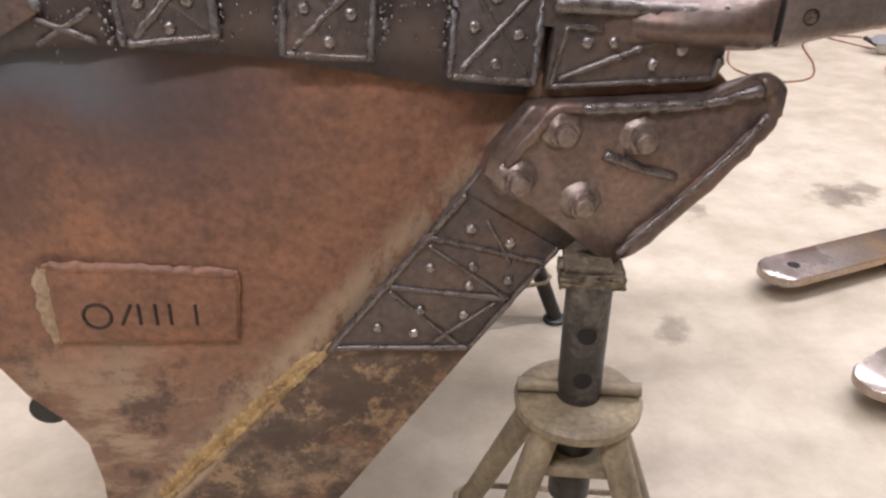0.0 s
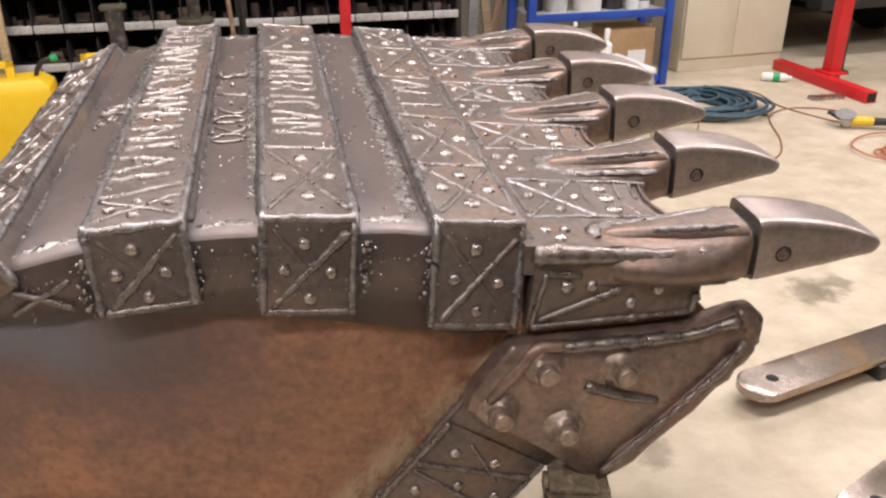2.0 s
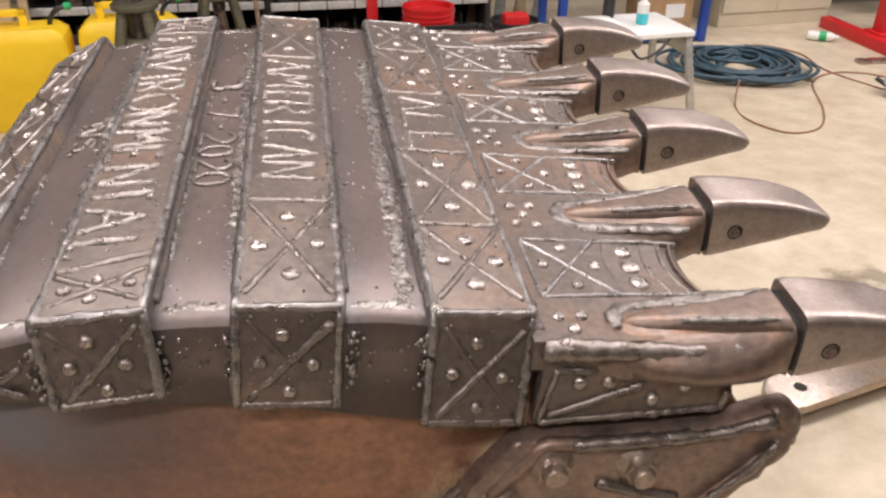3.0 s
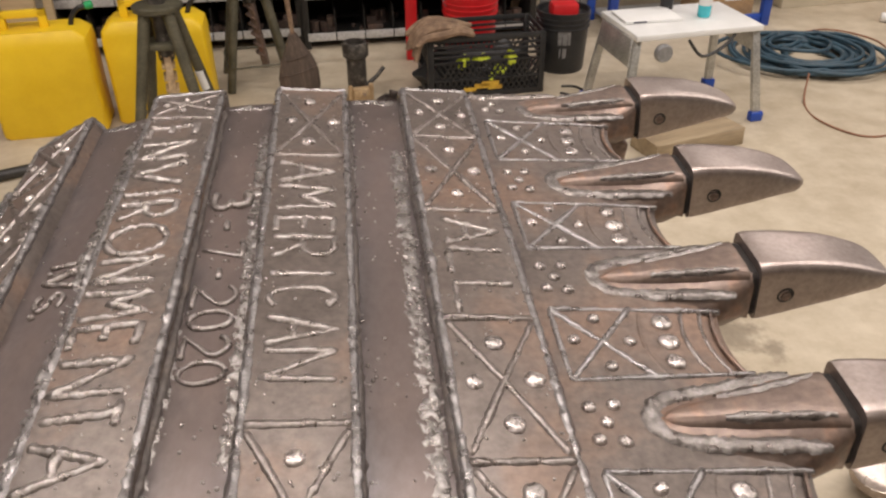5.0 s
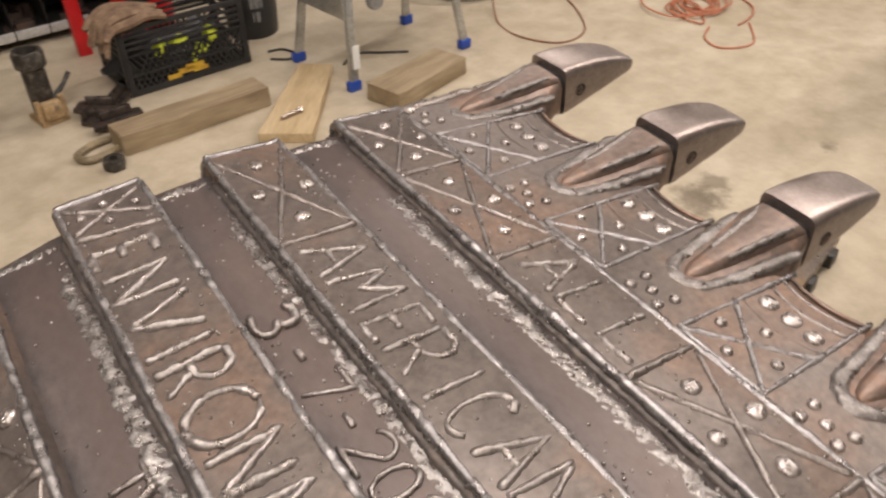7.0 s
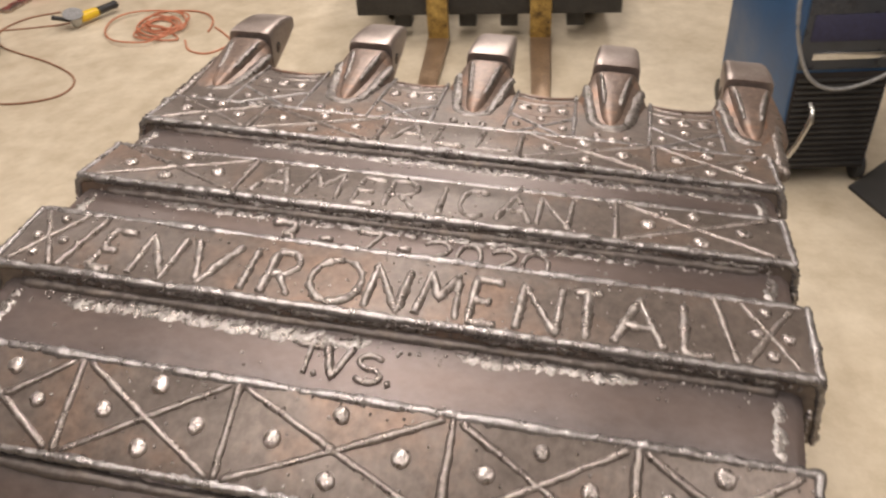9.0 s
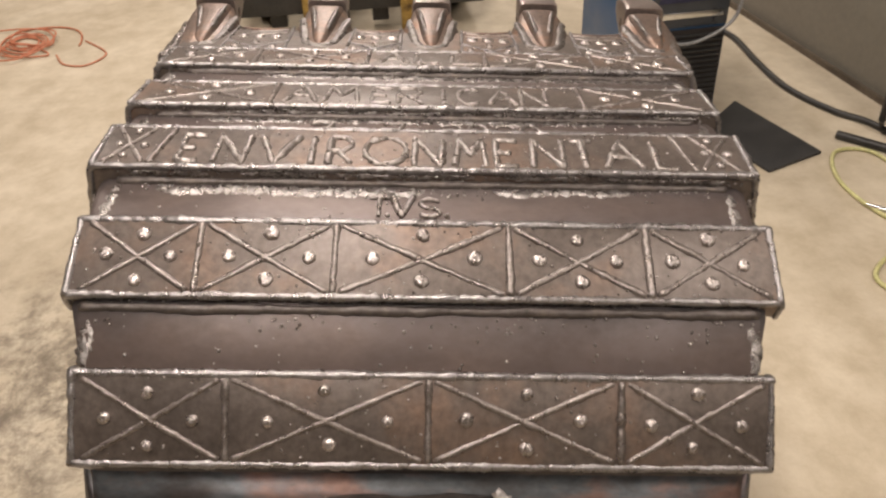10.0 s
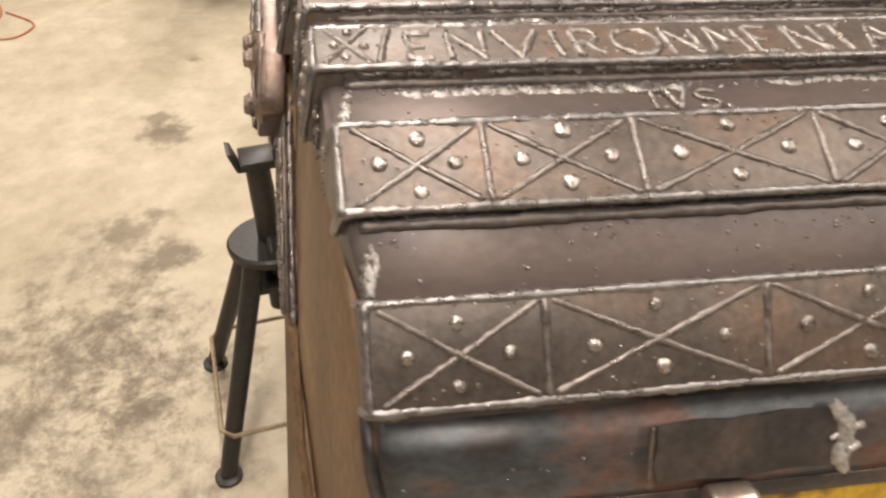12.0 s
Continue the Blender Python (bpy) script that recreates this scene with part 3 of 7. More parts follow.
def skin_w(u):
    for (a, wa, *_), (b, wb, *_) in zip(SKIN, SKIN[1:]):
        if b <= u <= a:
            return wa + (wb - wa) * (u - a) / (b - a)
    return SKIN[0][1]


def build_skin(stations):
    bm = B()
    rows = []
    for u, w, hv, band in stations:
        i = SKIN.index((u, w, hv, band))
        a, b = SKIN[max(i - 1, 0)], SKIN[min(i + 1, len(SKIN) - 1)]
        d = Vector((b[0] - a[0], 0, b[1] - a[1])).normalized()
        n = Vector((d.z, 0, -d.x))
        if n.z < 0 and i < 3:
            n = -n
        r = 0.016
        prof = [(-hv - 0.004, -band), (-hv, -r * 1.6), (-hv + r * 0.25, -r * 0.5), (-hv + r, 0)]
        prof += [(-hv * 0.5, 0), (0, 0), (hv * 0.5, 0)]
        prof += [(hv - r, 0), (hv - r * 0.25, -r * 0.5), (hv, -r * 1.6), (hv + 0.004, -band)]
        rows.append([bm.verts.new(Vector((u, v, w)) + n * h) for v, h in prof])
    for a, b in zip(rows, rows[1:]):
        for i in range(len(a) - 1):
            bm.faces.new((a[i], a[i + 1], b[i + 1], b[i]))
    bmesh.ops.recalc_face_normals(bm, faces=bm.faces)
    return bm


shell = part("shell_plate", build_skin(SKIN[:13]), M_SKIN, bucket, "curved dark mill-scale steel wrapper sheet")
back = part("back_plate", build_skin(SKIN[12:]), M_BACK, bucket, "blued dark steel back plate")
for ob in (shell, back):
    mod = ob.modifiers.new("thickness", "SOLIDIFY")
    mod.thickness, mod.offset = 0.014, -1

# ---- weld lettering ----
def arc(cx, cy, rx, ry, a0, a1, n=12):
    return [(cx + rx * math.cos(radians(a0 + (a1 - a0) * i / n)), cy + ry * math.sin(radians(a0 + (a1 - a0) * i / n))) for i in range(n + 1)]


GLYPH = {
    "A": [[(0, 0), (0.5, 1), (1, 0)], [(0.2, 0.4), (0.8, 0.4)]],
    "M": [[(0, 0), (0.16, 1), (0.5, 0.42), (0.88, 1), (1, 0)]],
    "E": [[(1, 0.96), (0.02, 1), (0, 0), (0.96, 0.02)], [(0, 0.5), (0.72, 0.47)]],
    "R": [[(0, 0), (0, 1)], [(0, 1), (0.6, 1), (0.92, 0.85), (0.92, 0.65), (0.6, 0.48), (0, 0.46)], [(0.4, 0.46), (1, 0)]],
    "I": [[(0.5, 0), (0.5, 1)]],
    "C": [arc(0.55, 0.5, 0.5, 0.5, 50, 310)],
    "N": [[(0, 0), (0.05, 1), (0.92, 0), (1, 1)]],
    "V": [[(0, 1), (0.45, 0), (1, 1)]],
    "O": [arc(0.5, 0.5, 0.5, 0.5, 90, 450, 18)],
    "T": [[(0, 1), (1, 1)], [(0.5, 1), (0.5, 0)]],
    "L": [[(0.05, 1), (0, 0), (1, 0)]],
    "3": [[(0.05, 0.85), *arc(0.45, 0.74, 0.42, 0.26, 130, -80, 7), *arc(0.45, 0.26, 0.5, 0.26, 80, -140, 8)]],
    "7": [[(0, 1), (0.95, 1), (0.4, 0)]],
    "2": [[*arc(0.5, 0.7, 0.45, 0.3, 160, -20, 7), (0, 0), (1, 0)]],
    "0": [arc(0.5, 0.5, 0.45, 0.5, 90, 450, 14)],
    "-": [[(0.1, 0.5), (0.9, 0.5)]],
    "S": [[(0.92, 0.86), *arc(0.5, 0.75, 0.4, 0.25, 45, 265, 8), *arc(0.5, 0.26, 0.46, 0.26, 85, -150, 9)]],
    ".": [[(0.2, 0.02), (0.8, 0.1)]],
}


class Rib:
    """A wear rib laid across the bucket: (u, w) of its rear and front top edges, its ends, and how far its ends fold down."""

    def __init__(self, a, b, near, far, drop, flare):
        self.a, self.b = Vector((a[0], 0, a[1])), Vector((b[0], 0, b[1]))
        self.e = (self.b - self.a).normalized()
        self.n = Vector((-self.e.z, 0, self.e.x))
        self.len = (self.b - self.a).length
        self.near, self.far, self.drop, self.flare = near, far, drop, flare

    def at(self, s, v, h=0.0):
        """s: 0 at the rear edge, 1 at the front edge."""
        return self.a + self.e * (s * self.len) + self.n * h + Vector((0, v, 0))

    def side(self, s, q, end, out=0.0):
        """A point on the folded end: q 0 at the top, 1 at its foot; end -1 near, 1 far."""
        v0 = self.near if end < 0 else self.far
        v = v0 + end * (self.flare * q + out)
        return self.at(s, v, -self.drop * q)

    def build(self):
        bm = B()
        r, t, f, d = 0.012, 0.042, self.flare, self.drop
        n, fr = self.near, self.far
        prof = [(n - f, -d), (n, -r), (n + 0.3 * r, -0.3 * r), (n + r, 0), (fr - r, 0), (fr - 0.3 * r, -0.3 * r), (fr, -r), (fr + f, -d), (fr - t, -d), (fr - t, -t), (n + t, -t), (n + t, -d)]
        lo = [bm.verts.new(self.at(0, v, h)) for v, h in prof]
        hi = [bm.verts.new(self.at(1, v, h)) for v, h in prof]
        k = len(prof)
        for ring in (lo[::-1], hi):
            # caps as quads of the strap
            q = {i: vert for i, vert in enumerate(lo)} if ring[0] is lo[-1] else {i: vert for i, vert in enumerate(hi)}
            for face in ((0, 1, 10, 11), (1, 2, 3, 10), (3, 4, 9, 10), (4, 5, 6, 9), (6, 7, 8, 9)):
                bm.faces.new([q[i] for i in face])
        for i in range(k):
            bm.faces.new((lo[i], lo[(i + 1) % k], hi[(i + 1) % k], hi[i]))
        bmesh.ops.recalc_face_normals(bm, faces=bm.faces)
        es = [e for e in bm.edges if (e.verts[0] in lo) == (e.verts[1] in lo) and len(e.link_faces) == 2 and e.calc_face_angle(0) > 1.0]
        bmesh.ops.bevel(bm, geom=es, offset=0.004, segments=2, affect="EDGES", profile=0.5)
        return bm

    def flow(self, parent):
        """Weld beads round its top and its folded ends."""
        for s in (0.018, 0.982):
            run = [self.side(s, 0.98, -1, -0.001), self.side(s, 0.1, -1, -0.005), self.at(s, self.near + 0.012, -0.0032), self.at(s, self.far - 0.012, -0.0032), self.side(s, 0.1, 1, -0.005), self.side(s, 0.98, 1, -0.001)]
            bm = bead(B(), run, 0.0062, 0.006, 0.25)
            part("edge_weld", bm, M_EDGEW, parent, "silvery weld bead")
        for end in (-1, 1):
            v = (self.near + 0.006) if end < 0 else (self.far - 0.006)
            part("end_weld", bead(B(), [self.at(0, v, -0.003), self.at(1, v, -0.003)], 0.006), M_EDGEW, parent, "silvery weld bead")

    def line(self, parent, s0, v0, s1, v1, r=0.0045, name="cross_weld"):
        part(name, bead(B(), [self.at(s0, v0, -0.3 * r), self.at(0.5 * (s0 + s1) + RNG.uniform(-0.02, 0.02), 0.5 * (v0 + v1), -0.3 * r), self.at(s1, v1, -0.3 * r)], r * 1.12), M_BEAD, parent)

    def cross(self, parent, v0, v1, big=1.0, m=0.008):
        """A welded X between two dividers with a stud in each of its four fields."""
        lo, hi = min(v0, v1) + m, max(v0, v1) - m
        self.line(parent, 0.07, lo, 0.93, hi)
        self.line(parent, 0.07, hi, 0.93, lo)
        c, w = 0.5 * (lo + hi), hi - lo
        for s, v in ((0.22, c), (0.8, c), (0.5, c - 0.32 * w), (0.5, c + 0.32 * w)):
            stud(parent, self.at(s + RNG.uniform(-0.03, 0.03), v + RNG.uniform(-0.004, 0.004), -0.0005), self.n, big * RNG.uniform(0.85, 1.1))

    def divider(self, parent, v, lean=0.0):
        self.line(parent, 0.05, v - lean, 0.95, v + lean, 0.0054, "divider_weld")

    def face(self, parent, end, diag=True):
        """Decoration of a folded end: a frame, one diagonal and four studs."""
        part("end_frame_weld", bead(B(), [self.side(0.04, 0.96, end, -0.002), self.side(0.96, 0.96, end, -0.002)], 0.005), M_BEAD, parent)
        part("cross_weld", bead(B(), [self.side(0.12, 0.92, end, -0.0025), self.side(0.92, 0.14, end, -0.0025)], 0.0058), M_BEAD, parent)
        part("cross_weld", bead(B(), [self.side(0.12, 0.12, end, -0.003), self.side(0.5, 0.52, end, -0.003), self.side(0.9, 0.9, end, -0.003)], 0.0042), M_RIB, parent)
        nn = Vector((0, end, 0))
        for s, q in ((0.45, 0.25), (0.24, 0.52), (0.74, 0.55), (0.52, 0.82)):
            stud(parent, self.side(s, q, end, -0.001), nn, 0.82)

    def text(self, parent, spec, s0, s1, r=0.0042):
        """spec: (letter, v at its left, v at its right)."""
        for ch, a, b in spec:
            bm = B()
            for stroke in GLYPH[ch]:
                bead(bm, [self.at(s0 + (s1 - s0) * y, a + (b - a) * x, -0.0012) for x, y in stroke], r * 1.12, 0.005, 0.45)
            part("weld_letter", bm, M_LETTER, parent, "raised weld-bead letter " + ch)


R1 = Rib((-0.052, 0.076), (0.060, 0.066), -0.500, 0.5, 0.135, 0.03)
R2 = Rib((-0.258, 0.087), (-0.147, 0.080), -0.487, 0.487, 0.125, 0.016)
R3 = Rib((-0.456, 0.078), (-0.346, 0.088), -0.486, 0.482, 0.105, 0.014)
R4 = Rib((-0.656, -0.003), (-0.560, 0.054), -0.473, 0.462, 0.05, 0.004)
R5 = Rib((-0.784, -0.175), (-0.720, -0.075), -0.455, 0.446, 0.032, 0.002)
RIBS = [part("wear_rib", r.build(), M_RIB, bucket, "brown steel wear rib with weld-bead decoration") for r in (R1, R2, R3, R4, R5)]
p1, p2, p3, p4, p5 = RIBS
for r, p in zip((R1, R2, R3, R4, R5), RIBS):
    r.flow(p)
for r, p in ((R1, p1), (R2, p2), (R3, p3)):
    r.face(p, -1)
    r.face(p, 1)
# front rib: two crossed fields, a word, two crossed fields
for v in (0.321, 0.112, -0.111, -0.316):
    R1.divider(p1, v)
R1.cross(p1, 0.482, 0.321)
R1.cross(p1, 0.321, 0.112)
R1.cross(p1, -0.111, -0.316, 1.15)
R1.cross(p1, -0.316, -0.482, 1.1)
R1.text(p1, [("A", 0.088, 0.036), ("L", 0.022, -0.03), ("L", -0.047, -0.098)], 0.22, 0.84, 0.0046)
R2.divider(p2, 0.255)
R2.divider(p2, -0.262)
R2.cross(p2, 0.47, 0.255, 1.1)
R2.cross(p2, -0.262, -0.47, 1.1)
R2.text(p2, [("A", 0.233, 0.181), ("M", 0.169, 0.113), ("E", 0.09, 0.057), ("R", 0.046, 0.006), ("I", -0.012, -0.046), ("C", -0.052, -0.092), ("A", -0.106, -0.15), ("N", -0.16, -0.204)], 0.15, 0.82, 0.0046)
R3.divider(p3, 0.387, -0.01)
R3.divider(p3, -0.387, 0.01)
R3.cross(p3, 0.468, 0.4, 0.7, 0.006)
R3.cross(p3, -0.4, -0.468, 0.8, 0.006)
R3.text(p3, [("E", 0.357, 0.327), ("N", 0.306, 0.26), ("V", 0.244, 0.187), ("I", 0.178, 0.152), ("R", 0.14, 0.106), ("O", 0.088, 0.027), ("N", 0.016, -0.027), ("M", -0.044, -0.09), ("E", -0.105, -0.138),
             ("N", -0.159, -0.206), ("T", -0.219, -0.252), ("A", -0.266, -0.32), ("L", -0.341, -0.372)], 0.1, 0.76, 0.0056)
for v in (0.294, 0.116, -0.114, -0.298):
    R4.divider(p4, v)
for a, b in ((0.448, 0.294), (0.294, 0.116), (0.116, -0.114), (-0.114, -0.298), (-0.298, -0.462)):
    R4.cross(p4, a, b)
for v in (0.247, -0.010, -0.256):
    R5.divider(p5, v)
for a, b in ((0.435, 0.247), (0.247, -0.01), (-0.01, -0.256), (-0.256, -0.447)):
    R5.cross(p5, a, b, 0.95)


# writing in the grooves, on the wrapper sheet
def on_skin(u, v, h=0.001):
    return Vector((u, v, skin_w(u) + h))


for ch, v0, v1, r in (("3", 0.185, 0.144, 0.0056), ("-", 0.115, 0.093, 0.0046), ("7", 0.068, 0.032, 0.0038), ("-", 0.012, -0.011, 0.0046), ("2", -0.022, -0.06, 0.0036), ("0", -0.067, -0.101, 0.0036), ("2", -0.11, -0.144, 0.0036), ("0", -0.15, -0.186, 0.0036)):
    bm = B()
    for stroke in GLYPH[ch]:
        bead(bm, [on_skin(-0.331 + 0.049 * y, v0 + (v1 - v0) * x) for x, y in stroke], r, 0.006, 0.3)
    part("weld_digit", bm, M_LETTER, shell, "raised weld-bead digit " + ch)
for ch, v0, v1, u1, r in (("T", 0.079, 0.046, 0.036, 0.0036), (".", 0.054, 0.048, 0.034, 0.0044), ("V", 0.045, 0.014, 0.04, 0.0056), ("S", 0.008, -0.024, 0.034, 0.0038), (".", -0.028, -0.036, 0.034, 0.0044)):
    bm = B()
    for stroke in GLYPH[ch]:
        bead(bm, [on_skin(-0.522 + u1 * y, v0 + (v1 - v0) * x) for x, y in stroke], r, 0.006, 0.35)
    part("weld_letter" if ch != "." else "weld_dot", bm, M_LETTER, shell, "raised weld-bead letter " + ch if ch != "." else "raised weld-bead dot")

# fillet welds at the feet of the ribs, and strips of rough weld metal in the grooves
for r, p in zip((R1, R2, R3, R4), RIBS):
    for s, side in ((0.0, -1), (1.0, 1)):
        c = r.at(s, 0)
        k = 18
        q = bead(B(), [on_skin(c.x + side * (0.0012 + RNG.uniform(-0.0008, 0.0008)), -0.44 + 0.88 * i / k, 0.0005) for i in range(k + 1)], 0.0075, 0.008, 0.22, 8)
        part("foot_weld", q, M_FOOT, p, "grey-brown rough fillet weld")
for u, v0, v1, wide in ((-0.066, -0.47, 0.3, 5), (-0.262, -0.3, 0.36, 4), (-0.459, 0.0, 0.38, 5), (-0.459, -0.3, -0.1, 4), (-0.138, 0.2, 0.42, 2), (-0.336, -0.42, -0.08, 3), (-0.538, -0.42, -0.06, 4)):
    q = B()
    mid = u - 0.0028 * (wide - 1)
    n = max(4, round((v1 - v0) / 0.04))
    ribbon(q, [on_skin(mid + RNG.uniform(-0.003, 0.003), v0 + (v1 - v0) * i / n, -0.0005) for i in range(n + 1)], (0, 0, 1), 0.0058 * wide, 0.0014, 0.005, 2 + wide, 0.0012)
    part("rough_weld_strip", q, M_SILVER, shell, "rough silvery weld strip in a groove")
# built-up weld on the rear faces of the front ribs, run by run
for r, p in ((R1, p1), (R2, p2), (R3, p3)):
    v = r.near + 0.04
    while v < r.far - 0.1:
        e = min(v + RNG.uniform(0.08, 0.22), r.far - 0.03)
        q = ribbon(B(), [r.at(0, v + (e - v) * i / 4, -0.013 + RNG.uniform(-0.002, 0.002)) for i in range(5)], -r.e, RNG.uniform(0.008, 0.014), 0.0012, 0.005, 5, 0.0012)
        part("rear_weld", q, M_SILVER, p, "rough silvery weld build-up")
        v = e + RNG.uniform(0.0, 0.07)
# weld laid on both ends of each groove, where the sheet folds down
for u0, u1 in ((-0.138, -0.062), (-0.338, -0.266), (-0.55, -0.468), (-0.705, -0.668)):
    for sign in (-1, 1):
        q = B()
        hv = 0.478 + 0.055 * (0.5 * (u0 + u1) + 0.35)
        v = sign * (hv - 0.028)
        ribbon(q, [on_skin(u0 + (u1 - u0) * i / 4, v + RNG.uniform(-0.003, 0.003), -0.0005) for i in range(5)], (0, 0, 1), 0.022, 0.002, 0.005, 5, 0.0015)
        part("groove_end_weld", q, M_SILVER, shell, "silvery weld patch at a groove end")
for a, b in (((-0.548, 0.002), (-0.48, -0.026)), ((-0.48, 0.012), (-0.548, -0.03))):
    part("cross_weld", bead(B(), [Vector((a[0], -0.471, a[1])), Vector((b[0], -0.473, b[1]))], 0.0045), M_BEAD, shell)
# clusters of weld drops on the folded band beside each rib end
COLUMNS = B()
for r in (R1, R2, R3):
    for s in (-0.07, 1.07):
        u = r.at(s, 0).x
        if u > 0.05:
            continue
        for sign in (-1, 1):
            hv = (0.476 + 0.05 * (u + 0.4)) * sign
            for _ in range(26):
                h = RNG.uniform(0.012, 0.09)
                blob(COLUMNS, Vector((u + RNG.gauss(0, 0.0035), hv + sign * (0.0035 + 0.03 * h), skin_w(u) - h)), RNG.uniform(0.0014, 0.0042))
# droplets strewn over the fold at both ends of each groove
for u0, u1 in ((-0.138, -0.062), (-0.338, -0.266), (-0.55, -0.468)):
    for sign in (-1, 1):
        for _ in range(30):
            u, h = (u0 + (u1 - u0) * RNG.betavariate(0.5, 0.5)), abs(RNG.gauss(0, 0.035)) + 0.014
            hv = (0.476 + 0.05 * (u + 0.4)) * sign
            blob(COLUMNS, Vector((u, hv + sign * (0.0015 + 0.03 * h), skin_w(u) - h)), RNG.uniform(0.001, 0.0024))

# spatter
q = COLUMNS
for _ in range(1500):
    r = (R1, R2, R3, R4, R5)[RNG.choice((0, 0, 1, 1, 2, 2, 3, 4))]
    s = RNG.choice((0, 0, 1))
    u = r.at(s, 0).x + (RNG.expovariate(70) + 0.006) * (1 if s else -1)
    if not (-0.8 < u < 0.06):
        continue
    v = RNG.uniform(-0.44, 0.44)
    if math.sin(v * 23 + u * 60) + 0.6 * math.sin(v * 51) < RNG.uniform(-1.2, 1.0):
        continue
    blob(q, on_skin(u, v, 0), RNG.uniform(0.0009, 0.003))
for _ in range(900):
    r = (R1, R2, R3, R4, R5)[RNG.randrange(5)]
    s = RNG.choice((RNG.betavariate(1, 6), 1 - RNG.betavariate(1, 6), RNG.random()))
    blob(q, r.at(s, RNG.uniform(r.near + 0.01, r.far - 0.01)), RNG.uniform(0.001, 0.0024))
for _ in range(1300):
    # drops on the rear faces of the ribs
    r = (R1, R2, R3, R4)[RNG.randrange(4)]
    blob(q, r.at(0, RNG.uniform(r.near + 0.02, r.far - 0.02), -0.004 - RNG.expovariate(70)) - r.e * 0.0005, RNG.uniform(0.001, 0.0027))
for _ in range(500):
    r = (R1, R2, R3)[RNG.randrange(3)]
    s = RNG.choice((-0.04, 1.05, RNG.random(), 1.12, 1.2))
    if 0 <= s <= 1:
        blob(q, r.side(s, RNG.random(), -1), RNG.uniform(0.001, 0.002))
    else:
        u = r.at(s, 0).x
        blob(q, Vector((u, -0.468 - 0.018 * (u + 0.5), RNG.uniform(skin_w(u) - 0.085, skin_w(u) - 0.02))), RNG.uniform(0.0012, 0.003))
sp = part("weld_spatter", q, M_SPAT, bucket, "scattered bright weld spatter beads")
tagged(sp, kind="stuff")

# ---- side plates, edge plates and cutters, both sides ----
SIDE = [(0.09, 0.01), (-0.2, 0.03), (-0.42, 0.025), (-0.6, -0.03), (-0.7, -0.12), (-0.765, -0.25), (-0.79, -0.33), (-0.775, -0.42), (-0.712, -0.518), (-0.673, -0.578), (-0.63, -0.63), (-0.604, -0.68), (-0.594, -0.77), (-0.6, -0.9),
        (-0.30, -0.97), (-0.205, -0.815), (0.0, -0.505), (0.117, -0.33), (0.1, -0.1)]


def side_v(u, sign, out=0.0, w=0.0):
    """Outer face of the side plate; the far one is sprung outwards towards its lower front."""
    taper = max(0.0, -0.68 - u)
    spread = 0.0
    if sign > 0:
        spread = min(1.0, max(0.15, (u + 0.78) / 0.45)) * (min(0.02, 0.25 * max(0.0, -w - 0.04)) + 0.08 * max(0.0, -w - 0.1))
    return sign * (0.472 + 0.045 * (u + 0.35) - 0.3 * taper + out + spread)


def side_pt(u, w, sign, out=0.0):
    return Vector((u, side_v(u, sign, out, w), w))


def side_slab(pts, sign, out0, out1, bevel=0.0):
    bm = B()
    lo = [bm.verts.new(side_pt(u, w, sign, out0)) for u, w in pts]
    hi = [bm.verts.new(side_pt(u, w, sign, out1)) for u, w in pts]
    n = len(pts)
    bm.faces.new(lo)
    bm.faces.new(hi[::-1])
    for i in range(n):
        bm.faces.new((lo[i], lo[(i + 1) % n], hi[(i + 1) % n], hi[i]))
    bmesh.ops.recalc_face_normals(bm, faces=bm.faces)
    if bevel:
        es = [e for e in bm.edges if len(e.link_faces) == 2 and e.calc_face_angle(0) > 0.6]
        bmesh.ops.bevel(bm, geom=es, offset=bevel, segments=2, affect="EDGES", profile=0.5)
    return bm


STRIP = [(0.062, -0.06), (0.296, -0.05), (0.325, -0.075), (0.2, -0.24), (0.119, -0.332), (0.0, -0.508), (-0.205, -0.818), (-0.31, -0.98), (-0.55, -0.88), (-0.488, -0.808), (-0.22, -0.512), (-0.022, -0.236)]
XZONE = [(-0.026, -0.228), (0.114, -0.318), (-0.006, -0.494), (-0.214, -0.486)]
CUTTER = [(0.045, -0.09), (0.15, -0.086), (0.275, -0.079), (0.345, -0.056), (0.37, -0.052), (0.388, -0.068), (0.389, -0.104), (0.364, -0.148), (0.291, -0.232), (0.208, -0.324), (0.187, -0.333), (0.165, -0.322), (0.1, -0.268), (0.031, -0.221), (-0.012, -0.188), (-0.004, -0.16)]


def worn_bolt(parent, p, sign, r, h):
    """A washed-over weld mound with the battered stub of the bolt on top."""
    m = Matrix.Translation(p) @ Vector((0, sign, 0)).to_track_quat("Z", "Y").to_matrix().to_4x4() @ pose(0, 0, 0, 0, 0, RNG.uniform(0, 60))
    bm = B()
    lathe(bm, [(r * 1.75, -0.006), (r * 1.5, 0.002), (r * 1.2, 0.007), (r * 1.02, h * 0.45), (r * 0.98, h * 0.7), (r * 0.85, h * 0.82)], 14, m)
    for v in bm.verts:
        v.co += Vector((RNG.gauss(0, 1), RNG.gauss(0, 0.6), RNG.gauss(0, 1))) * 0.0012
    lathe(bm, [(r * 0.78, h * 0.7), (r * 0.76, h * 1.12), (r * 0.66, h * 1.24), (r * 0.25, h * 1.27)], 9, m)
    return part("bolt_head", bm, M_BOLT, parent, "worn brown bolt head")


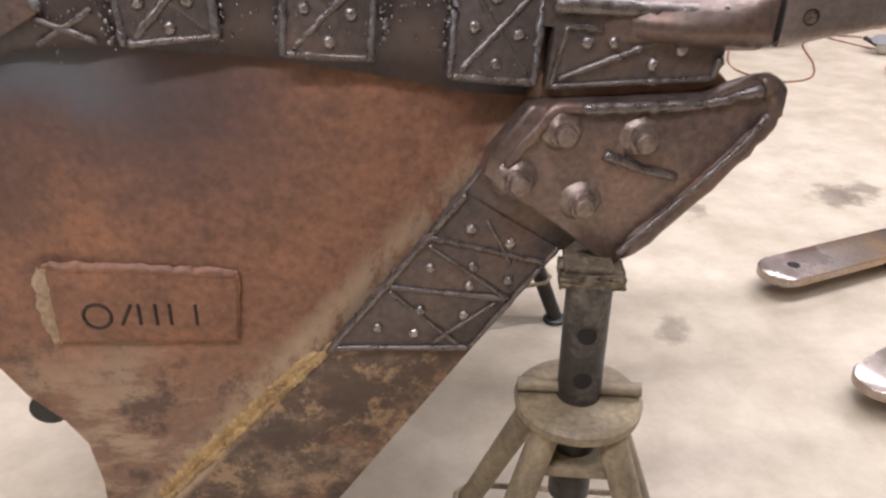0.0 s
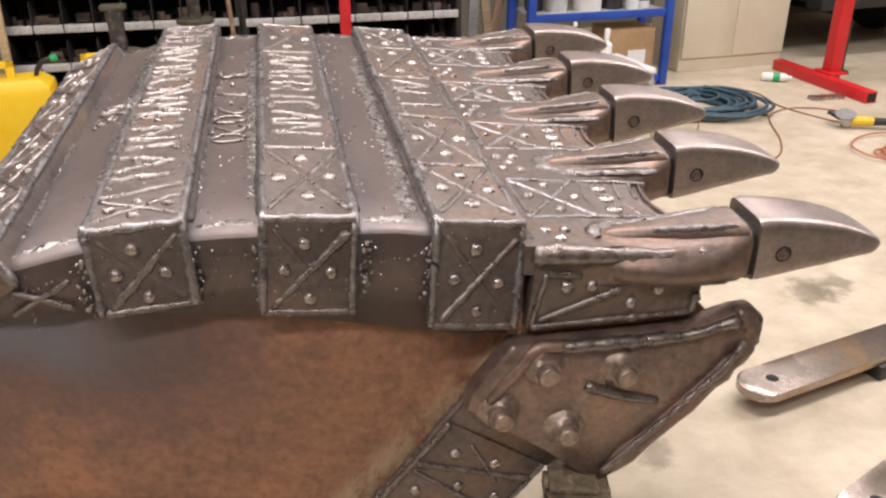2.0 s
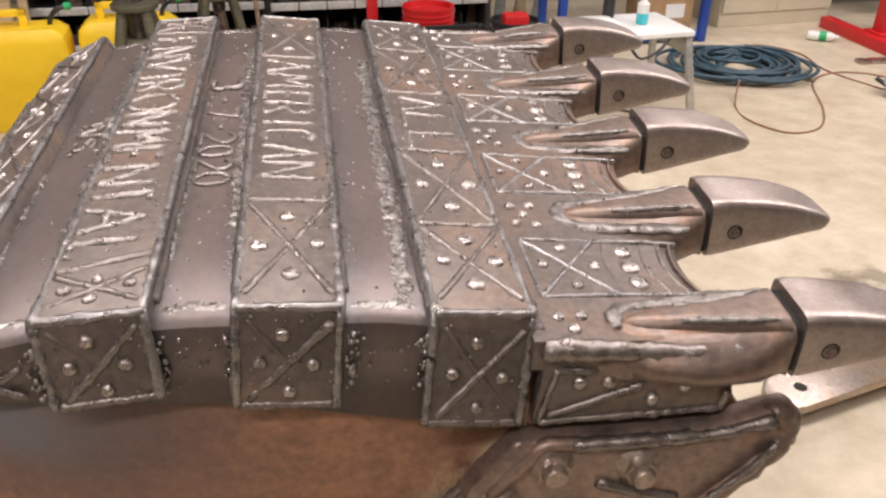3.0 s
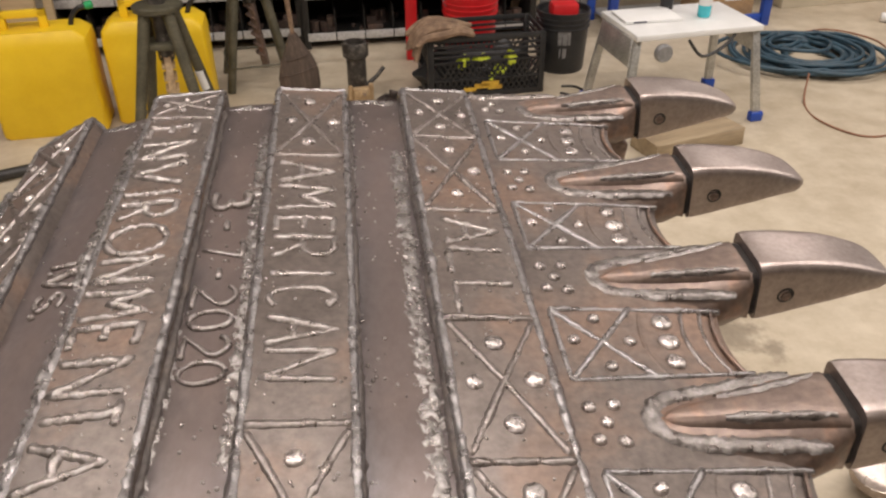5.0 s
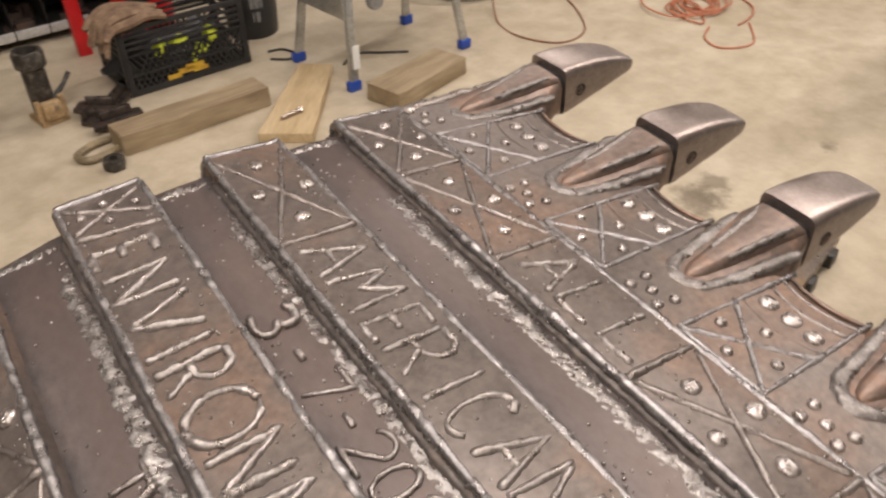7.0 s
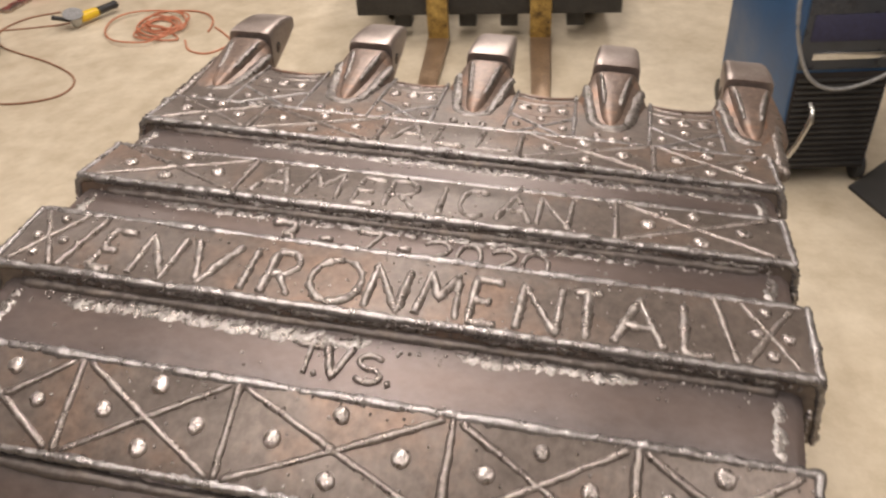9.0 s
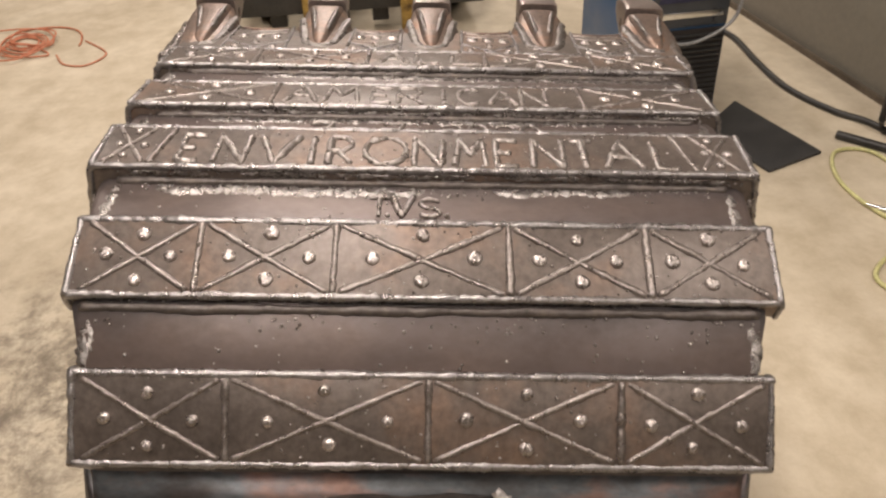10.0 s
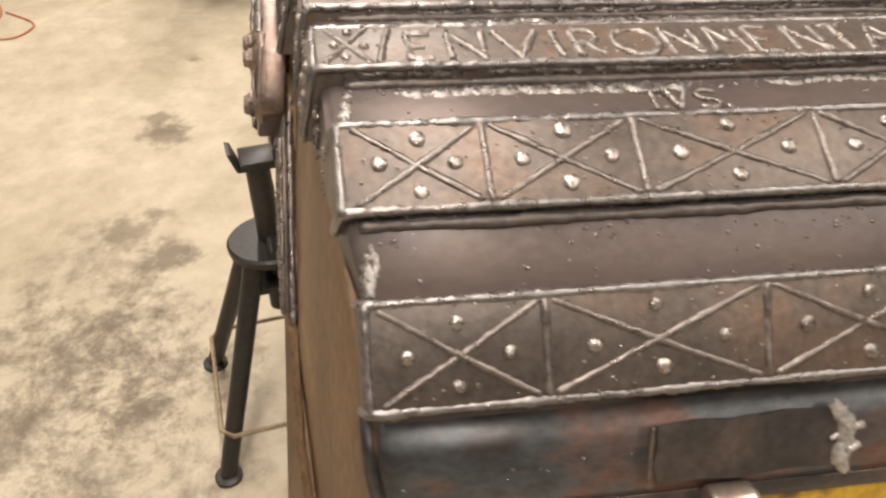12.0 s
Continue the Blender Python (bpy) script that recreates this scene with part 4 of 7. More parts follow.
def side_assembly(sign):
    plate = part("side_plate", side_slab(SIDE, sign, -0.018, 0.0, 0.003), M_SIDE if sign < 0 else M_SIDE_FAR, bucket, "rusty brown steel side plate")
    edge = part("side_edge_plate", side_slab(STRIP, sign, -0.01, 0.014, 0.004), M_SIDE if sign < 0 else M_SIDE_FAR, bucket, "rusty steel edge strip")
    # worn bright line where strip and plate meet
    up = Vector((0, sign, 0))
    bm = ribbon(B(), [side_pt(-0.195, -0.482, sign, 0.005), side_pt(-0.35, -0.655, sign, 0.005), side_pt(-0.488, -0.808, sign, 0.005), side_pt(-0.555, -0.878, sign, 0.005)], up, 0.022, 0.004, 0.006, 6, 0.0022)
    ribbon(bm, [side_pt(-0.235, -0.512, sign, 0.0025), side_pt(-0.365, -0.648, sign, 0.0025), side_pt(-0.505, -0.803, sign, 0.0025)], up, 0.026, 0.002, 0.007, 6, 0.0016)
    part("worn_seam", bm, M_EDGE if sign < 0 else M_SIDE_FAR, edge, "worn golden bare-metal seam" if sign < 0 else "worn brown seam")
    part("seam_weld", bead(B(), [side_pt(0.066, -0.09, sign, 0.008), side_pt(-0.022, -0.234, sign, 0.006), side_pt(-0.22, -0.508, sign, 0.006)], 0.009, 0.008, 0.25), M_BEAD, edge, "dark silvery weld bead")
    # welded lattice field on the strip
    zone = part("lattice_plate", side_slab(XZONE, sign, 0.013, 0.022, 0.002), M_RIB, edge, "brown plate with welded lattice")
    part("lattice_plate", side_slab([(-0.03, -0.235), (0.11, -0.325), (0.124, -0.325), (0.185, -0.27), (0.03, -0.15)], sign, 0.013, 0.0185, 0.002), M_RIB, edge)
    a, b, c, d = (Vector((u, 0, w)) for u, w in XZONE)

    def zp(s, q, out=0.023):
        """s across the strip, q down it."""
        p = a.lerp(b, s).lerp(d.lerp(c, s), q)
        return side_pt(p.x, p.z, sign, out)

    for s0, q0, s1, q1 in ((0, 0, 0, 1), (1, 0, 1, 1), (0, 1, 1, 1), (0.02, 0.58, 0.98, 0.5), (0.0, 0.26, 1.0, 0.14)):
        part("cross_weld", bead(B(), [zp(s0, q0), zp(s1, q1)], 0.005), M_BEAD, edge)
    for s0, q0, s1, q1 in ((0.05, 0.6, 0.9, 0.97), (0.05, 0.3, 0.95, 0.5), (0.3, 0.06, 0.75, 0.24), (0.9, 0.55, 0.7, 0.95)):
        part("cross_weld", bead(B(), [zp(s0, q0), zp(s1, q1)], 0.0042), M_BEAD, edge)
    for s, q in ((0.2, 0.85), (0.5, 0.88), (0.75, 0.7), (0.4, 0.7), (0.2, 0.42), (0.6, 0.47), (0.85, 0.36), (0.5, 0.34), (0.25, 0.14), (0.62, 0.12)):
        stud(edge, zp(s, q, 0.022), (0, sign, 0), 0.85)
    # bolted-on side cutter
    far = 0.012 if sign > 0 else 0.0
    cut = part("side_cutter", side_slab(CUTTER, sign, 0.014, 0.048 + far, 0.007), M_CUT, bucket, "cast brown steel side cutter with raised rims")

    def cp(u, w, out=0.049):
        return side_pt(u, w, sign, out + far)

    part("rim_weld", bead(B(), [cp(0.11, -0.094), cp(0.2, -0.09), cp(0.28, -0.086), cp(0.35, -0.066)], 0.009, 0.008, 0.3), M_BEAD, cut, "silvery rim weld")
    part("cutting_rim", bead(B(), smooth_path([cp(0.345, -0.064, 0.042), cp(0.364, -0.069, 0.042), cp(0.374, -0.1, 0.042), cp(0.353, -0.138, 0.042), cp(0.284, -0.224, 0.042), cp(0.196, -0.318, 0.042)], 5), 0.0155, 0.02, 0.06, 10), M_ADAPT, cut, "rounded worn cutting rim")
    part("rim_weld", bead(B(), [cp(0.36, -0.104, 0.054), cp(0.338, -0.143, 0.054), cp(0.272, -0.22, 0.054), cp(0.188, -0.312, 0.054)], 0.0055, 0.008, 0.4), M_BEAD, cut)
    part("cast_ridge", bead(B(), [cp(0.15, -0.158), cp(0.2, -0.178), cp(0.255, -0.192)], 0.008, 0.008, 0.2), M_BEAD, cut)
    part("cast_ridge", bead(B(), [cp(0.02, -0.175, 0.046), cp(0.075, -0.096, 0.046), (cp(0.12, -0.092, 0.046))], 0.01, 0.012, 0.12), M_CUT, cut)
    for u, w in ((0.089, -0.124), (0.196, -0.134), (0.035, -0.194), (0.127, -0.228)):
        worn_bolt(cut, cp(u, w, 0.046), sign, 0.02, 0.022)
    return plate


near_side = side_assembly(-1)
side_assembly(1)
# name block on the rear of one side, with sunk marks
blk = [(-0.604, -0.346), (-0.345, -0.366), (-0.352, -0.478), (-0.606, -0.468)]
block = part("wear_block", side_slab(blk, -1, -0.002, 0.011, 0.005), M_SIDE, bucket, "rusty raised block with sunk marks")
for shape in ([(-0.545 + 0.019 * math.cos(radians(a)), -0.424 + 0.021 * math.sin(radians(a))) for a in range(0, 361, 24)], [(-0.513, -0.44), (-0.497, -0.405)], [(-0.487, -0.44), (-0.487, -0.405)],
              [(-0.464, -0.406), (-0.464, -0.442)], [(-0.444, -0.406), (-0.444, -0.442)], [(-0.408, -0.408), (-0.408, -0.444)]):
    part("sunk_mark", tube(B(), [side_pt(u, w, -1, 0.0105) for u, w in shape], 0.0028, 6), M_GRIME, block, "dark sunk bar mark")
part("block_weld", ribbon(B(), [side_pt(-0.608, -0.474, -1, 0.006), side_pt(-0.61, -0.41, -1, 0.006), side_pt(-0.606, -0.344, -1, 0.006)], (0, -1, 0), 0.03, 0.005, 0.006, 6, 0.001), M_SCUFF, block, "pale tan side weld")
part("block_weld", ribbon(B(), [side_pt(-0.606, -0.344, -1, 0.005), side_pt(-0.345, -0.363, -1, 0.005)], (0, -1, 0), 0.02, 0.005, 0.006, 5, 0.0008), M_SIDE, block)
part("block_weld", bead(B(), [side_pt(-0.345, -0.364, -1, 0.003), side_pt(-0.352, -0.478, -1, 0.003), side_pt(-0.606, -0.468, -1, 0.003)], 0.005, 0.01, 0.2), M_SIDE, block)
q = B()
lathe(q, [(0.03, 0), (0.03, 0.06), (0.026, 0.064)], 16, Matrix.Translation((-0.655, -0.44, -0.62)) @ pose(0, 0, 0, -90, 0, 0))
part("hinge_pin", q, M_DARK, bucket, "dark round hinge pin end")

# ---- lip, adapters and teeth ----
TEETH = (-0.5, -0.252, -0.008, 0.23, 0.487)
LIPW = [(0.06, 0.046), (0.16, 0.04), (0.24, 0.034), (0.31, 0.03)]


def lip_w(u):
    for (a, wa), (b, wb) in zip(LIPW, LIPW[1:]):
        if u <= b:
            return wa + (wb - wa) * (u - a) / (b - a)
    return LIPW[-1][1]


def lip_front(v):
    """Scalloped front edge between the teeth."""
    for a, b in zip(TEETH, TEETH[1:]):
        if a <= v <= b:
            x = (v - a) / (b - a)
            return 0.345 - 0.055 * math.sin(math.pi * x) ** 0.7
    return 0.335


def build_lip():
    bm = B()
    vs = [-0.52 + 1.03 * i / 72 for i in range(73)]
    grid = []
    for top in (True, False):
        rows = []
        for v in vs:
            f = lip_front(v)
            us = [0.055 + (f - 0.055) * k / 8 for k in range(9)]
            rows.append([bm.verts.new((u, v, lip_w(u) - (0.0 if top else 0.04 if k < 8 else 0.022) - (0.008 if top and k == 8 else 0.0))) for k, u in enumerate(us)])
        grid.append(rows)
    t, b = grid
    for i in range(len(vs) - 1):
        for k in range(8):
            bm.faces.new((t[i][k], t[i][k + 1], t[i + 1][k + 1], t[i + 1][k]))
            bm.faces.new((b[i][k], b[i + 1][k], b[i + 1][k + 1], b[i][k + 1]))
        bm.faces.new((t[i][8], b[i][8], b[i + 1][8], t[i + 1][8]))
        bm.faces.new((t[i][0], t[i + 1][0], b[i + 1][0], b[i][0]))
    for i in (0, len(vs) - 1):
        for k in range(8):
            bm.faces.new((t[i][k], t[i][k + 1], b[i][k + 1], b[i][k]))
    return bm


lip = part("lip_plate", build_lip(), M_RIB, bucket, "brown cutting lip plate with weld decoration")


def on_lip(u, v, h=-0.0012):
    return Vector((u, v, lip_w(u) + h))


part("lip_seam", bead(B(), [Vector((0.066, -0.5, 0.04)), Vector((0.066, 0.5, 0.04))], 0.008, 0.009, 0.25), M_SKIN, lip)
for a, b in zip(TEETH, TEETH[1:]):
    lo, hi = a + 0.062, b - 0.062
    c = 0.5 * (lo + hi)
    for v in (lo, hi):
        part("lattice_weld", bead(B(), [on_lip(0.085, v), on_lip(0.3, v + (0.006 if v < c else -0.006))], 0.0042), M_EDGEW, lip)
    part("lattice_weld", bead(B(), [on_lip(0.085, lo), on_lip(0.135, c), on_lip(0.185, hi)], 0.0045), M_EDGEW, lip)
    part("lattice_weld", bead(B(), [on_lip(0.085, hi), on_lip(0.135, c), on_lip(0.185, lo)], 0.0045), M_EDGEW, lip)
    part("lattice_weld", bead(B(), [on_lip(0.085, lo), on_lip(0.085, hi)], 0.004), M_EDGEW, lip)
    for u, v in ((0.102, c + 0.004), (0.135, c - 0.04), (0.135, c + 0.04), (0.168, c)):
        stud(lip, on_lip(u, v, -0.0005), (0.06, 0, 1), 0.8)
    for k in (-1, 0, 1):
        stud(lip, on_lip(0.216 + RNG.uniform(-0.004, 0.004), c + 0.034 * k, -0.0005), (0.06, 0, 1), RNG.uniform(1.15, 1.4))
    for u, thick, mat in ((0.196, 0.0028, M_RIB), (0.25, 0.0036, M_BEAD), (0.274, 0.0036, M_BEAD), (0.29, 0.0028, M_ADAPT)):
        pts = [on_lip(u - 0.012 * (1 - (k / 4 - 1) ** 2), c + (k / 4 - 1) * 0.055) for k in range(9)]
        part("curved_weld", bead(B(), pts, thick), mat, lip)
for c in TEETH:
    for du, dv in ((0.092, -0.022), (0.092, 0.022), (0.106, 0.0), (0.118, -0.026), (0.12, 0.024)):
        if abs(c + dv) < 0.51:
            stud(lip, on_lip(du, c + dv, -0.0005), (0.06, 0, 1), 0.8)

# folded-down side fields of the lip
for sign in (-1, 1):
    bm = B()
    pts = [(0.07, 0.035), (0.3, 0.02), (0.292, -0.045), (0.288, -0.066), (0.2, -0.068), (0.064, -0.076)]
    slab(bm, [(u, sign * (0.496 + 0.05 * (u - 0.06)), w) for u, w in pts], (0, sign * 0.026, 0), 0.004)
    flank = part("lip_flank", bm, M_RIB, bucket, "brown lip flank with weld lattice")

    def fp(u, w):
        return Vector((u, sign * (0.523 + 0.05 * (u - 0.06)), w))

    for p, q in (((0.07, -0.07), (0.084, 0.008)), ((0.07, -0.07), (0.285, -0.058)), ((0.084, 0.008), (0.13, 0.004)), ((0.08, -0.06), (0.215, -0.005)), ((0.285, -0.058), (0.29, -0.03))):
        part("cross_weld", bead(B(), [fp(*p), fp(*q)], 0.005), M_BEAD, flank)
    for u, w in ((0.112, -0.012), (0.145, -0.012), (0.2, -0.04), (0.235, -0.02)):
        stud(flank, fp(u, w), (0, sign, 0), 0.85)


def loft(bm, rings):
    """Skins closed rings of equal length, with end caps."""
    vs = [[bm.verts.new(p) for p in ring] for ring in rings]
    n = len(rings[0])
    for a, b in zip(vs, vs[1:]):
        for i in range(n):
            bm.faces.new((a[i], a[(i + 1) % n], b[(i + 1) % n], b[i]))
    bm.faces.new(vs[0][::-1])
    bm.faces.new(vs[-1])
    return bm


def rounded(u, half, lo, hi, e=3.2, n=20):
    """A rounded-square cross-section at u."""
    c, h = 0.5 * (lo + hi), 0.5 * (hi - lo)
    out = []
    for i in range(n):
        a = 2 * math.pi * (i + 0.5) / n
        x, z = math.cos(a), math.sin(a)
        out.append(Vector((u, half * math.copysign(abs(x) ** (2 / e), x), c + h * math.copysign(abs(z) ** (2 / e), z))))
    return out


def build_tooth():
    """Tooth cap along +u from its raked socket at u = 0, with a dished top and a blunt chisel end."""
    bm = B()
    rings = []
    for u, half, lo, hi, e in ((0.0, 0.0435, -0.041, 0.047, 8), (0.008, 0.0445, -0.04, 0.049, 8), (0.038, 0.0435, -0.034, 0.049, 8), (0.07, 0.0425, -0.027, 0.047, 7), (0.105, 0.041, -0.02, 0.0425, 7),
                               (0.133, 0.039, -0.014, 0.036, 6), (0.155, 0.037, -0.01, 0.029, 5.5), (0.171, 0.0345, -0.008, 0.0225, 5), (0.18, 0.031, -0.006, 0.0175, 4), (0.187, 0.0255, -0.002, 0.012, 3.2), (0.19, 0.017, 0.002, 0.0085, 2.6)):
        rings.append([p + Vector((-0.1 * p.z * (1 - u / 0.19), 0, 0)) for p in rounded(u, half, lo, hi, e, 28)])
    loft(bm, rings)
    for v in bm.verts:
        if v.co.z > 0.012 and abs(v.co.y) < 0.03:
            dish = math.exp(-((v.co.x - 0.142) / 0.022) ** 2) + 0.5 * math.exp(-((v.co.x - 0.09) / 0.03) ** 2)
            v.co.z -= 0.0035 * dish * (1 - (v.co.y / 0.03) ** 2)
    return bm


SKIRT = ((-0.21, 0.03, 0.011, 2.0), (-0.17, 0.058, 0.013, 2.0), (-0.12, 0.068, 0.016, 2.0), (-0.07, 0.067, 0.021, 2.1), (-0.035, 0.058, 0.027, 2.6), (-0.012, 0.047, 0.032, 4.0), (-0.003, 0.0445, 0.034, 5.0))


def skirt_z(u, v):
    """Height of the adapter's broad skirt."""
    for (a, ha, za, ea), (b, hb, zb, eb) in zip(SKIRT, SKIRT[1:]):
        if a <= u <= b:
            k = (u - a) / (b - a)
            half, hi, e = ha + (hb - ha) * k, za + (zb - za) * k, ea + (eb - ea) * k
            r = max(0.0, 1 - (abs(v) / half) ** e)
            return 0.5 * (hi - 0.05) + 0.5 * (hi + 0.05) * r ** (1 / e)
    return 0.0


def raked(pts):
    return [p + Vector((-0.1 * p.z * max(0.0, 1 + p.x / 0.12), 0, 0)) for p in pts]


def build_adapter():
    """The cast nose that carries a tooth: a broad skirt that rises from the lip to the socket (u = 0 at the socket)."""
    bm = loft(B(), [raked(rounded(u, half, -0.05 if u < -0.02 else -0.041, hi, e, 32)) for u, half, hi, e in SKIRT])
    for v in bm.verts:
        v.co += Vector((RNG.gauss(0, 1), RNG.gauss(0, 1), RNG.gauss(0, 1))) * 0.0007
    return bm


def build_strap():
    """The flat-topped leg of the adapter that runs back and down along the lip."""
    return loft(B(), [raked(rounded(u, half, -0.02, hi, e, 24)) for u, half, hi, e in
                      ((-0.188, 0.006, 0.013, 2.0), (-0.182, 0.012, 0.0175, 2.2), (-0.166, 0.017, 0.021, 2.6), (-0.13, 0.0215, 0.0255, 3.0), (-0.09, 0.0265, 0.0295, 3.4), (-0.05, 0.032, 0.034, 4.0), (-0.02, 0.037, 0.0375, 5.0), (-0.006, 0.0395, 0.0378, 5.0))])


def mesh_of(name, bm, mat):
    ob = part(name, bm, mat)
    me = ob.data
    bpy.data.objects.remove(ob)
    return me


tooth_me, adapt_me, apron_me = mesh_of("tooth", build_tooth(), M_TOOTH), mesh_of("tooth_adapter", build_adapter(), M_ADAPT), mesh_of("strap", build_strap(), M_ADAPT)
bm = B()
loft(bm, [raked(rounded(-0.012, 0.0395, -0.037, 0.034, 6)), raked(rounded(0.006, 0.0395, -0.037, 0.034, 6))])
gap_me = mesh_of("socket_gap", bm, M_GAP)
bm = B()
lathe(bm, [(0.0112, -0.002), (0.0112, 0.0012), (0.0098, 0.0016), (0.0085, 0.0006), (0.0083, 0.0002)], 16)
hole_me = mesh_of("pin_socket", bm, M_DARK)
bm = B()
lathe(bm, [(0.0068, -0.002), (0.0066, 0.0022), (0.005, 0.0028), (0.0022, 0.0016), (0, 0.0014)], 14)
pin_me = mesh_of("retaining_pin", bm, M_ADAPT)
for i, c in enumerate(TEETH):
    lean = (-4.0, -1.5, 0, 1.5, 4.0)[i] * 0.6
    m = pose(0.356, c - (0.0 if abs(c) < 0.4 else math.copysign(0.004, c)), 0.028 if i else 0.023, 0, RNG.uniform(-0.8, 0.8) if i else 2.0, lean)
    ad = shared("tooth_adapter", adapt_me, m, bucket)
    tagged(ad, "cast brown tooth adapter welded to the lip")
    shared("strap", apron_me, Matrix.Identity(4), ad)
    shared("socket_gap", gap_me, Matrix.Translation((0.0, 0, 0)), ad)
    # one silvery weld run from flank to flank round the strap, and thin ones up its shoulders
    arc_pts = [(-0.165 - 0.036 * math.cos(radians(q)), 0.031 * math.sin(radians(q))) for q in range(-80, 81, 20)]
    run = [(-0.03, -0.05), (-0.06, -0.046), (-0.1, -0.04), (-0.14, -0.035), *arc_pts, (-0.14, 0.035), (-0.1, 0.04), (-0.06, 0.046), (-0.03, 0.05)]
    if abs(c) > 0.4:
        # the outer flank of an end adapter carries no run of its own
        run = [q for q in run if q[1] * math.copysign(1, c) < 0.012]
    q = ribbon(B(), [Vector((px, py, max(skirt_z(px, py), lip_w(0.356 + px) - 0.028) + 0.0015)) for px, py in run], (0, 0, 1), 0.021, 0.002, 0.004, 6, 0.0006)
    part("apron_weld", q, M_APRON, ad, "wide mottled silvery weld run")
    for side in (-1, 1):
        q = ribbon(B(), [Vector((-0.13, side * 0.0155, 0.0252)), Vector((-0.09, side * 0.0195, 0.0292)), Vector((-0.05, side * 0.0245, 0.0338)), Vector((-0.022, side * 0.029, 0.0373))], (0, side * 0.45, 0.9), 0.011, 0.0012, 0.005, 4, 0.0006)
        part("shoulder_weld", q, M_APRON, ad)
    th = shared("tooth", tooth_me, m @ pose(0.006, 0, 0), bucket)
    tagged(th, "smooth worn steel tooth cap")
    for side in (-1, 1):
        shared("pin_socket", hole_me, pose(0.036, side * 0.0432, 0.002, -90 * side, 0, 0), th)
        shared("retaining_pin", pin_me, pose(0.0365, side * 0.0432, 0.001, -90 * side, 0, 0), th)
for sign in (-1, 1):
    part("flank_bead", bead(B(), [Vector((0.066, sign * 0.519, 0.034)), Vector((0.2, sign * 0.53, 0.029)), Vector((0.325, sign * 0.537, 0.02))], 0.0135, 0.009, 0.16, 10), M_BEAD, lip, "thick dark silvery weld run")
    bm = loft(B(), [[p + Vector((0, sign * 0.497, 0)) for p in rounded(u, half, -0.03, hi, 2.3, 24)] for u, half, hi in ((0.1, 0.018, 0.036), (0.14, 0.032, 0.0395), (0.2, 0.04, 0.0425), (0.27, 0.044, 0.047), (0.32, 0.0455, 0.0535), (0.346, 0.045, 0.058))])
    part("shoulder", bm, M_ADAPT, lip, "rounded rusty shoulder under the end adapter")

# ---- back of the bucket: recess, lower edge and yellow mounting ears ----
bm = B()
ragged = [(0.118, -0.226), (0.07, -0.221), (0.02, -0.227), (-0.04, -0.219), (-0.1, -0.224), (-0.112, -0.25), (-0.104, -0.275), (-0.11, -0.298), (-0.05, -0.292), (0.01, -0.3), (0.06, -0.294), (0.112, -0.299), (0.121, -0.27), (0.113, -0.25)]
slab(bm, [(-0.786 + (w + 0.222) / 3, v, w) for v, w in ragged], (-0.003, 0, 0.001), 0.0015)
part("back_patch", bm, M_MOTTLED, bucket, "dark smoke-stained patch plate")
part("patch_weld", bead(B(), [(-0.79, 0.121, -0.225), (-0.803, 0.124, -0.262), (-0.815, 0.122, -0.3)], 0.003), M_BEAD, bucket, "thin pale weld bead")
drip = part("patch_weld", ribbon(B(), [(-0.788, -0.098, -0.214), (-0.796, -0.118, -0.237), (-0.806, -0.122, -0.262), (-0.813, -0.116, -0.282), (-0.82, -0.126, -0.302)], (-0.93, 0, 0.37), 0.021, 0.005, 0.005, 6, 0.0028), M_PALEW, bucket, "thick pale dripping weld run")
for a, b in (((-0.802, -0.124, -0.246), (-0.8, -0.138, -0.243)), ((-0.812, -0.12, -0.272), (-0.809, -0.137, -0.266)), ((-0.804, -0.108, -0.252), (-0.806, -0.098, -0.256))):
    part("weld_drip", bead(B(), [a, b], 0.0052, 0.006, 0.4), M_PALEW, drip)
bm = B()
cube(bm, (-0.814, -0.405, -0.348), (-0.62, 0.405, -0.314), 0.013)
part("back_edge", bm, M_MOTTLED, bucket, "dark rounded rear edge bar")
for v0, v1 in ((0.40, 0.215), (0.16, 0.13), (0.03, -0.235)):
    bm = B()
    slab(bm, [(-0.81, v0, -0.345), (-0.83, v0, -0.52), (-0.7, v0, -0.7), (-0.55, v0, -0.5), (-0.6, v0, -0.345)], (0, v1 - v0, 0), 0.006)
    part("mounting_ear", bm, M_YEL, bucket, "worn yellow painted mounting ear")

# ---- stands under the bucket ----
def leg_tube(bm, p, q, r0, r1, n=12):
    return tube(bm, [p, Vector(p).lerp(Vector(q), 0.5), q], [r0, 0.5 * (r0 + r1), r1], n)


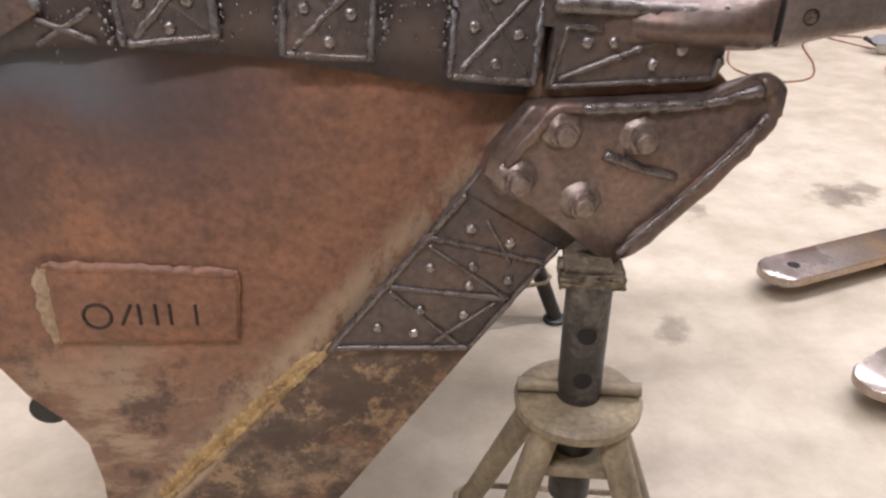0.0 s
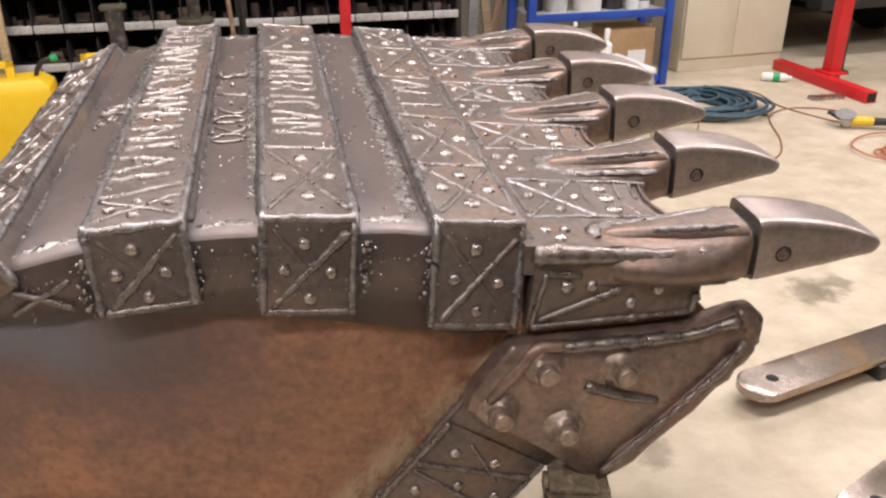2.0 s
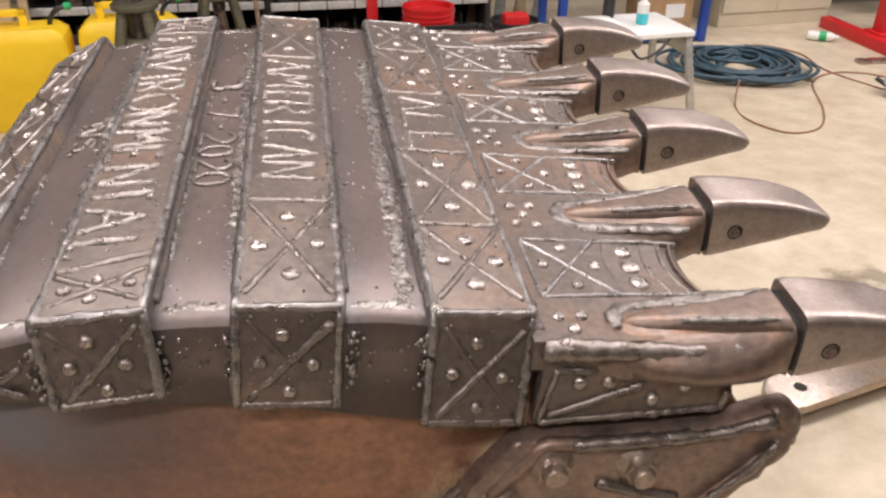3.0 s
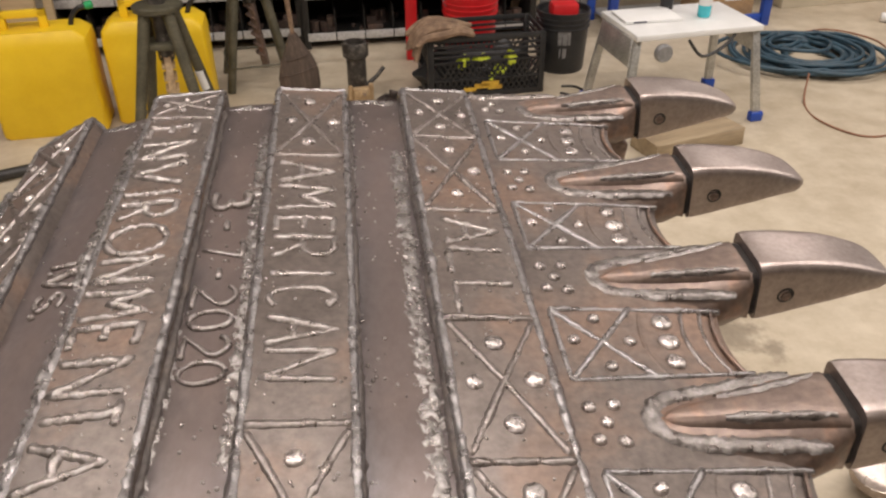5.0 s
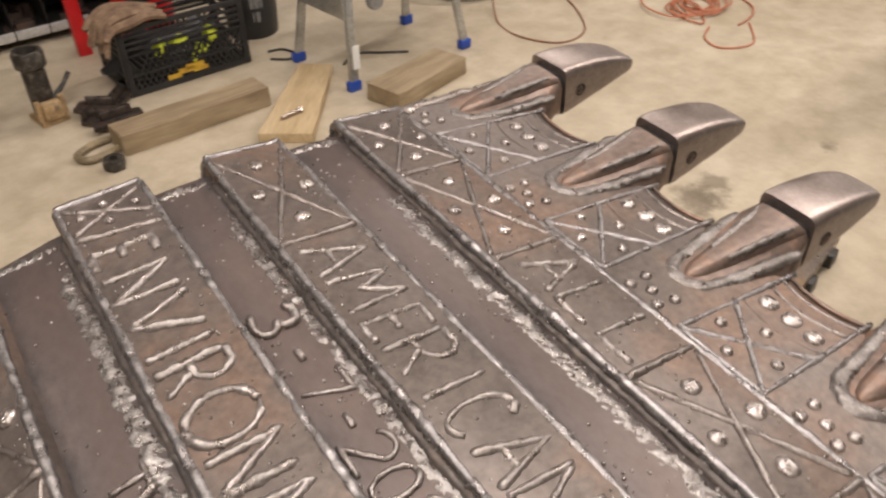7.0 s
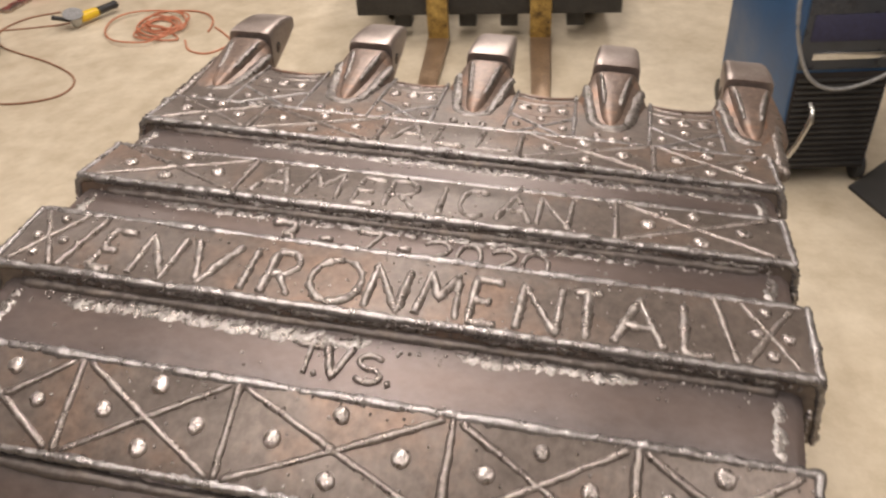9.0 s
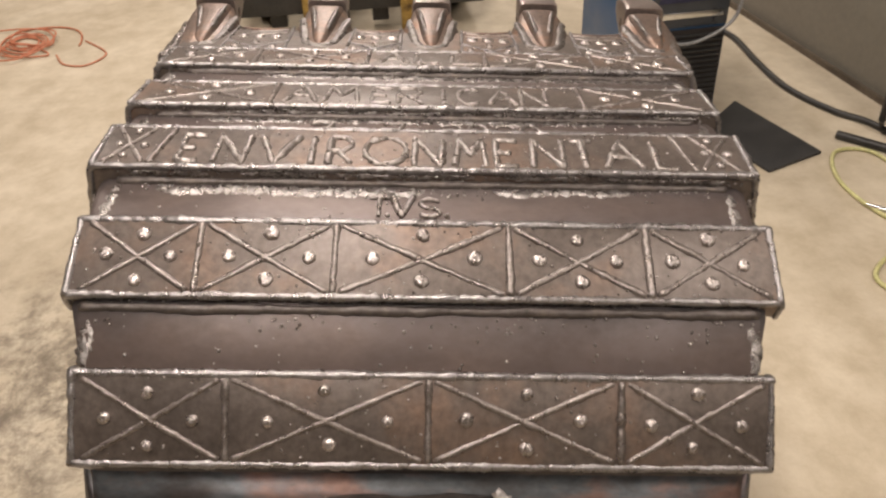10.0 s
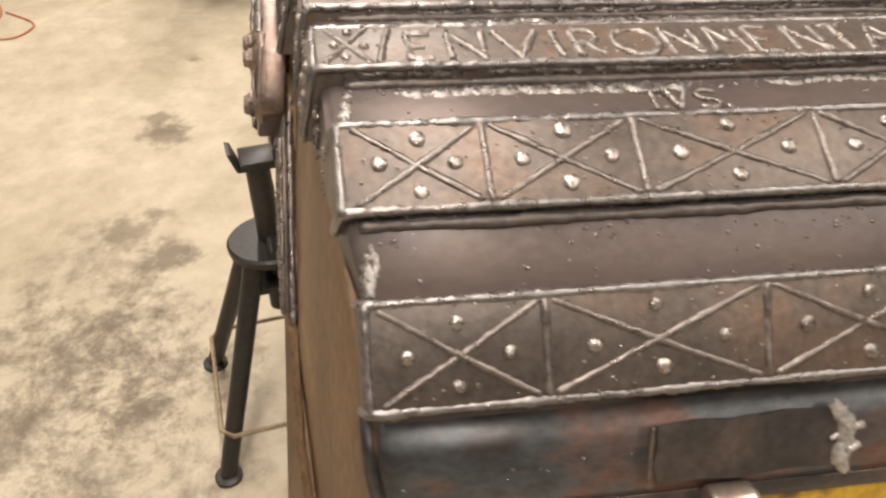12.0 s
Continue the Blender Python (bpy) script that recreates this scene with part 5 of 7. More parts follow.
def jack_stand(x, y, disc, head, turn, paint, post_mat, brace_mat, label, foot=0.29, slim=0.034):
    root = thing("jack_stand", pose(x, y, 0, 0, 0, turn), label, "jack stand", "stands under the bucket")
    bm = B()
    lathe(bm, [(0.085, disc - 0.03), (0.098, disc - 0.022), (0.1, disc - 0.006), (0.094, disc), (slim, disc + 0.001)], 36)
    part("top_plate", bm, paint, root, "round stained top plate")
    corners = []
    for k in range(4):
        a = radians(45 + 90 * k)
        bm = leg_tube(B(), (0.062 * math.cos(a), 0.062 * math.sin(a), disc - 0.02), (foot * math.cos(a), foot * math.sin(a), 0.012), 0.024, 0.021)
        lathe(bm, [(0.034, 0.0), (0.034, 0.01), (0.026, 0.014)], 14, Matrix.Translation((foot * math.cos(a), foot * math.sin(a), 0)))
        part("leg", bm, paint, root)
        f = foot * 0.83 + 0.02
        corners += [(f * math.cos(a - 0.07), f * math.sin(a - 0.07), 0.13), (f * math.cos(a + 0.07), f * math.sin(a + 0.07), 0.13)]
    # one bent rod runs round the outside of the four legs
    part("brace", tube(B(), corners, 0.006, 6, closed=True), brace_mat, root, "bent steel rod round the legs")
    bm = B()
    cube(bm, (-0.06, -0.06, disc - 0.12), (0.06, 0.06, disc - 0.1), 0.004)
    part("lower_plate", bm, paint, root)
    bm = B()
    lathe(bm, [(slim, disc - 0.2), (slim, disc - 0.15), (slim, head - 0.03), (slim, head - 0.016)], 24)
    post = part("post", bm, post_mat, root, "black oily height post with pin holes and pale chips")
    for k in range(4):
        z = disc + 0.05 + 0.08 * k
        if z < head - 0.05:
            bm = B()
            # a black cap, bent to the post's round, stands in for the hole's shade
            ring = [(0.0145 * math.cos(radians(a)), 0.0145 * math.sin(radians(a))) for a in range(0, 360, 20)]
            verts = [bm.verts.new((px, -math.sqrt((slim + 0.0008) ** 2 - px * px), z + pz)) for px, pz in ring]
            centre = bm.verts.new((0, -slim - 0.0008, z))
            for i in range(len(verts)):
                bm.faces.new((verts[i], verts[(i + 1) % len(verts)], centre))
            bmesh.ops.recalc_face_normals(bm, faces=bm.faces)
            part("pin_hole", bm, M_GAP, post, "black cap drawn as a pin hole")
    bm = tube(B(), [(-0.095, 0, disc + 0.014), (0.095, 0, disc + 0.014)], 0.011, 10)
    part("pin", bm, paint, root, "steel height pin")
    bm = B()
    if y < 0:
        cube(bm, (-0.046, -0.03, head - 0.018), (0.046, 0.03, head), 0.003)
        bmesh.ops.subdivide_edges(bm, edges=bm.edges, cuts=4, use_grid_fill=True)
        for v in bm.verts:
            v.co += Vector((RNG.gauss(0, 1), RNG.gauss(0, 1), RNG.gauss(0, 1))) * 0.0014
        part("head", bm, M_CRUST, root, "crusty rusted steel head plate with tan flakes")
        bm = B()
        cube(bm, (-0.04, -0.02, head), (0.03, 0.07, head + 0.012), 0.004)
        part("pad", bm, M_CRUST, root, "tan packing pad")
    else:
        cube(bm, (-0.04, -0.036, head - 0.02), (0.04, 0.036, head), 0.003)
        part("head", bm, paint, root, "black saddle plate")
        for side in (-1, 1):
            bm = B()
            slab(bm, [(-0.03, side * 0.034, head - 0.026), (0.03, side * 0.034, head - 0.026), (0.03, side * 0.05, head + 0.022), (-0.03, side * 0.05, head + 0.022)], (0, side * 0.011, 0.003), 0.002)
            part("saddle_wing", bm, paint, root)
        bm = B()
        a = radians(225)
        slab(bm, [(0.215 * math.cos(a) + dx, 0.215 * math.sin(a) - 0.022, 0.2 + dz) for dx, dz in ((-0.01, -0.02), (0.004, -0.05), (0.01, -0.01), (0.014, 0.03), (0.002, 0.045), (-0.006, 0.02))], (0, 0.004, 0), 0)
        part("paint_chip", bm, M_PAPER, root, "white chip in the black paint")
    return root


jack_stand(0.144, -0.53, 0.525, 0.75, -14, M_STAND, M_POST, M_STAND, "tan painted steel jack stand with black post under the bucket")
jack_stand(0.2, 0.627, 0.545, 0.765, 8, M_DARK, M_DARK, M_WIRE, "black steel jack stand under the bucket's far side", slim=0.027)
# bright worn lug that stands out of the bucket's back between its ears
bm = B()
slab(bm, [(-0.806, -0.006, -0.62), (-0.86, -0.006, -0.6), (-0.866, -0.006, -0.33), (-0.858, -0.006, -0.304), (-0.838, -0.006, -0.295), (-0.812, -0.006, -0.303), (-0.8, -0.006, -0.345)], (0, 0.062, 0), 0.009, 3)
part("back_lug", bm, M_BARE, bucket, "bright worn steel lug with rounded head")

# ---- steel bars on the floor ----
def link_bar(x, y, turn, length, label):
    root = thing("steel_bar", pose(x, y, 0, 0, 0, turn), label, "steel bar", "link bars on the floor")
    h = 0.075
    pts = [(length, h, 0), *[(-h * math.sin(radians(a)), h * math.cos(radians(a)), 0) for a in range(0, 181, 15)], (length, -h, 0)]
    bm = B()
    slab(bm, [(px, py, 0.055) for px, py, _ in pts], (0, 0, 0.028), 0.003)
    part("bar", bm, M_BARE, root, "ground steel flat bar with rounded end")
    # Thin black disc on the bar in place of the hole's shade.
    bm = B()
    lathe(bm, [(0.02, 0), (0.02, 0.002), (0.018, 0.0025)], 18, Matrix.Translation((0.045, 0, 0.082)))
    part("hole", bm, M_GAP, root, "black disc drawn as a bolt hole")
    for px in (0.48, length - 0.06):
        bm = B()
        cube(bm, (px - 0.03, -0.09, 0), (px + 0.03, 0.09, 0.055), 0.004)
        part("spacer", bm, M_DARK, root, "dark steel spacer")
    return root


link_bar(1.18, 0.51, 14.5, 0.73, "ground steel link bar with round end and bolt hole")
link_bar(1.14, -0.05, 24, 1.0, "second ground steel link bar with bolt hole")


# ---- timber ----
def timber(name, x, y, turn, length, w, h, mat, label, taper=1.0):
    root = thing(name, pose(x, y, 0, 0, 0, turn), label, "timber", "timbers on the floor")
    bm = B()
    cube(bm, (0, -w / 2, 0), (length, w / 2, h), 0.006)
    bmesh.ops.subdivide_edges(bm, edges=[e for e in bm.edges if abs(e.verts[0].co.x - e.verts[1].co.x) > 0.1], cuts=6)
    rr = random.Random(name + str(x))
    for v in bm.verts:
        v.co.y *= 1 + (taper - 1) * v.co.x / length
        v.co += Vector((rr.uniform(-0.004, 0.004), rr.uniform(-0.003, 0.003), rr.uniform(-0.003, 0.003) if v.co.z > 0.02 else 0))
    part("beam", bm, mat, root)
    return root


timber("timber_beam", 0.06, 2.94, 5, 0.73, 0.15, 0.10, M_WOODD, "weathered square timber beam on the floor")
timber("timber_offcut", 0.69, 2.55, 52, 0.74, 0.25, 0.05, M_WOOD, "pale split timber offcut on the floor", 0.7)
timber("timber_block", 1.23, 2.6, 16, 0.52, 0.22, 0.09, M_WOODD, "pale rough timber block on the floor", 0.9)

# ---- hoses and cords on the floor ----
def coil(name, cx, cy, r0, r1, loops, rad, mat, label, category, seed, squash=0.85, height=0.06, turn=0.0, k=34):
    rr = random.Random(seed)
    pts = []
    ph = rr.random() * 6
    for i in range(loops):
        r = r0 + (r1 - r0) * (rr.random() if loops < 30 else i / loops)
        ox, oy = rr.gauss(0, 0.045), rr.gauss(0, 0.035)
        z0 = rad + height * (i / loops) * rr.uniform(0.4, 1.0)
        sq = squash * rr.uniform(0.86, 1.08)
        for j in range(k):
            a = 2 * math.pi * j / k + ph
            f = j / k
            x, y = (r * math.cos(a) * (1 + 0.05 * math.sin(2 * a + i)), r * math.sin(a) * sq)
            pts.append(Vector((cx + ox + x * math.cos(turn) - y * math.sin(turn), cy + oy + x * math.sin(turn) + y * math.cos(turn), max(rad, z0 + 0.01 * math.sin(3 * a + i)))))
    sm = [sum((pts[min(max(i + d, 0), len(pts) - 1)] for d in range(-3, 4)), Vector()) / 7 for i in range(len(pts))]
    for p in sm:
        p.z = max(p.z, rad)
    ob = part(name, tube(B(), sm, rad, 7), mat)
    return tagged(ob, label, category)


hose_coil = coil("air_hose", 2.66, 3.78, 0.15, 0.44, 18, 0.0125, M_HOSE, "coiled blue rubber air hose on the floor", "hose", 3, 0.98, 0.09)
part("coupling", lathe(B(), [(0.012, 0), (0.016, 0.004), (0.016, 0.03), (0.011, 0.035), (0.011, 0.055), (0.007, 0.058)], 12, Matrix.Translation((2.98, 3.5, 0.017)) @ pose(0, 0, 0, 90, 0, 35)), M_FORK, hose_coil, "brass hose coupling")
coil("extension_cord", 3.4, 2.56, 0.12, 0.36, 9, 0.0055, M_CORD, "tangled orange extension cord on the floor", "cord", 5, 0.8, 0.03, 0.6)


def cord(name, pts, rad, mat, label, category="cord", z=None):
    q = smooth_path([(p[0], p[1], p[2] if len(p) > 2 else rad) for p in pts], 8)
    return tagged(part(name, tube(B(), q, rad, 7), mat), label, category)


cord("power_cord", [(2.75, 4.2), (3.08, 4.29), (3.27, 4.05), (3.24, 3.67), (3.36, 3.3), (3.4, 3.12, 0.03)], 0.0055, M_CORD2, "thin brown power cord on the floor")
cord("power_cord", [(2.42, 3.3, 0.09), (2.3, 3.08), (2.27, 2.84), (2.39, 2.64), (2.6, 2.68), (2.79, 2.95), (3.0, 3.42), (3.24, 3.6), (3.47, 3.56), (3.6, 3.4)], 0.0055, M_CORD2, "thin brown power cord looped on the floor")
cord("power_cord", [(3.2, 2.3), (3.05, 2.2), (3.02, 2.06), (3.2, 2.0), (3.42, 2.2)], 0.0055, M_CORD, "loose orange loop of the extension cord")

# ---- angle grinder ----
def grinder():
    root = thing("angle_grinder", pose(3.36, 3.12, 0, 0, 0, -20), "yellow and black angle grinder lying on the floor", "angle grinder")
    m = pose(0, 0, 0.05, 0, 90, 0)
    bm = lathe(B(), [(0.02, 0.02), (0.031, 0.03), (0.034, 0.08), (0.03, 0.16)], 16, m)
    part("motor_body", bm, M_DWY, root, "yellow plastic motor body")
    bm = lathe(B(), [(0.03, 0.16), (0.026, 0.17), (0.024, 0.28), (0.028, 0.31), (0.02, 0.325)], 16, m)
    part("grip", bm, M_BLACKP, root, "black rubber rear grip")
    bm = lathe(B(), [(0.028, -0.035), (0.036, -0.02), (0.036, 0.02), (0.026, 0.035)], 18, Matrix.Translation((0, 0, 0.05)) @ pose(0, 0, 0, 20, 0, 0))
    part("gear_head", bm, M_ALU, root, "grey metal gear head")
    bm = lathe(B(), [(0.062, -0.003), (0.063, 0), (0.062, 0.003)], 28, Matrix.Translation((-0.012, 0, 0.092)) @ pose(0, 0, 0, 18, -8, 0))
    part("disc", bm, M_TRIM, root, "grey grinding disc")
    bm = lathe(B(), [(0.012, 0), (0.015, 0.02), (0.014, 0.1), (0.017, 0.115)], 12, Matrix.Translation((-0.02, 0.03, 0.05)) @ pose(0, 0, 0, -80, 0, 30))
    part("side_handle", bm, M_BLACKP, root, "black side handle")


grinder()
bm = B()
cube(bm, (3.56, 3.76, 0), (3.82, 3.84, 0.025), 0.004)
tagged(part("scrap_bar", bm, M_BARE), "short flat steel scrap on the floor", "scrap metal")

# ---- red floor stand ----
root = thing("red_stand", pose(3.9, 4.2, 0, 0, 0, 2), "bright red steel stand with square post and foot beam", "stand")
bm = B()
cube(bm, (-0.045, -0.58, 0.0), (0.045, 0.55, 0.085), 0.004)
part("foot_beam", bm, M_RED, root)
# Black plate on the beam's end in place of the shade inside it.
bm = B()
cube(bm, (-0.034, -0.585, 0.012), (0.034, -0.579, 0.073))
part("beam_end", bm, M_GAP, root, "black plate drawn as the hollow beam end", smooth=False)
bm = B()
cube(bm, (0.05, -0.04, 0.0), (0.15, 0.06, 2.3), 0.006)
part("post", bm, M_RED, root)
bm = B()
cube(bm, (0.02, -0.09, 0.085), (0.18, 0.11, 0.1), 0.003)
part("foot_plate", bm, M_RED, root)

# ---- water bottle ----
root = thing("water_bottle", pose(3.62, 4.36, 0.036, 90, 0, 62), "clear plastic water bottle lying on the floor", "bottle")
part("body", lathe(B(), [(0.028, -0.1), (0.034, -0.09), (0.035, 0.05), (0.03, 0.075), (0.014, 0.1)], 18), M_WHITE, root)
part("label_band", lathe(B(), [(0.0352, -0.02), (0.0358, -0.018), (0.0358, 0.03), (0.0352, 0.032)], 18), M_GREENC, root, "dark green label band")
part("cap", lathe(B(), [(0.014, 0.1), (0.015, 0.102), (0.015, 0.118), (0.013, 0.12)], 14), M_WHITE, root)

# ---- steel cabinet ----
root = thing("steel_cabinet", pose(3.48, 5.08, 0, 0, 0, 6), "tall cream painted two-door steel cabinet", "cabinet")
bm = B()
cube(bm, (-0.5, -0.22, 0.0), (0.5, 0.25, 1.9), 0.006)
part("body", bm, M_BEIGE, root)
for x0, x1 in ((-0.49, -0.012), (-0.008, 0.49)):
    bm = B()
    cube(bm, (x0, -0.245, 0.115), (x1, -0.222, 1.88), 0.004)
    door = part("door", bm, M_BEIGE, root, "cream steel cabinet door")
bm = B()
cube(bm, (-0.03, -0.262, 0.95), (-0.018, -0.244, 1.1), 0.003)
part("handle", bm, M_CHROME, root, "chrome door handle")

# ---- blue rack with jugs and a carton ----
root = thing("blue_rack", pose(2.13, 4.62, 0, 0, 0, 5), "blue painted steel storage rack with two shelves", "rack")
for x in (-0.56, 0.56):
    for y in (-0.2, 0.2):
        bm = B()
        cube(bm, (x - 0.03, y - 0.025, 0), (x + 0.03, y + 0.025, 1.8), 0.004)
        part("upright", bm, M_BLUE, root)
for z in (0.07, 0.57, 1.15):
    bm = B()
    cube(bm, (-0.53, -0.215, z - 0.045), (0.53, -0.19, z + 0.012), 0.003)
    part("shelf_beam", bm, M_BLUE, root)
    bm = B()
    cube(bm, (-0.53, -0.19, z - 0.015), (0.53, 0.22, z + 0.005), 0.002)
    part("shelf_board", bm, M_SHELF, root, "grey shelf board")


def rack_pt(x, y, z):
    return root.matrix_world @ Matrix.Translation((x, y, z))


def bottle(m, r, h, mat, cap, label, name="jug", patch=None):
    ob = thing(name, m, label, "jug", "jugs on the blue rack")
    part("body", lathe(B(), [(r * 0.94, 0), (r, 0.01), (r, h * 0.72), (r * 0.8, h * 0.86), (r * 0.35, h * 0.93), (r * 0.33, h * 0.96)], 18), mat, ob)
    part("cap", lathe(B(), [(r * 0.38, h * 0.94), (r * 0.4, h * 0.95), (r * 0.4, h), (r * 0.36, h * 1.01)], 14), cap, ob)
    if patch is not None:
        bm = lathe(B(), [(r * 1.004, h * 0.22), (r * 1.012, h * 0.23), (r * 1.012, h * 0.6), (r * 1.004, h * 0.61)], 18)
        part("label_band", bm, patch, ob)
    return ob


bottle(rack_pt(-0.05, -0.05, 0.575), 0.105, 0.3, M_WHITE, M_INK, "white plastic jug with a blue mark on the rack")
bm = B()
bottle(rack_pt(-0.3, -0.05, 0.575), 0.08, 0.27, M_SHELF, M_DWY, "grey translucent jug on the rack")
bottle(rack_pt(0.16, -0.04, 0.575), 0.08, 0.3, M_BLACKP, M_BLACKP, "black plastic jug on the rack")
bottle(rack_pt(0.285, -0.12, 0.575), 0.05, 0.2, M_WHITE, M_GREENC, "small white bottle with green cap on the rack")
bottle(rack_pt(0.4, -0.04, 0.575), 0.07, 0.24, M_WHITE, M_BLACKP, "white jug with dark label on the rack", patch=M_INK)
bottle(rack_pt(-0.44, 0.05, 0.575), 0.07, 0.3, M_BLACKP, M_RED, "black plastic jug with red cap on the rack")
box_ob = thing("cardboard_box", rack_pt(0.29, -0.02, 0.075), "brown cardboard carton on the lower rack shelf", "cardboard box")
bm = B()
cube(bm, (-0.19, -0.15, 0), (0.19, 0.17, 0.36), 0.004)
part("carton", bm, M_CARD, box_ob)
bm = B()
cube(bm, (-0.03, -0.1515, 0.1), (0.12, -0.15, 0.2))
part("print_patch", bm, M_PAPER, box_ob, "pale printed patch", smooth=False)

# ---- long shelving of small parts along the back ----
def shelving(x, y, turn, width, levels):
    root = thing("parts_shelf", pose(x, y, 0, 0, 0, turn), "black steel shelving with grey edges full of small parts", "shelf")
    for sx in (0, width):
        bm = B()
        cube(bm, (sx - 0.02, 0, 0), (sx + 0.02, 0.4, 1.9), 0.003)
        part("upright", bm, M_DARK, root)
    bm = B()
    cube(bm, (0, 0.4, 0), (width, 0.41, 1.9))
    part("back_panel", bm, M_GAP, root, "dark back panel", smooth=False)
    rr = random.Random(int(x * 10))
    for z in levels:
        bm = B()
        cube(bm, (0, 0.005, z - 0.01), (width, 0.4, z), 0.002)
        part("shelf_board", bm, M_DARK, root)
        n = int(width / 0.17)
        for i in range(n):
            bm = B()
            cube(bm, (i * width / n + 0.004, -0.006, z - 0.028), ((i + 1) * width / n - 0.004, 0.004, z + 0.024), 0.002)
            part("label_strip", bm, M_SHELF, root, "pale grey shelf edge strip")
            bm = B()
            cube(bm, ((i + 1) * width / n - 0.003, 0.01, z), ((i + 1) * width / n + 0.003, 0.39, z + 0.17))
            part("divider", bm, M_DARK, root, smooth=False)
    q = B()
    for z in levels:
        for _ in range(int(width * 26)):
            px, py, s = rr.uniform(0.03, width - 0.03), rr.uniform(0.05, 0.36), rr.uniform(0.012, 0.05)
            if rr.random() < 0.5:
                cube(q, (px - s, py - s * 0.7, z), (px + s, py + s * 0.7, z + s * rr.uniform(0.6, 2.0)), 0.0)
            else:
                lathe(q, [(s * 0.7, 0), (s * 0.7, s * rr.uniform(0.6, 2.4))], 8, Matrix.Translation((px, py, z)))
    tagged(part("hardware_heap", q, M_CUT, root, "heap of dark oily metal parts", smooth=False), kind="stuff")
    return root


shelving(-1.96, 4.43, 1.5, 1.5, (0.1, 0.35, 0.6, 0.85, 1.15, 1.45))
shelving(-0.42, 4.4, 3, 1.5, (0.08, 0.35, 0.6, 0.85, 1.15, 1.45))

# boards leaning against the shelving
for k, (x, t, l, w) in enumerate(((-2.1, 2, 1.9, 0.19), (-1.92, -1, 1.8, 0.05), (-2.36, 4, 1.6, 0.1))):
    ob = thing("leaning_board", pose(x, 4.2 + 0.04 * k, 0, -7, t, 0), "pale timber board leaning against the shelving", "board", "leaning boards")
    bm = B()
    cube(bm, (-w / 2, -0.018, 0), (w / 2, 0.018, l), 0.003)
    part("board", bm, M_WOOD, ob)
for k, (x, t) in enumerate(((0.98, 12), (1.1, -8), (1.22, 6), (1.32, 14), (1.42, -5), (1.5, 9))):
    ob = thing("steel_offcut", pose(x, 4.75, 0, -8, t, 0), "rusty steel offcut leaning by the rack", "steel offcut", "leaning steel offcuts")
    bm = B()
    cube(bm, (-0.03 - 0.008 * (k % 3), -0.012, 0), (0.03 + 0.008 * (k % 2), 0.012, 0.85 + 0.06 * (k % 3)), 0.003)
    part("bar", bm, (M_FORKS, M_WOODD, M_TRIM)[k % 3], ob)

# ---- red bucket and black tub ----
def pail(name, x, y, r, h, mat, label, category, fill=None):
    ob = thing(name, pose(x, y, 0), label, category)
    part("body", lathe(B(), [(r * 0.86, 0), (r * 0.88, 0.008), (r * 0.97, h * 0.7), (r * 0.985, h * 0.9), (r, h), (r * 0.93, h), (r * 0.9, h * 0.8), (0, h * 0.78)], 28), mat, ob)
    for z in (0.72, 0.8, 0.88):
        part("rib", lathe(B(), [(r * 0.96, h * z), (r * 1.02, h * z + 0.003), (r * 1.02, h * z + 0.008), (r * 0.97, h * z + 0.012)], 28), mat, ob)
    part("bail", tube(B(), [(r * math.cos(radians(a)), -0.02 - r * 0.5 * math.sin(radians(a)), h * (0.95 - 0.25 * math.sin(radians(a)))) for a in range(0, 181, 12)], 0.003, 6), M_TRIM, ob, "wire bail")
    return ob


pail("red_bucket", 0.6, 4.12, 0.17, 0.4, M_RED, "red plastic pail on the floor", "bucket")
tub = pail("black_tub", 1.12, 3.86, 0.16, 0.36, M_BLACKP, "black plastic tub holding red-topped items", "tub")
bm = B()
cube(bm, (1.04, 3.79, 0.275), (1.2, 3.91, 0.4), 0.02)
tagged(part("plastic_cover", bm, M_RED), "red plastic cover lying in the black tub", "cover")
bm = B()
cube(bm, (0.2, 4.1, 0.0), (0.27, 4.17, 1.0), 0.005)
tagged(part("steel_post", bm, M_RED), "red painted steel post standing on the floor", "post")

for z0, z1, a0, a1 in ((0.18, 0.26, -112, -84), (0.1, 0.16, -108, -92)):
    bm = B()
    rim = [(0.162 * math.cos(radians(a)), 0.162 * math.sin(radians(a))) for a in range(a0, a1 + 1, 4)]
    low, high = [bm.verts.new((px * (0.86 + 0.39 * z0), py * (0.86 + 0.39 * z0), z0)) for px, py in rim], [bm.verts.new((px * (0.86 + 0.39 * z1), py * (0.86 + 0.39 * z1), z1)) for px, py in rim]
    for i in range(len(rim) - 1):
        bm.faces.new((low[i], low[i + 1], high[i + 1], high[i]))
    part("print_patch", bm, M_TRIM, tub, "worn pale print")

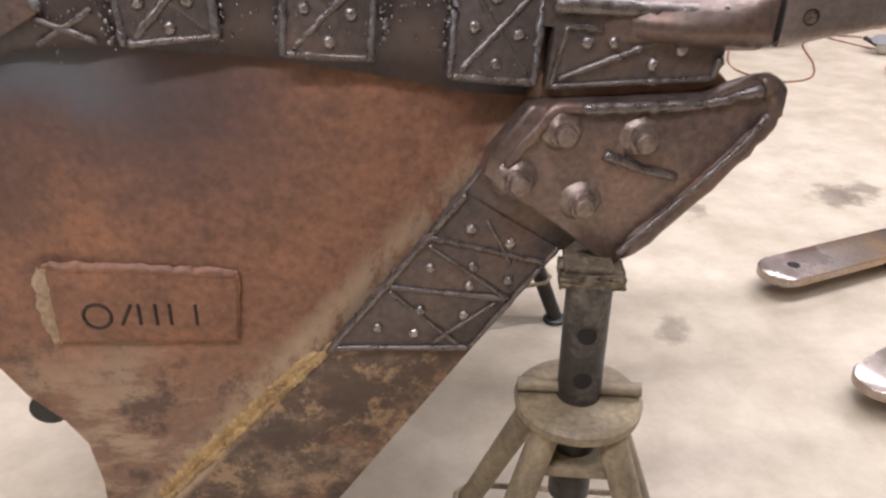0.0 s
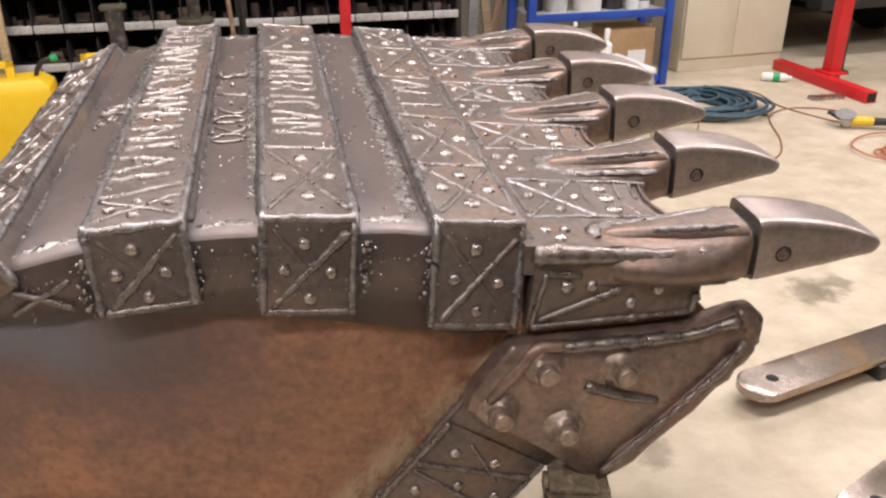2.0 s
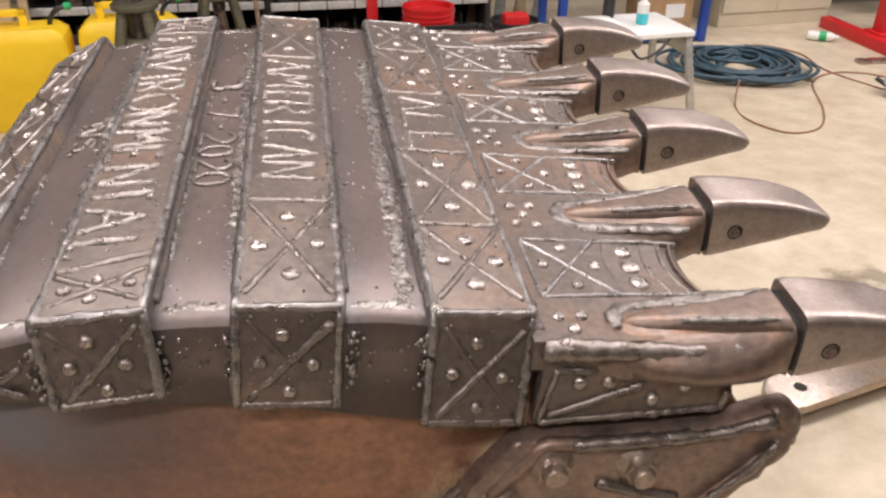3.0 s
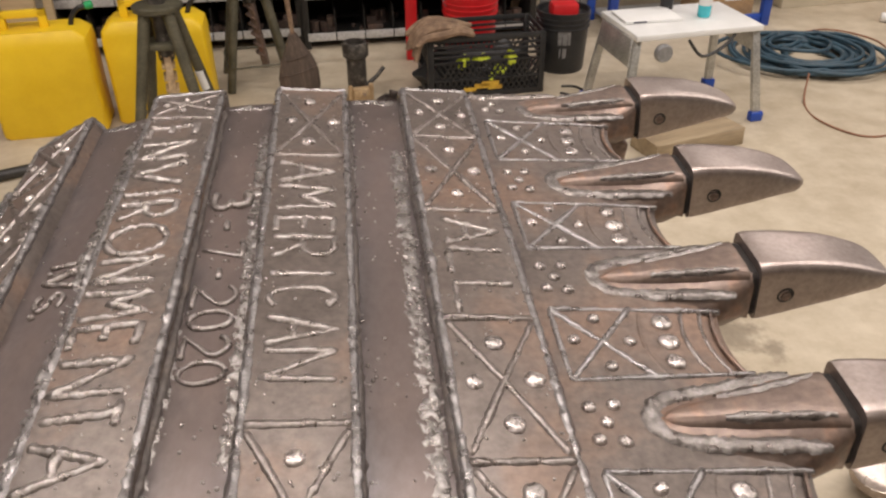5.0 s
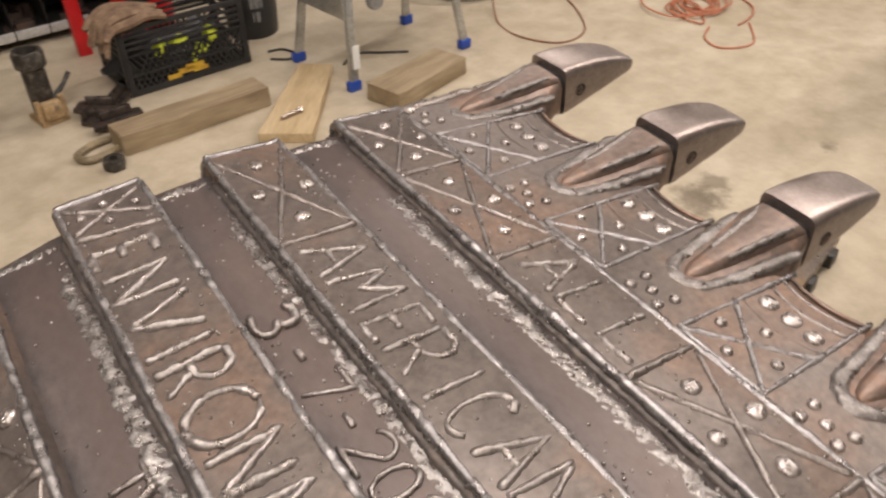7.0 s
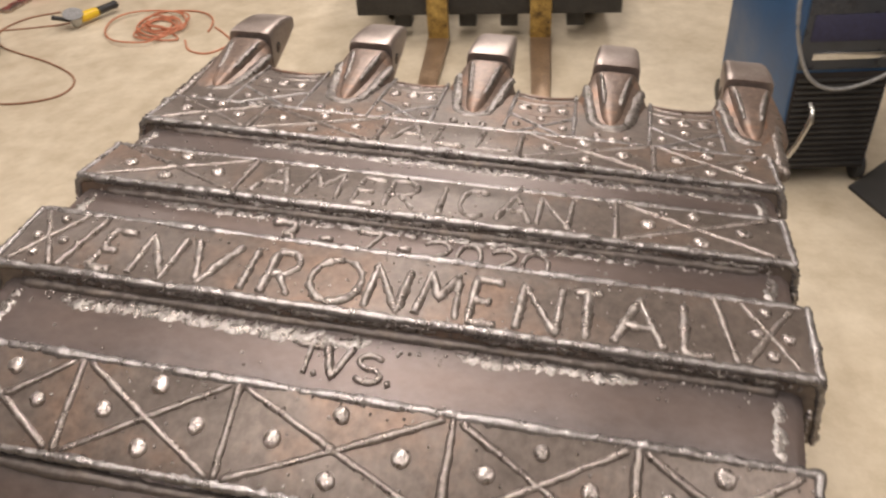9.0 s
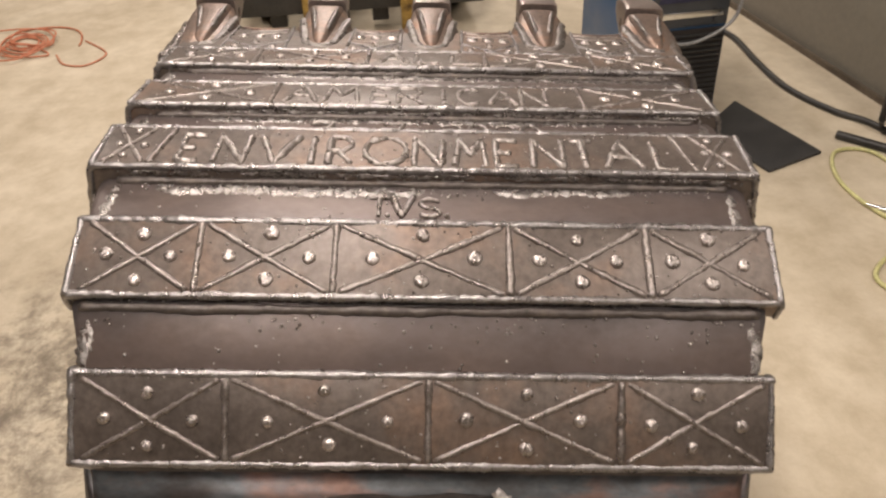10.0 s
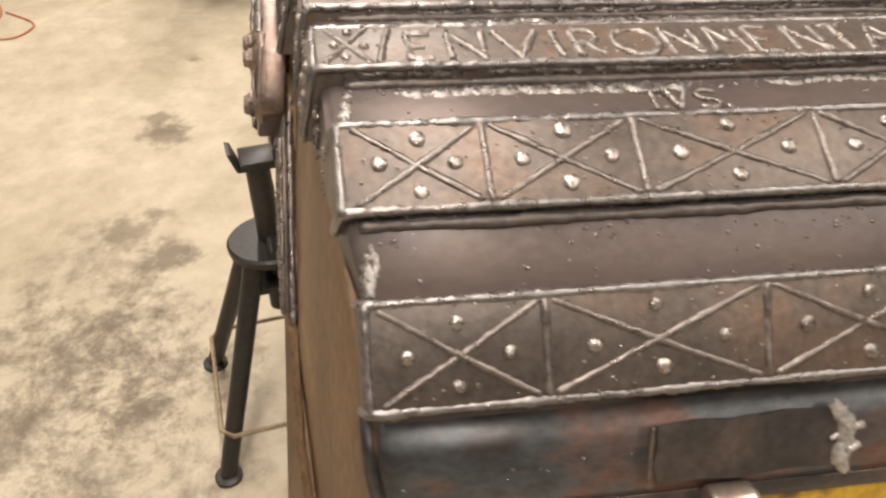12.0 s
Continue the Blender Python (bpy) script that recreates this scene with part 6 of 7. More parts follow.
# ---- milk crate with gloves ----
def crate():
    root = thing("milk_crate", pose(0.27, 3.42, 0, 0, 0, 4), "black plastic milk crate holding lime work gloves", "crate")
    W, D, H = 0.66, 0.36, 0.35
    for z0, z1 in ((0, 0.035), (0.1, 0.112), (0.2, 0.212), (0.232, 0.246), (0.262, 0.276), (0.292, 0.306), (0.322, 0.35)):
        for a, b in (((0, 0), (W, 0.012)), ((0, D - 0.012), (W, D)), ((0, 0.012), (0.012, D - 0.012)), ((W - 0.012, 0.012), (W, D - 0.012))):
            bm = B()
            cube(bm, (*a, z0), (*b, z1), 0.002)
            part("rail", bm, M_BLACKP, root)
    for x, y in ((0, 0), (W - 0.03, 0), (0, D - 0.03), (W - 0.03, D - 0.03)):
        bm = B()
        cube(bm, (x - 0.002, y - 0.002, 0), (x + 0.032, y + 0.032, H), 0.005)
        part("corner_post", bm, M_BLACKP, root)
    for y in (0.006, D - 0.006):
        n = 20
        q = B()
        for i in range(n):
            x = 0.03 + (W - 0.06) * i / (n - 1)
            for d in (-1, 1):
                x2 = min(max(x + d * 0.11, 0.02), W - 0.02)
                tube(q, [(x, y, 0.035), (x2, y, 0.21)], 0.0058, 4)
        part("lattice", q, M_BLACKP, root, "diagonal lattice side")
    bm = B()
    cube(bm, (0.01, 0.01, 0.0), (W - 0.01, D - 0.01, 0.008))
    part("base", bm, M_BLACKP, root)
    bm = B()
    for x0, x1, z0, z1 in ((0.2, 0.27, 0.036, 0.06), (0.26, 0.35, 0.05, 0.078), (0.34, 0.42, 0.042, 0.066), (0.3, 0.4, 0.062, 0.09)):
        cube(bm, (x0, -0.0028, z0), (x1, -0.0012, z1))
    part("yellow_patch", bm, M_YEL, root, "worn torn yellow sticker", smooth=False)
    return root


crate()


def crumple(name, c, size, mat, label, category, seed, flat=0.6):
    rr = random.Random(seed)
    bm = B()
    bmesh.ops.create_icosphere(bm, subdivisions=3, radius=1)
    for v in bm.verts:
        n = v.co.normalized()
        f = 1 + 0.45 * noise.noise(n * 1.7 + Vector((seed, 0, 0))) + 0.25 * noise.noise(n * 4 + Vector((0, seed, 0)))
        v.co = Vector((n.x * size[0] * f, n.y * size[1] * f, max(n.z * size[2] * f, -size[2] * 0.75)))
        v.co += Vector(c)
    return tagged(part(name, bm, mat), label, category)


crumple("dark_cloth", (0.5, 3.62, 0.1), (0.26, 0.12, 0.12), M_BLACKP, "black dirty cloth filling the crate", "cloth", 5, 0.8)
crumple("dark_cloth", (0.76, 3.64, 0.11), (0.13, 0.11, 0.13), M_BLACKP, "black dirty cloth filling the crate", "cloth", 9, 0.8)
for k, (x, y, z, sx, sz) in enumerate(((0.47, 3.47, 0.2, 0.035, 0.035), (0.57, 3.47, 0.215, 0.045, 0.022), (0.74, 3.48, 0.2, 0.035, 0.045), (0.68, 3.48, 0.14, 0.04, 0.03), (0.63, 3.47, 0.1, 0.02, 0.025), (0.45, 3.47, 0.17, 0.02, 0.02))):
    tagged(crumple("work_glove", (x, y, z), (sx, 0.03, sz), M_LIME, "lime yellow work glove in the crate", "glove", 11 + k), group="gloves in the crate")


def ruffled_rag():
    """Folds of a rag draped over the crate's corner."""
    rr = random.Random(4)
    root = thing("rag", pose(0.36, 3.5, 0.352, 0, 0, 12), "brown ruffled rag hanging over the crate's corner", "rag")
    for k in range(7):
        y, z = -0.1 + 0.035 * k, 0.015 + 0.01 * math.sin(k * 2.1)
        pts = smooth_path([(-0.19 + 0.02 * rr.random(), y - 0.02, z - 0.12 * rr.random() - 0.02), (-0.13, y, z), (-0.04, y + 0.02 * rr.random(), z + 0.03 * rr.random()), (0.06, y + 0.01, z + 0.015), (0.14 + 0.04 * rr.random(), y - 0.01, z - 0.005)], 5)
        part("fold", tube(B(), pts, [0.019 * (0.7 + 0.5 * math.sin(math.pi * i / (len(pts) - 1))) for i in range(len(pts))], 8), M_CLOTH, root)
    return root


ruffled_rag()

# ---- folding work platform ----
def platform():
    root = thing("work_platform", pose(1.54, 3.12, 0, 0, 0, 7), "scuffed aluminium folding work platform with white top", "work platform")
    H = 0.5
    bm = B()
    cube(bm, (-0.34, -0.22, H - 0.03), (0.34, 0.22, H), 0.006)
    part("top", bm, M_WHITE, root, "white top board")
    for sx in (-1, 1):
        for sy in (-1, 1):
            bm = B()
            slab(bm, [(sx * 0.3, sy * 0.17, H - 0.03), (sx * 0.34, sy * 0.17, H - 0.03), (sx * 0.395, sy * 0.235, 0.03), (sx * 0.35, sy * 0.235, 0.03)], (0, sy * 0.025, 0), 0.003)
            leg = part("leg", bm, M_ALU, root)
            bm = B()
            cube(bm, (sx * 0.373 - 0.034, sy * 0.247 - 0.022, 0), (sx * 0.373 + 0.034, sy * 0.247 + 0.022, 0.05), 0.006)
            part("rubber_foot", bm, M_BLUE, leg, "blue plastic foot")
        bm = B()
        slab(bm, [(sx * 0.335, -0.17, H - 0.03), (sx * 0.335, 0.17, H - 0.03), (sx * 0.355, 0.2, 0.34), (sx * 0.355, -0.2, 0.34)], (sx * 0.01, 0, 0), 0.003)
        part("end_gusset", bm, M_ALU, root)
    part("hinge", lathe(B(), [(0.04, -0.02), (0.045, -0.01), (0.045, 0.01), (0.04, 0.02)], 18, Matrix.Translation((-0.2, -0.235, H - 0.09)) @ pose(0, 0, 0, 90, 0, 0)), M_TRIM, root, "grey folding hinge")
    part("strap", tube(B(), smooth_path([(-0.05, -0.2, H - 0.05), (0.02, -0.22, H - 0.13), (0.12, -0.22, H - 0.1), (0.2, -0.2, H - 0.04)], 5), 0.008, 6), M_BLACKP, root, "black strap")
    bm = B()
    cube(bm, (-0.385, -0.278, 0.12), (-0.345, -0.274, 0.24))
    part("tag", bm, M_PAPER, root, "white paper tag", smooth=False)
    return root


platform()
bm = B()
cube(bm, (-0.16, -0.1, 0), (0.14, 0.11, 0.014), 0.002)
pap = tagged(part("printed_carton", bm, M_PAPER), "flat white printed mailing carton on the platform", "carton")
pap.matrix_world = pose(1.38, 3.15, 0.502, 0, 0, 4)
bm = B()
cube(bm, (-0.12, -0.1015, 0.004), (-0.05, -0.1, 0.011))
part("print_bar", bm, M_INK, pap, "dark blue print bar", smooth=False)
ob = thing("spray_bottle", pose(1.66, 3.12, 0.502), "small clear bottle with cyan liquid on the platform", "bottle")
part("body", lathe(B(), [(0.03, 0), (0.033, 0.01), (0.033, 0.06)], 16), M_CYAN, ob, "cyan liquid")
part("neck", lathe(B(), [(0.033, 0.06), (0.033, 0.11), (0.014, 0.13), (0.014, 0.15)], 16), M_WHITE, ob)
part("cap", lathe(B(), [(0.016, 0.15), (0.017, 0.152), (0.017, 0.19), (0.012, 0.2)], 14), M_WHITE, ob)
ob = thing("black_can", pose(1.52, 3.28, 0.502), "black spray can on the platform", "can")
part("body", lathe(B(), [(0.03, 0), (0.033, 0.006), (0.033, 0.17), (0.02, 0.19)], 16), M_BLACKP, ob)
part("nozzle", lathe(B(), [(0.012, 0.19), (0.013, 0.2), (0.01, 0.215)], 10), M_WHITE, ob)

# ---- yellow fuel jugs ----
def fuel_jug(x, y, turn, h, label):
    root = thing("fuel_jug", pose(x, y, 0, 0, 0, turn), label, "fuel jug", "yellow jugs")
    w, d = 0.255, 0.13
    bm = B()
    loft(bm, [[Vector((px, py, z)) for px, py in ((-w * k, -d * k), (w * k, -d * k), (w * k, d * k), (-w * k, d * k))] for z, k in ((0, 0.94), (0.015, 1), (h * 0.72, 1.0), (h * 0.8, 0.97), (h * 0.86, 0.8))])
    bmesh.ops.bevel(bm, geom=[e for e in bm.edges if abs(e.verts[0].co.z - e.verts[1].co.z) > 0.01], offset=0.02, segments=3, affect="EDGES", profile=0.5)
    part("tank", bm, M_JUG, root)
    for x0, x1, z0, z1 in ((-0.16, -0.12, h * 0.8, h), (0.03, 0.07, h * 0.8, h), (-0.16, 0.07, h * 0.94, h)):
        bm = B()
        cube(bm, (x0, -0.018, z0), (x1, 0.018, z1), 0.006)
        part("handle", bm, M_JUG, root)
    part("spout", tube(B(), smooth_path([(0.17, 0, h * 0.84), (0.185, 0, h * 0.92), (0.22, 0, h * 0.98), (0.26, 0, h * 1.0)], 4), 0.013, 8), M_BLACKP, root, "black spout")
    part("spout_cap", lathe(B(), [(0.018, 0), (0.02, 0.004), (0.02, 0.03), (0.014, 0.035)], 12, Matrix.Translation((0.26, 0, h * 1.0)) @ pose(0, 0, 0, 0, 80, 0)), M_GREENC, root, "green spout cap")
    return root


fuel_jug(-1.69, 3.34, 6, 0.62, "bright yellow plastic fuel jug with green cap")
fuel_jug(-1.14, 3.47, 4, 0.62, "bright yellow plastic fuel jug beside another")

# ---- ratchet jack stands, broom and bottle jack in the background ----
def ratchet_stand(x, y, turn, h, label, foot=0.25, lean=None):
    root = thing("ratchet_stand", pose(x, y, 0, 0, 0, turn), label, "jack stand", "tall stands in the background")
    corners = []
    for k in range(4):
        a = radians(45 + 90 * k)
        bm = leg_tube(B(), (0.07 * math.cos(a), 0.07 * math.sin(a), h - 0.02), (foot * math.cos(a), foot * math.sin(a), 0.0), 0.028, 0.024, 10)
        leg = part("leg", bm, M_GREEN, root)
        f = foot * 0.84 + 0.022
        corners += [(f * math.cos(a - 0.08), f * math.sin(a - 0.08), 0.14), (f * math.cos(a + 0.08), f * math.sin(a + 0.08), 0.14)]
        if k == 0 and lean:
            g = 0.5 * (foot + 0.07)
            bm = leg_tube(B(), (g * 0.98 * math.cos(a) - 0.004, g * 0.98 * math.sin(a) - 0.012, 0.36), (g * 1.13 * math.cos(a) - 0.004, g * 1.13 * math.sin(a) - 0.012, 0.26), 0.0225, 0.022, 10)
            part("paper_wrap", bm, M_PAPER, leg, "worn white label round the leg")
    part("brace", tube(B(), corners, 0.007, 6, closed=True), M_WIRE if lean else M_GREEN, root, "bent rod round the legs")
    part("top_plate", lathe(B(), [(0.09, h - 0.035), (0.112, h - 0.026), (0.114, h - 0.006), (0.106, h), (0.04, h + 0.001)], 28), M_GREEN, root, "round olive top plate")
    bm = B()
    cube(bm, (-0.075, -0.075, h - 0.2), (0.075, 0.075, h - 0.17), 0.006)
    part("lower_plate", bm, M_GREEN, root)
    part("post", lathe(B(), [(0.036, h - 0.26), (0.038, h - 0.25), (0.038, h + 0.2), (0.034, h + 0.205)], 18), M_POST, root, "black round height post")
    bm = B()
    cube(bm, (-0.06, -0.04, h + 0.2), (0.06, 0.04, h + 0.225), 0.008)
    part("saddle", bm, M_GREEN, root)
    # toothed bar that hangs inside the legs
    a, b = (Vector((0.0, 0.0, h - 0.19)), Vector(lean)) if lean else (Vector((0.0, 0.0, h - 0.19)), Vector((0.05, -0.03, 0.08)))
    d = (b - a).normalized()
    m = Matrix.Translation(a) @ d.to_track_quat("Z", "Y").to_matrix().to_4x4()
    n = int((b - a).length / 0.055)
    bm = B()
    cube(bm, (-0.017, -0.02, 0), (0.017, 0.02, (b - a).length), 0.006, m)
    for i in range(n - 1):
        slab(bm, [m @ Vector((dx, dy, 0.012 + 0.055 * i + dz)) for dx, dy, dz in ((-0.03, -0.034, 0), (0.03, -0.034, 0), (0.03, 0.014, 0.035), (-0.03, 0.014, 0.035))], d * 0.014, 0.003)
    part("ratchet_bar", bm, M_CHAIN if lean else M_CUT, root, "toothed tan and rust ratchet bar")
    return root


ratchet_stand(-1.0, 2.985, 0, 0.72, "olive green tall jack stand with tan toothed bar", 0.265, (0.03, -0.16, 0.01))
ratchet_stand(-0.7, 3.9, 10, 0.72, "second olive green tall jack stand before the shelving")
root = thing("broom", pose(-0.42, 3.42, 0, 0, -3, 20), "worn brown straw broom standing on the floor", "broom")
bm = B()
loft(bm, [[Vector((hx * math.cos(2 * math.pi * i / 20) * (1 + 0.04 * math.sin(5 * i + 9 * z)), hy * math.sin(2 * math.pi * i / 20), z + 0.012 * math.sin(3.1 * i) * (z < 0.05))) for i in range(20)] for z, hx, hy in ((0.012, 0.055, 0.028), (0.04, 0.088, 0.04), (0.12, 0.108, 0.046), (0.2, 0.108, 0.046), (0.28, 0.088, 0.042), (0.35, 0.052, 0.032), (0.42, 0.022, 0.02))])
for z in (0.22, 0.3):
    half = 0.107 if z < 0.25 else 0.082
    tube(bm, [(half * math.cos(radians(a)), 0.047 * math.sin(radians(a)), z + 0.012 * math.cos(radians(a))) for a in range(0, 360, 20)], 0.003, 5, True)
part("bristles", bm, M_STRAW, root, "worn brown straw bristles")
part("stick", tube(B(), [(0, 0, 0.38), (0.0, 0.02, 1.3)], 0.013, 8), M_CLOTH, root)
root = thing("bottle_jack", pose(-0.12, 3.46, 0, 0, 0, 12), "dirty bottle jack standing on the floor", "bottle jack")
bm = B()
cube(bm, (-0.065, -0.09, 0), (0.065, 0.06, 0.03), 0.005)
for side in (-1, 1):
    cube(bm, (side * 0.058 - 0.012, -0.088, 0.028), (side * 0.058 + 0.012, -0.06, 0.13), 0.006)
part("base", bm, M_CHAIN, root, "tan dirty base with two ears")
part("cylinder", lathe(B(), [(0.05, 0.03), (0.053, 0.04), (0.053, 0.27), (0.058, 0.275)], 18), M_POST, root, "dark oily cylinder")
part("top_ring", lathe(B(), [(0.058, 0.262), (0.07, 0.27), (0.071, 0.33), (0.064, 0.345), (0.05, 0.345), (0.045, 0.3), (0.0, 0.296)], 22), M_POST, root, "open dark ring at the top")
bm = B()
cube(bm, (-0.045, -0.105, 0.03), (0.045, -0.055, 0.115), 0.008)
part("pump_block", bm, M_CHAIN, root, "tan pump block")
part("pump_screw", tube(B(), [(0.012, -0.104, 0.085), (0.012, -0.116, 0.085)], 0.011, 8), M_BARE, root)
part("lever", tube(B(), [(0.05, -0.02, 0.1), (0.11, -0.02, 0.15), (0.15, -0.01, 0.19)], [0.014, 0.011, 0.012], 8), M_POST, root)
for x, y, t, lx, ly, tilt in ((0.13, 3.2, 24, 0.15, 0.055, 6), (0.1, 3.36, -12, 0.12, 0.07, 10), (0.2, 3.4, 48, 0.1, 0.045, -7), (0.03, 3.3, 70, 0.07, 0.04, 4)):
    ob = thing("steel_scrap", pose(x, y, 0, 0, 0, t), "dark oily piece of scrap steel on the floor", "scrap metal", "scrap by the crate")
    rise = lx * math.sin(radians(abs(tilt)))
    m = pose(0, 0, rise, 0, tilt, 0)
    bm = B()
    slab(bm, [m @ Vector(q) for q in ((-lx, -ly * 0.6, 0), (-lx * 0.4, -ly, 0), (lx * 0.8, -ly * 0.9, 0), (lx, ly * 0.2, 0), (lx * 0.5, ly, 0), (-lx * 0.7, ly * 0.8, 0))], (0, 0, 0.022), 0.004)
    part("plate", bm, M_SCRAP, ob)
    bm = B()
    slab(bm, [m @ Vector(q) for q in ((-lx * 0.5, 0.0, 0.022), (lx * 0.6, -0.01, 0.022), (lx * 0.6, 0.012, 0.022), (-lx * 0.5, 0.018, 0.022))], (0.0, 0.01, 0.038), 0.003)
    part("flange", bm, M_SCRAP, ob)
root = thing("red_handled_bar", pose(-0.45, 3.3, 0.02, 0, 0, 190), "black pry bar with a red grip on the floor", "pry bar")
part("grip", tube(B(), [(0, 0, 0), (0.12, 0, 0), (0.25, 0, 0)], [0.016, 0.019, 0.017], 10), M_DRED, root, "dark red plastic grip")
part("shaft", tube(B(), [(0.25, 0, 0), (0.6, 0, -0.008)], 0.009, 8), M_DARK, root)
root = thing("steel_clevis", pose(-0.03, 2.96, 0, 0, 0, 20), "dirty open steel clevis lying on the floor", "clevis")
part("bow", tube(B(), smooth_path([(0.12, 0.05, 0.02), (0.02, 0.065, 0.02), (-0.07, 0.04, 0.02), (-0.085, 0, 0.02), (-0.06, -0.045, 0.02), (0.03, -0.06, 0.02), (0.12, -0.04, 0.02)], 5), 0.017, 8), M_STAND, root)
root = thing("steel_nut", pose(0.0, 2.8, 0, 0, 0, 10), "dark oily steel nut on the floor", "nut")
part("nut_body", lathe(B(), [(0.045, 0), (0.05, 0.008), (0.05, 0.045), (0.044, 0.052), (0.022, 0.052), (0.022, 0.03)], 6), M_POST, root)
root = thing("steel_bolt", pose(0.78, 2.68, 0.062, 0, 0, 12), "short steel bolt lying on the pale timber", "bolt")
part("shank", tube(B(), [(-0.05, 0, 0), (0.05, 0, 0)], 0.009, 10), M_BARE, root)
part("bolt_head", tube(B(), [(0.05, 0, 0), (0.066, 0, 0)], 0.0145, 6), M_BARE, root)
ob = thing("dark_pipe", pose(-1.75, 2.75, 0.03, 0, 0, 24), "short black pipe on the floor", "pipe")
part("tube", tube(B(), [(-0.2, 0, 0), (0.2, 0, 0)], 0.026, 12), M_DARK, ob)
cord("cable_scrap", [(1.02, 3.42), (1.1, 3.36), (1.16, 3.4), (1.13, 3.5), (1.05, 3.52)], 0.007, M_DARK, "short black cable curl on the floor", "cable")
cord("cable_scrap", [(1.3, 3.12), (1.42, 3.2), (1.55, 3.12), (1.66, 3.05)], 0.007, M_DARK, "black cable end under the platform", "cable")
# red trolley at the far end
root = thing("red_machine", pose(-2.75, 4.1, 0, 0, 0, 12), "red painted shop machine with black base", "machine")
bm = B()
cube(bm, (-0.3, -0.2, 0.1), (0.22, 0.2, 0.8), 0.02)
part("housing", bm, M_RED, root)
bm = B()
cube(bm, (-0.32, -0.22, 0.0), (0.24, 0.22, 0.1), 0.01)
part("base", bm, M_DARK, root)
part("knob", lathe(B(), [(0.02, 0), (0.025, 0.01), (0.02, 0.03)], 12, Matrix.Translation((0.15, -0.2, 0.35)) @ pose(0, 0, 0, 90, 0, 0)), M_CHROME, root, "chrome knob")

# ---- pickup truck at the far corner ----
def truck():
    root = thing("pickup_truck", pose(5.2, 5.65, 0, 0, 0, 8), "black pickup truck parked with its tailgate to the room", "pickup truck")
    bm = B()
    cube(bm, (-0.95, -0.4, 0.5), (0.95, 1.2, 1.25), 0.05)
    part("bed", bm, M_TRUCK, root)
    bm = B()
    cube(bm, (-0.7, -0.43, 0.62), (0.7, -0.395, 1.2), 0.012)
    gate = part("tailgate", bm, M_TRUCK, root)
    bm = B()
    cube(bm, (-0.72, -0.445, 0.9), (0.72, -0.43, 0.94), 0.004)
    part("trim_strip", bm, M_TRIM, gate, "grey trim strip")
    bm = B()
    cube(bm, (-0.95, -0.58, 0.42), (0.95, -0.38, 0.58), 0.03)
    bump_ob = part("bumper", bm, M_BLACKP, root)
    bm = B()
    cube(bm, (-0.95, -0.585, 0.55), (0.95, -0.575, 0.58), 0.003)
    part("step_strip", bm, M_TRIM, bump_ob, "grey bumper edge")
    for sx in (-1, 1):
        bm = B()
        cube(bm, (sx * 0.84 - 0.09, -0.42, 0.66), (sx * 0.84 + 0.09, -0.385, 1.1), 0.02)
        lamp = part("tail_light", bm, M_TAIL, root, "red tail light")
        bm = B()
        cube(bm, (sx * 0.84 - 0.07, -0.428, 0.78), (sx * 0.84 + 0.07, -0.419, 0.88), 0.004)
        part("reverse_lens", bm, M_WHITE, lamp, "white reverse lens")
        wheel = part("tyre", lathe(B(), [(0.2, -0.11), (0.36, -0.1), (0.38, -0.06), (0.38, 0.06), (0.36, 0.1), (0.2, 0.11)], 32, Matrix.Translation((sx * 0.8, 0.5, 0.38)) @ pose(0, 0, 0, 0, 90, 0)), M_MAT, root)
        part("rim", lathe(B(), [(0.19, -0.1), (0.21, -0.09), (0.21, 0.09), (0.19, 0.1)], 24, Matrix.Translation((sx * 0.8, 0.5, 0.38)) @ pose(0, 0, 0, 0, 90, 0)), M_TRIM, wheel)
    part("exhaust", tube(B(), [(-0.5, -0.45, 0.36), (-0.5, 0.5, 0.36)], 0.035, 12), M_DARK, root)
    return root


truck()
root = thing("prop_stand", pose(4.3, 4.55, 0), "black steel prop stand behind the red stand", "prop stand")
part("column", lathe(B(), [(0.09, 0), (0.09, 0.012), (0.05, 0.02), (0.05, 0.4), (0.03, 0.42), (0.03, 0.55)], 18), M_DARK, root)
bm = B()
cube(bm, (-0.06, -0.04, 0.55), (0.06, 0.04, 0.58), 0.005)
part("head", bm, M_DARK, root)

